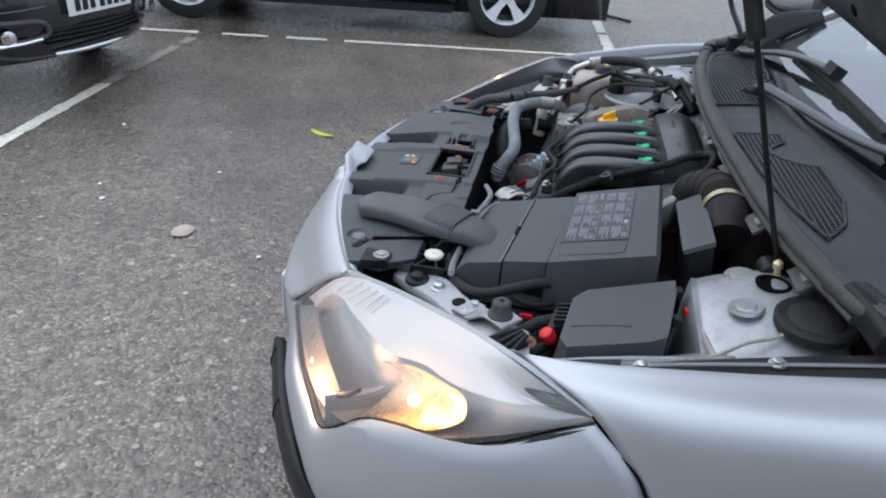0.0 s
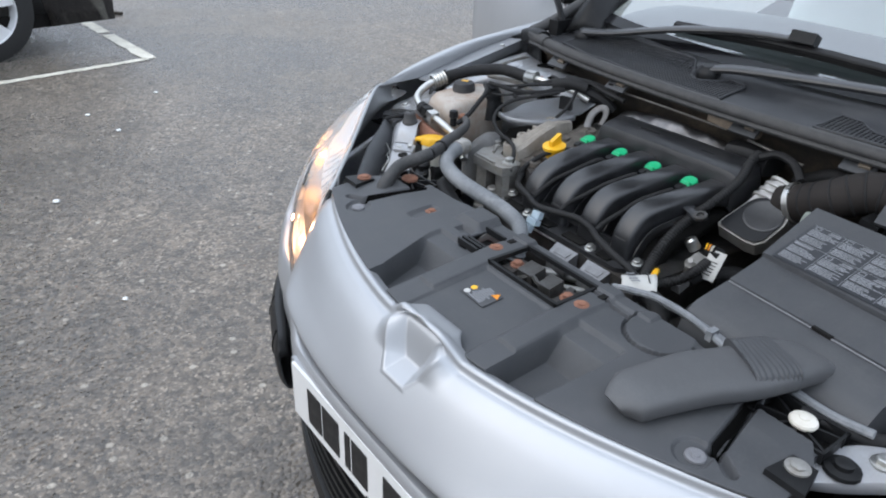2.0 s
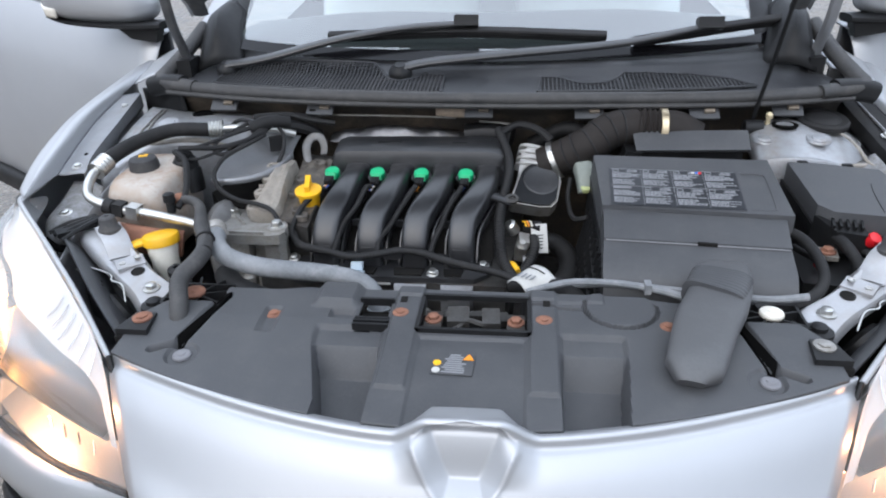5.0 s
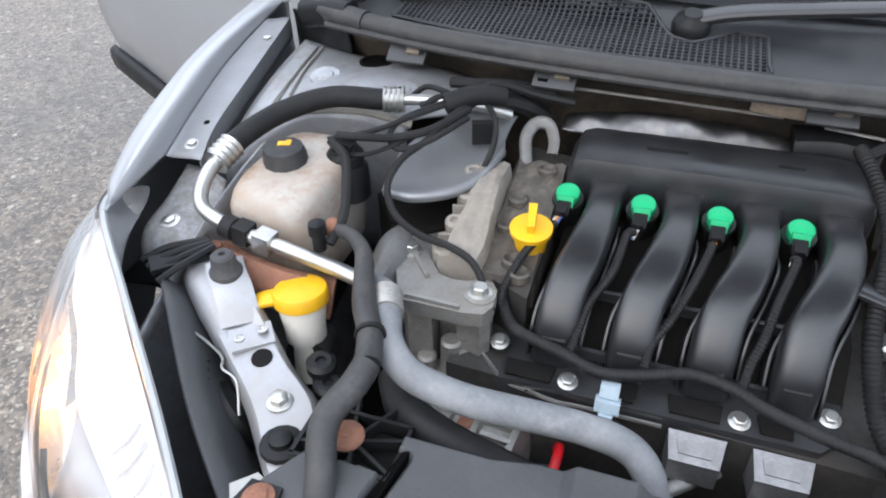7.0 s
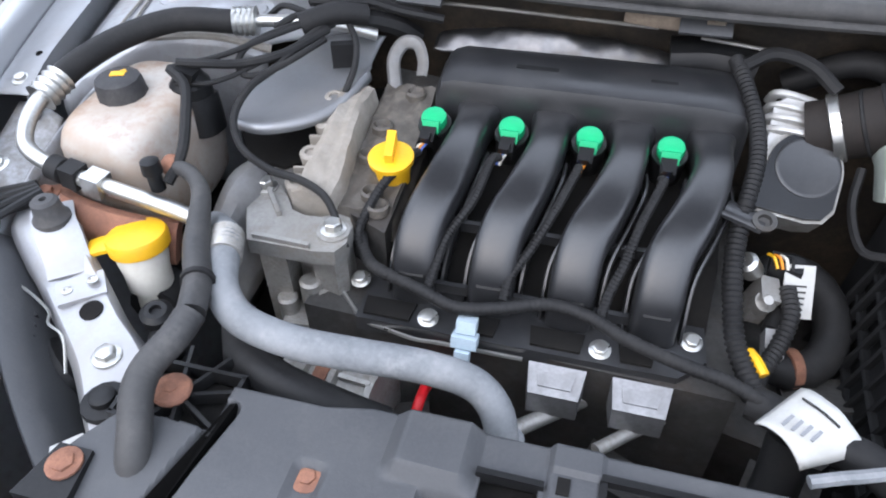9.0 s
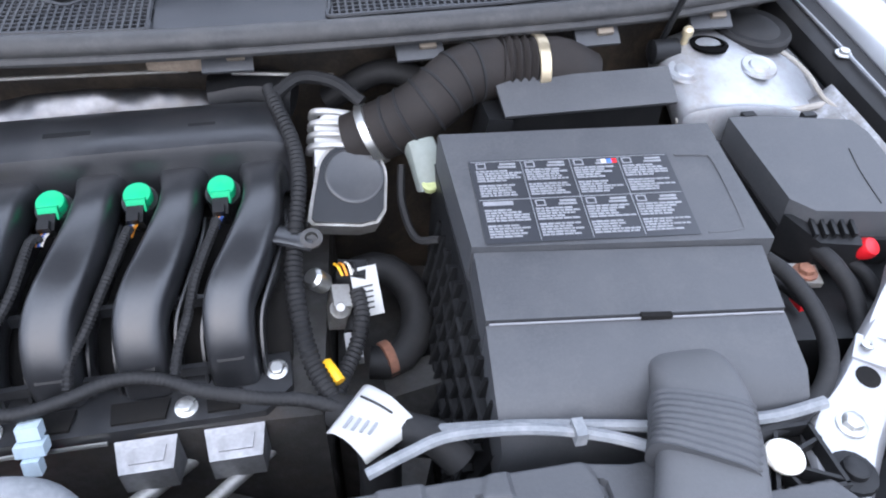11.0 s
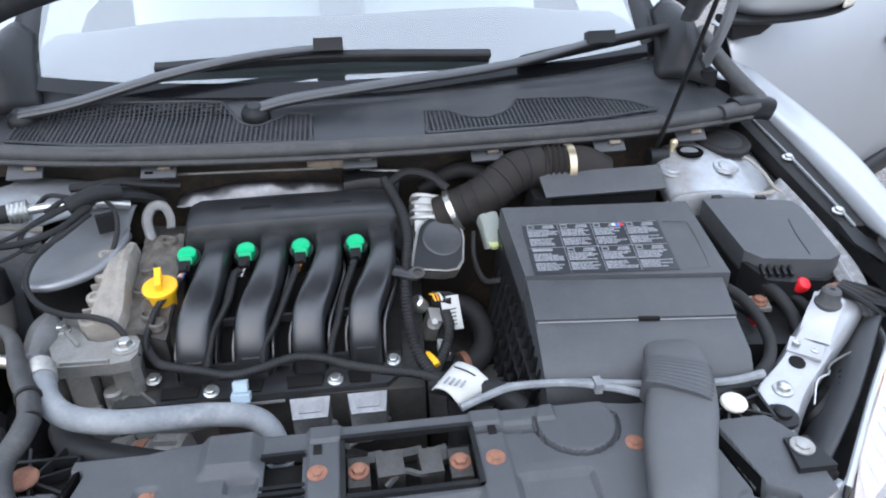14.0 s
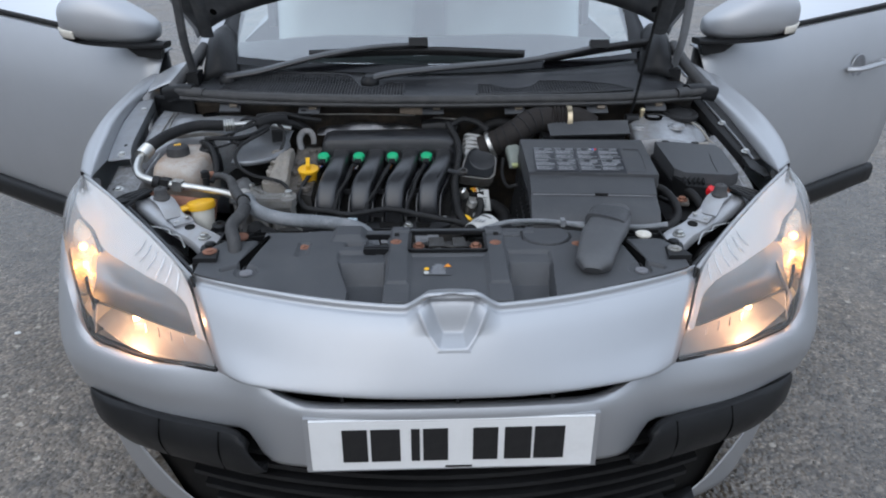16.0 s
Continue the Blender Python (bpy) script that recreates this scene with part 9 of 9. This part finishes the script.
HB = [(-0.552, 0.690, 0.858), (-0.525, 0.678, 0.862), (-0.500, 0.655, 0.860), (-0.482, 0.615, 0.852), (-0.465, 0.580, 0.851), (-0.445, 0.547, 0.850), (-0.433, 0.513, 0.846), (-0.437, 0.489, 0.840), (-0.447, 0.462, 0.832), (-0.446, 0.440, 0.826), (-0.436, 0.415, 0.815), (-0.430, 0.395, 0.800), (-0.430, 0.388, 0.78)]
bm = BM()
tube(bm, HB[:7], lambda s: 0.0085 + 0.0045 * clampz(s, 0.2, 0.6), 14, 40)
tube(bm, HB[6:], 0.0138, 14, wave=0.0003, pitch=0.006)
hb = part("heater_hose", bm, seal_rubber, car, "black rubber hose bending over the cover")
bm = BM()
lathe(bm, (-0.553, 0.6905, 0.858), (1, -0.3, 0.1), [(-0.006, 0.012), (0.004, 0.0125), (0.008, 0.010)], 14)
part("hose_clip", bm, rust, hb, "rusty spring clip")
bm = BM()
tube(bm, [(-0.4455, 0.549, 0.850), (-0.4435, 0.5445, 0.850)], 0.0158, 12, 4)
part("cable_tie", bm, rubber, hb)
bm = BM()
tube(bm, [(-0.43, 0.57, 0.77), (-0.40, 0.525, 0.775), (-0.36, 0.512, 0.765), (-0.31, 0.512, 0.745), (-0.27, 0.52, 0.72)], 0.021, 12)
part("lower_hose", bm, rubber, car, "dusty black lower hose")
# cables over the left tower
CB = (
    ([(-0.60, 0.790, 0.915), (-0.575, 0.775, 0.905), (-0.555, 0.735, 0.89), (-0.545, 0.70, 0.87), (-0.55, 0.67, 0.85)], 0.006),
    ([(-0.595, 0.800, 0.918), (-0.565, 0.805, 0.918), (-0.53, 0.825, 0.912), (-0.495, 0.855, 0.912), (-0.475, 0.885, 0.915), (-0.46, 0.92, 0.918)], 0.0055),
    ([(-0.455, 0.935, 0.925), (-0.475, 0.895, 0.918), (-0.492, 0.845, 0.905), (-0.512, 0.805, 0.895), (-0.515, 0.765, 0.88), (-0.495, 0.735, 0.862), (-0.46, 0.725, 0.845), (-0.42, 0.722, 0.838), (-0.385, 0.705, 0.83), (-0.355, 0.67, 0.80)], 0.0045),
    ([(-0.45, 0.95, 0.928), (-0.50, 0.90, 0.926), (-0.535, 0.86, 0.918), (-0.54, 0.835, 0.905), (-0.52, 0.82, 0.90), (-0.49, 0.84, 0.905), (-0.455, 0.90, 0.915)], 0.004),
    ([(-0.44, 0.96, 0.93), (-0.47, 0.93, 0.932), (-0.50, 0.92, 0.93), (-0.52, 0.90, 0.922)], 0.005),
    ([(-0.45, 0.955, 0.915), (-0.42, 0.965, 0.915), (-0.39, 0.985, 0.90), (-0.37, 1.0, 0.88)], 0.013),
    ([(-0.50, 0.97, 0.93), (-0.46, 0.965, 0.935), (-0.42, 0.985, 0.93), (-0.36, 0.995, 0.92)], 0.008),
)
for pts, r in CB:
    bm = BM()
    tube(bm, pts, r, 8)
    part("black_cable", bm, rubber, car, "black cable over the inner wing")
bm = BM()
tube(bm, [(-0.49, 0.91, 0.925), (-0.455, 0.935, 0.932), (-0.42, 0.955, 0.925)], 0.014, 10)
part("taped_loom", bm, rubber, car, "taped black cable loom")
bm = BM()
box(bm, (-0.435, 0.905, 0.895), (0.03, 0.012, 0.03), 0.003, (0, 0, 20))
part("cable_plug", bm, black_plastic, car)
# torn pale foam by the lamp
bm = BM()
prism(bm, [(-0.535, 0.405), (-0.515, 0.425), (-0.485, 0.412), (-0.478, 0.385), (-0.50, 0.372), (-0.528, 0.385)], 0.745, 0.760, 0.003)
part("pale_pad", bm, paper, car, "torn pale label on the lamp back")

# dusty inner wing end beside the lamp
bm = BM()
C = [[(-0.808, 0.765, 0.860), (-0.770, 0.760, 0.862), (-0.738, 0.750, 0.855)], [(-0.810, 0.715, 0.838), (-0.775, 0.712, 0.840), (-0.735, 0.712, 0.83)], [(-0.806, 0.655, 0.824), (-0.770, 0.650, 0.826), (-0.725, 0.655, 0.815)], [(-0.800, 0.630, 0.79), (-0.765, 0.625, 0.79), (-0.725, 0.63, 0.785)]]
sheet(bm, C, 12, 14)
end = part("wing_end_plate", bm, dusty_plate, car, "dusty silver inner wing end plate", thick=0.003)
hexbolt((-0.778, 0.675, 0.831), (0, -0.2, 1), 0.008, bright, end, "bolt", 1.6, 0.8)
for pts, r in (([(-0.61, 0.80, 0.91), (-0.56, 0.83, 0.915), (-0.52, 0.87, 0.922), (-0.47, 0.92, 0.93)], 0.0035), ([(-0.595, 0.785, 0.90), (-0.55, 0.80, 0.90), (-0.50, 0.86, 0.91), (-0.45, 0.94, 0.92)], 0.003), ([(-0.47, 0.92, 0.93), (-0.50, 0.93, 0.935), (-0.53, 0.945, 0.93), (-0.55, 0.94, 0.915)], 0.004), ([(-0.44, 0.94, 0.92), (-0.42, 0.91, 0.91), (-0.415, 0.885, 0.89), (-0.42, 0.86, 0.87)], 0.004), ([(-0.46, 0.93, 0.935), (-0.43, 0.96, 0.94), (-0.38, 0.975, 0.925), (-0.33, 0.985, 0.915)], 0.006)):
    bm = BM()
    tube(bm, pts, r, 8)
    part("black_cable", bm, rubber, car, "thin black cable over the inner wing")


# ---- parked cars ----
def parked_front(at, heading):
    """The dark car facing the bays: front bumper, plate, fog lights, wheels and simple body."""
    th = empty("parked_car", at, label="black parked car with a chrome-edged front bumper", category="car")
    th.rotation_euler = (0, 0, heading)

    def loc(name, bm, m_, parent, label="", **kw):
        return part(name, bm, m_, parent, label, **kw)

    WORLD_AT[th] = Vector()
    bm = BM()
    C = [half([(0, 0.0, 0.78), (0.5, -0.08, 0.78), (0.86, -0.34, 0.78)]), half([(0, 0.06, 0.62), (0.5, -0.02, 0.62), (0.88, -0.30, 0.62)]), half([(0, 0.06, 0.45), (0.5, -0.02, 0.45), (0.885, -0.30, 0.45)]), half([(0, 0.02, 0.32), (0.5, -0.05, 0.32), (0.86, -0.32, 0.32)]), half([(0, -0.02, 0.27), (0.5, -0.09, 0.27), (0.82, -0.34, 0.27)])]
    sheet(bm, C, 40, 20)
    bp = loc("front_bumper", bm, dark_paint, th, "glossy black bumper", thick=0.004)
    bm = BM()
    tube(bm, half([(0, 0.046, 0.302), (0.20, 0.036, 0.302), (0.345, 0.010, 0.305)]), 0.015, 8, 50)
    loc("chrome_lip", bm, chrome, bp, "chrome lower lip")
    bm = BM()
    C = [half([(0, 0.066, 0.46), (0.4, 0.018, 0.46)]), half([(0, 0.066, 0.36), (0.4, 0.016, 0.36)])]
    sheet(bm, C, 16, 4)
    gr = loc("lower_grille", bm, dark, bp, "black lower grille", thick=0.003)
    for k in range(4):
        bm = BM()
        tube(bm, half([(0, 0.074, 0.365 + 0.025 * k), (0.4, 0.026, 0.365 + 0.025 * k)]), 0.005, 6, 20)
        loc("slat", bm, black_plastic, gr)
    bm = BM()
    box(bm, (0, 0.085, 0.565), (0.52, 0.008, 0.111), 0.002)
    pl = loc("number_plate", bm, plate_white, th, "white number plate")
    for k in range(7):
        bm = BM()
        box(bm, (-0.19 + 0.06 * k + (0.02 if k > 3 else 0), 0.0902, 0.565), (0.042, 0.0014, 0.07))
        loc("character_bar", bm, ink_black, pl)
    for s in (1, -1):
        bm = BM()
        tube(bm, [(s * 0.78, -0.17, 0.40), (s * 0.60, -0.035, 0.40), (s * 0.42, 0.014, 0.41), (s * 0.37, 0.03, 0.445), (s * 0.41, 0.018, 0.495), (s * 0.60, -0.03, 0.51), (s * 0.78, -0.16, 0.51)], 0.016, 8, 40)
        loc("fog_surround", bm, grey_plastic, bp, "dark grey fog light frame")
        bm = BM()
        tube(bm, [(s * 0.78, -0.155, 0.395), (s * 0.60, -0.018, 0.397), (s * 0.43, 0.030, 0.408)], 0.009, 6, 20)
        loc("fog_trim", bm, chrome, bp, "chrome fog light trim bar")
        bm = BM()
        tube(bm, [(s * 0.80, -0.19, 0.562), (s * 0.60, -0.030, 0.566), (s * 0.36, 0.030, 0.572)], 0.006, 6, 20)
        loc("bumper_crease", bm, dark_paint, bp, "raised bumper crease")
        bm = BM()
        lathe(bm, (s * 0.60, -0.03, 0.435), (s * 0.35, 1, 0), [(0, 0.04), (0.012, 0.04), (0.016, 0.03), (0.018, 0.004)], 18)
        loc("fog_light", bm, chrome, bp, "round fog light")
        wheel(th, (s * 0.80, -0.80, 0.33), 0.33, 0.22, "wheel", (s, 0, 0))
    bm = BM()
    C = [half([(0, 0.0, 0.78), (0.5, -0.08, 0.78), (0.86, -0.34, 0.78)]), half([(0, -0.2, 0.95), (0.5, -0.25, 0.94), (0.84, -0.45, 0.90)]), half([(0, -1.1, 1.10), (0.5, -1.1, 1.09), (0.86, -1.15, 1.02)]), half([(0, -1.9, 1.55), (0.45, -1.92, 1.54), (0.66, -2.0, 1.50)]), half([(0, -3.4, 1.58), (0.45, -3.4, 1.57), (0.66, -3.4, 1.52)]), half([(0, -4.3, 1.1), (0.5, -4.3, 1.1), (0.8, -4.25, 1.05)]), half([(0, -4.4, 0.4), (0.5, -4.4, 0.4), (0.85, -4.3, 0.4)])]
    sheet(bm, C, 24, 40)
    loc("body_shell", bm, dark_paint, th, "black upper body", thick=0.004)
    for s in (1, -1):
        bm = BM()
        C = [[(s * 0.86, -0.34, 0.78), (s * 0.86, -1.15, 1.02), (s * 0.84, -2.8, 1.08), (s * 0.80, -4.25, 1.05)], [(s * 0.89, -0.36, 0.6), (s * 0.91, -1.15, 0.75), (s * 0.90, -2.8, 0.78), (s * 0.86, -4.25, 0.75)], [(s * 0.86, -0.36, 0.5), (s * 0.88, -0.8, 0.68), (s * 0.88, -1.3, 0.34), (s * 0.85, -4.25, 0.40)]]
        sheet(bm, C, 30, 10)
        loc("body_side", bm, dark_paint, th, "black body side", thick=0.004)
    return th


parked_front((-2.42, -2.215, 0), radians(-6))


def parked_side(at, heading):
    """The car seen side on: wheels, sills and doors."""
    th = empty("parked_car", at, label="dark parked estate car seen from the side with silver wheels", category="car")
    th.rotation_euler = (0, 0, heading)
    WORLD_AT[th] = Vector()
    L = 2.93
    for y in (0.0, -L):
        for x, s in ((-0.12, 1), (-1.60, -1)):
            wheel(th, (x, y, 0.375), 0.375, 0.23, "wheel", (s, 0, 0), spokes=5)
    for s, x0 in ((1, 0.0), (-1, -1.72)):
        bm = BM()
        up, lo = [], []
        for i in range(61):
            y = 0.95 - 4.75 * i / 60
            h = 0.21
            for wy in (0.0, -L):
                d = abs(y - wy)
                if d < 0.45:
                    h = max(h, 0.375 + math.sqrt(max(0, 0.45**2 - d * d)))
            lo.append((x0 - s * 0.04, y, h))
            up.append((x0, y, max(h + 0.03, 0.62)))
        top = [(x0 - s * 0.03, y, 0.95) for _, y, _ in up]
        grid(bm, [lo, up, top])
        loc_ = part("body_side", bm, dark_paint, th, "dark body side with round wheel arches", thick=0.004)
        bm = BM()
        box(bm, (x0 - s * 0.01, -L / 2, 0.235), (0.05, L - 1.0, 0.07), 0.015)
        part("sill", bm, black_plastic, loc_, "black sill")
        bm = BM()
        tube(bm, [(x0 + s * 0.006, -0.5, 0.33), (x0 + s * 0.006, -L + 0.5, 0.33)], 0.010, 6)
        part("sill_trim", bm, bright, loc_, "bright sill trim")
    bm = BM()
    prof = [(0.95, 0.60), (0.9, 0.92), (0.0, 1.05), (-0.85, 1.55), (-2.8, 1.58), (-3.7, 1.15), (-3.8, 0.55)]
    C = [[(x, y, z - 0.06 * (abs(x + 0.86) > 0.7)) for y, z in prof] for x in (-1.70, -1.45, -0.86, -0.27, -0.02)]
    sheet(bm, C, 40, 12)
    part("body_shell", bm, dark_paint, th, "dark upper body", thick=0.004)
    bm = BM()
    box(bm, (-0.86, -1.45, 0.25), (1.56, 4.2, 0.10), 0.02)
    part("underbody", bm, dark, th)
    return th


parked_side((-5.20, 0.06, 0), math.atan2(0.57, 2.87))
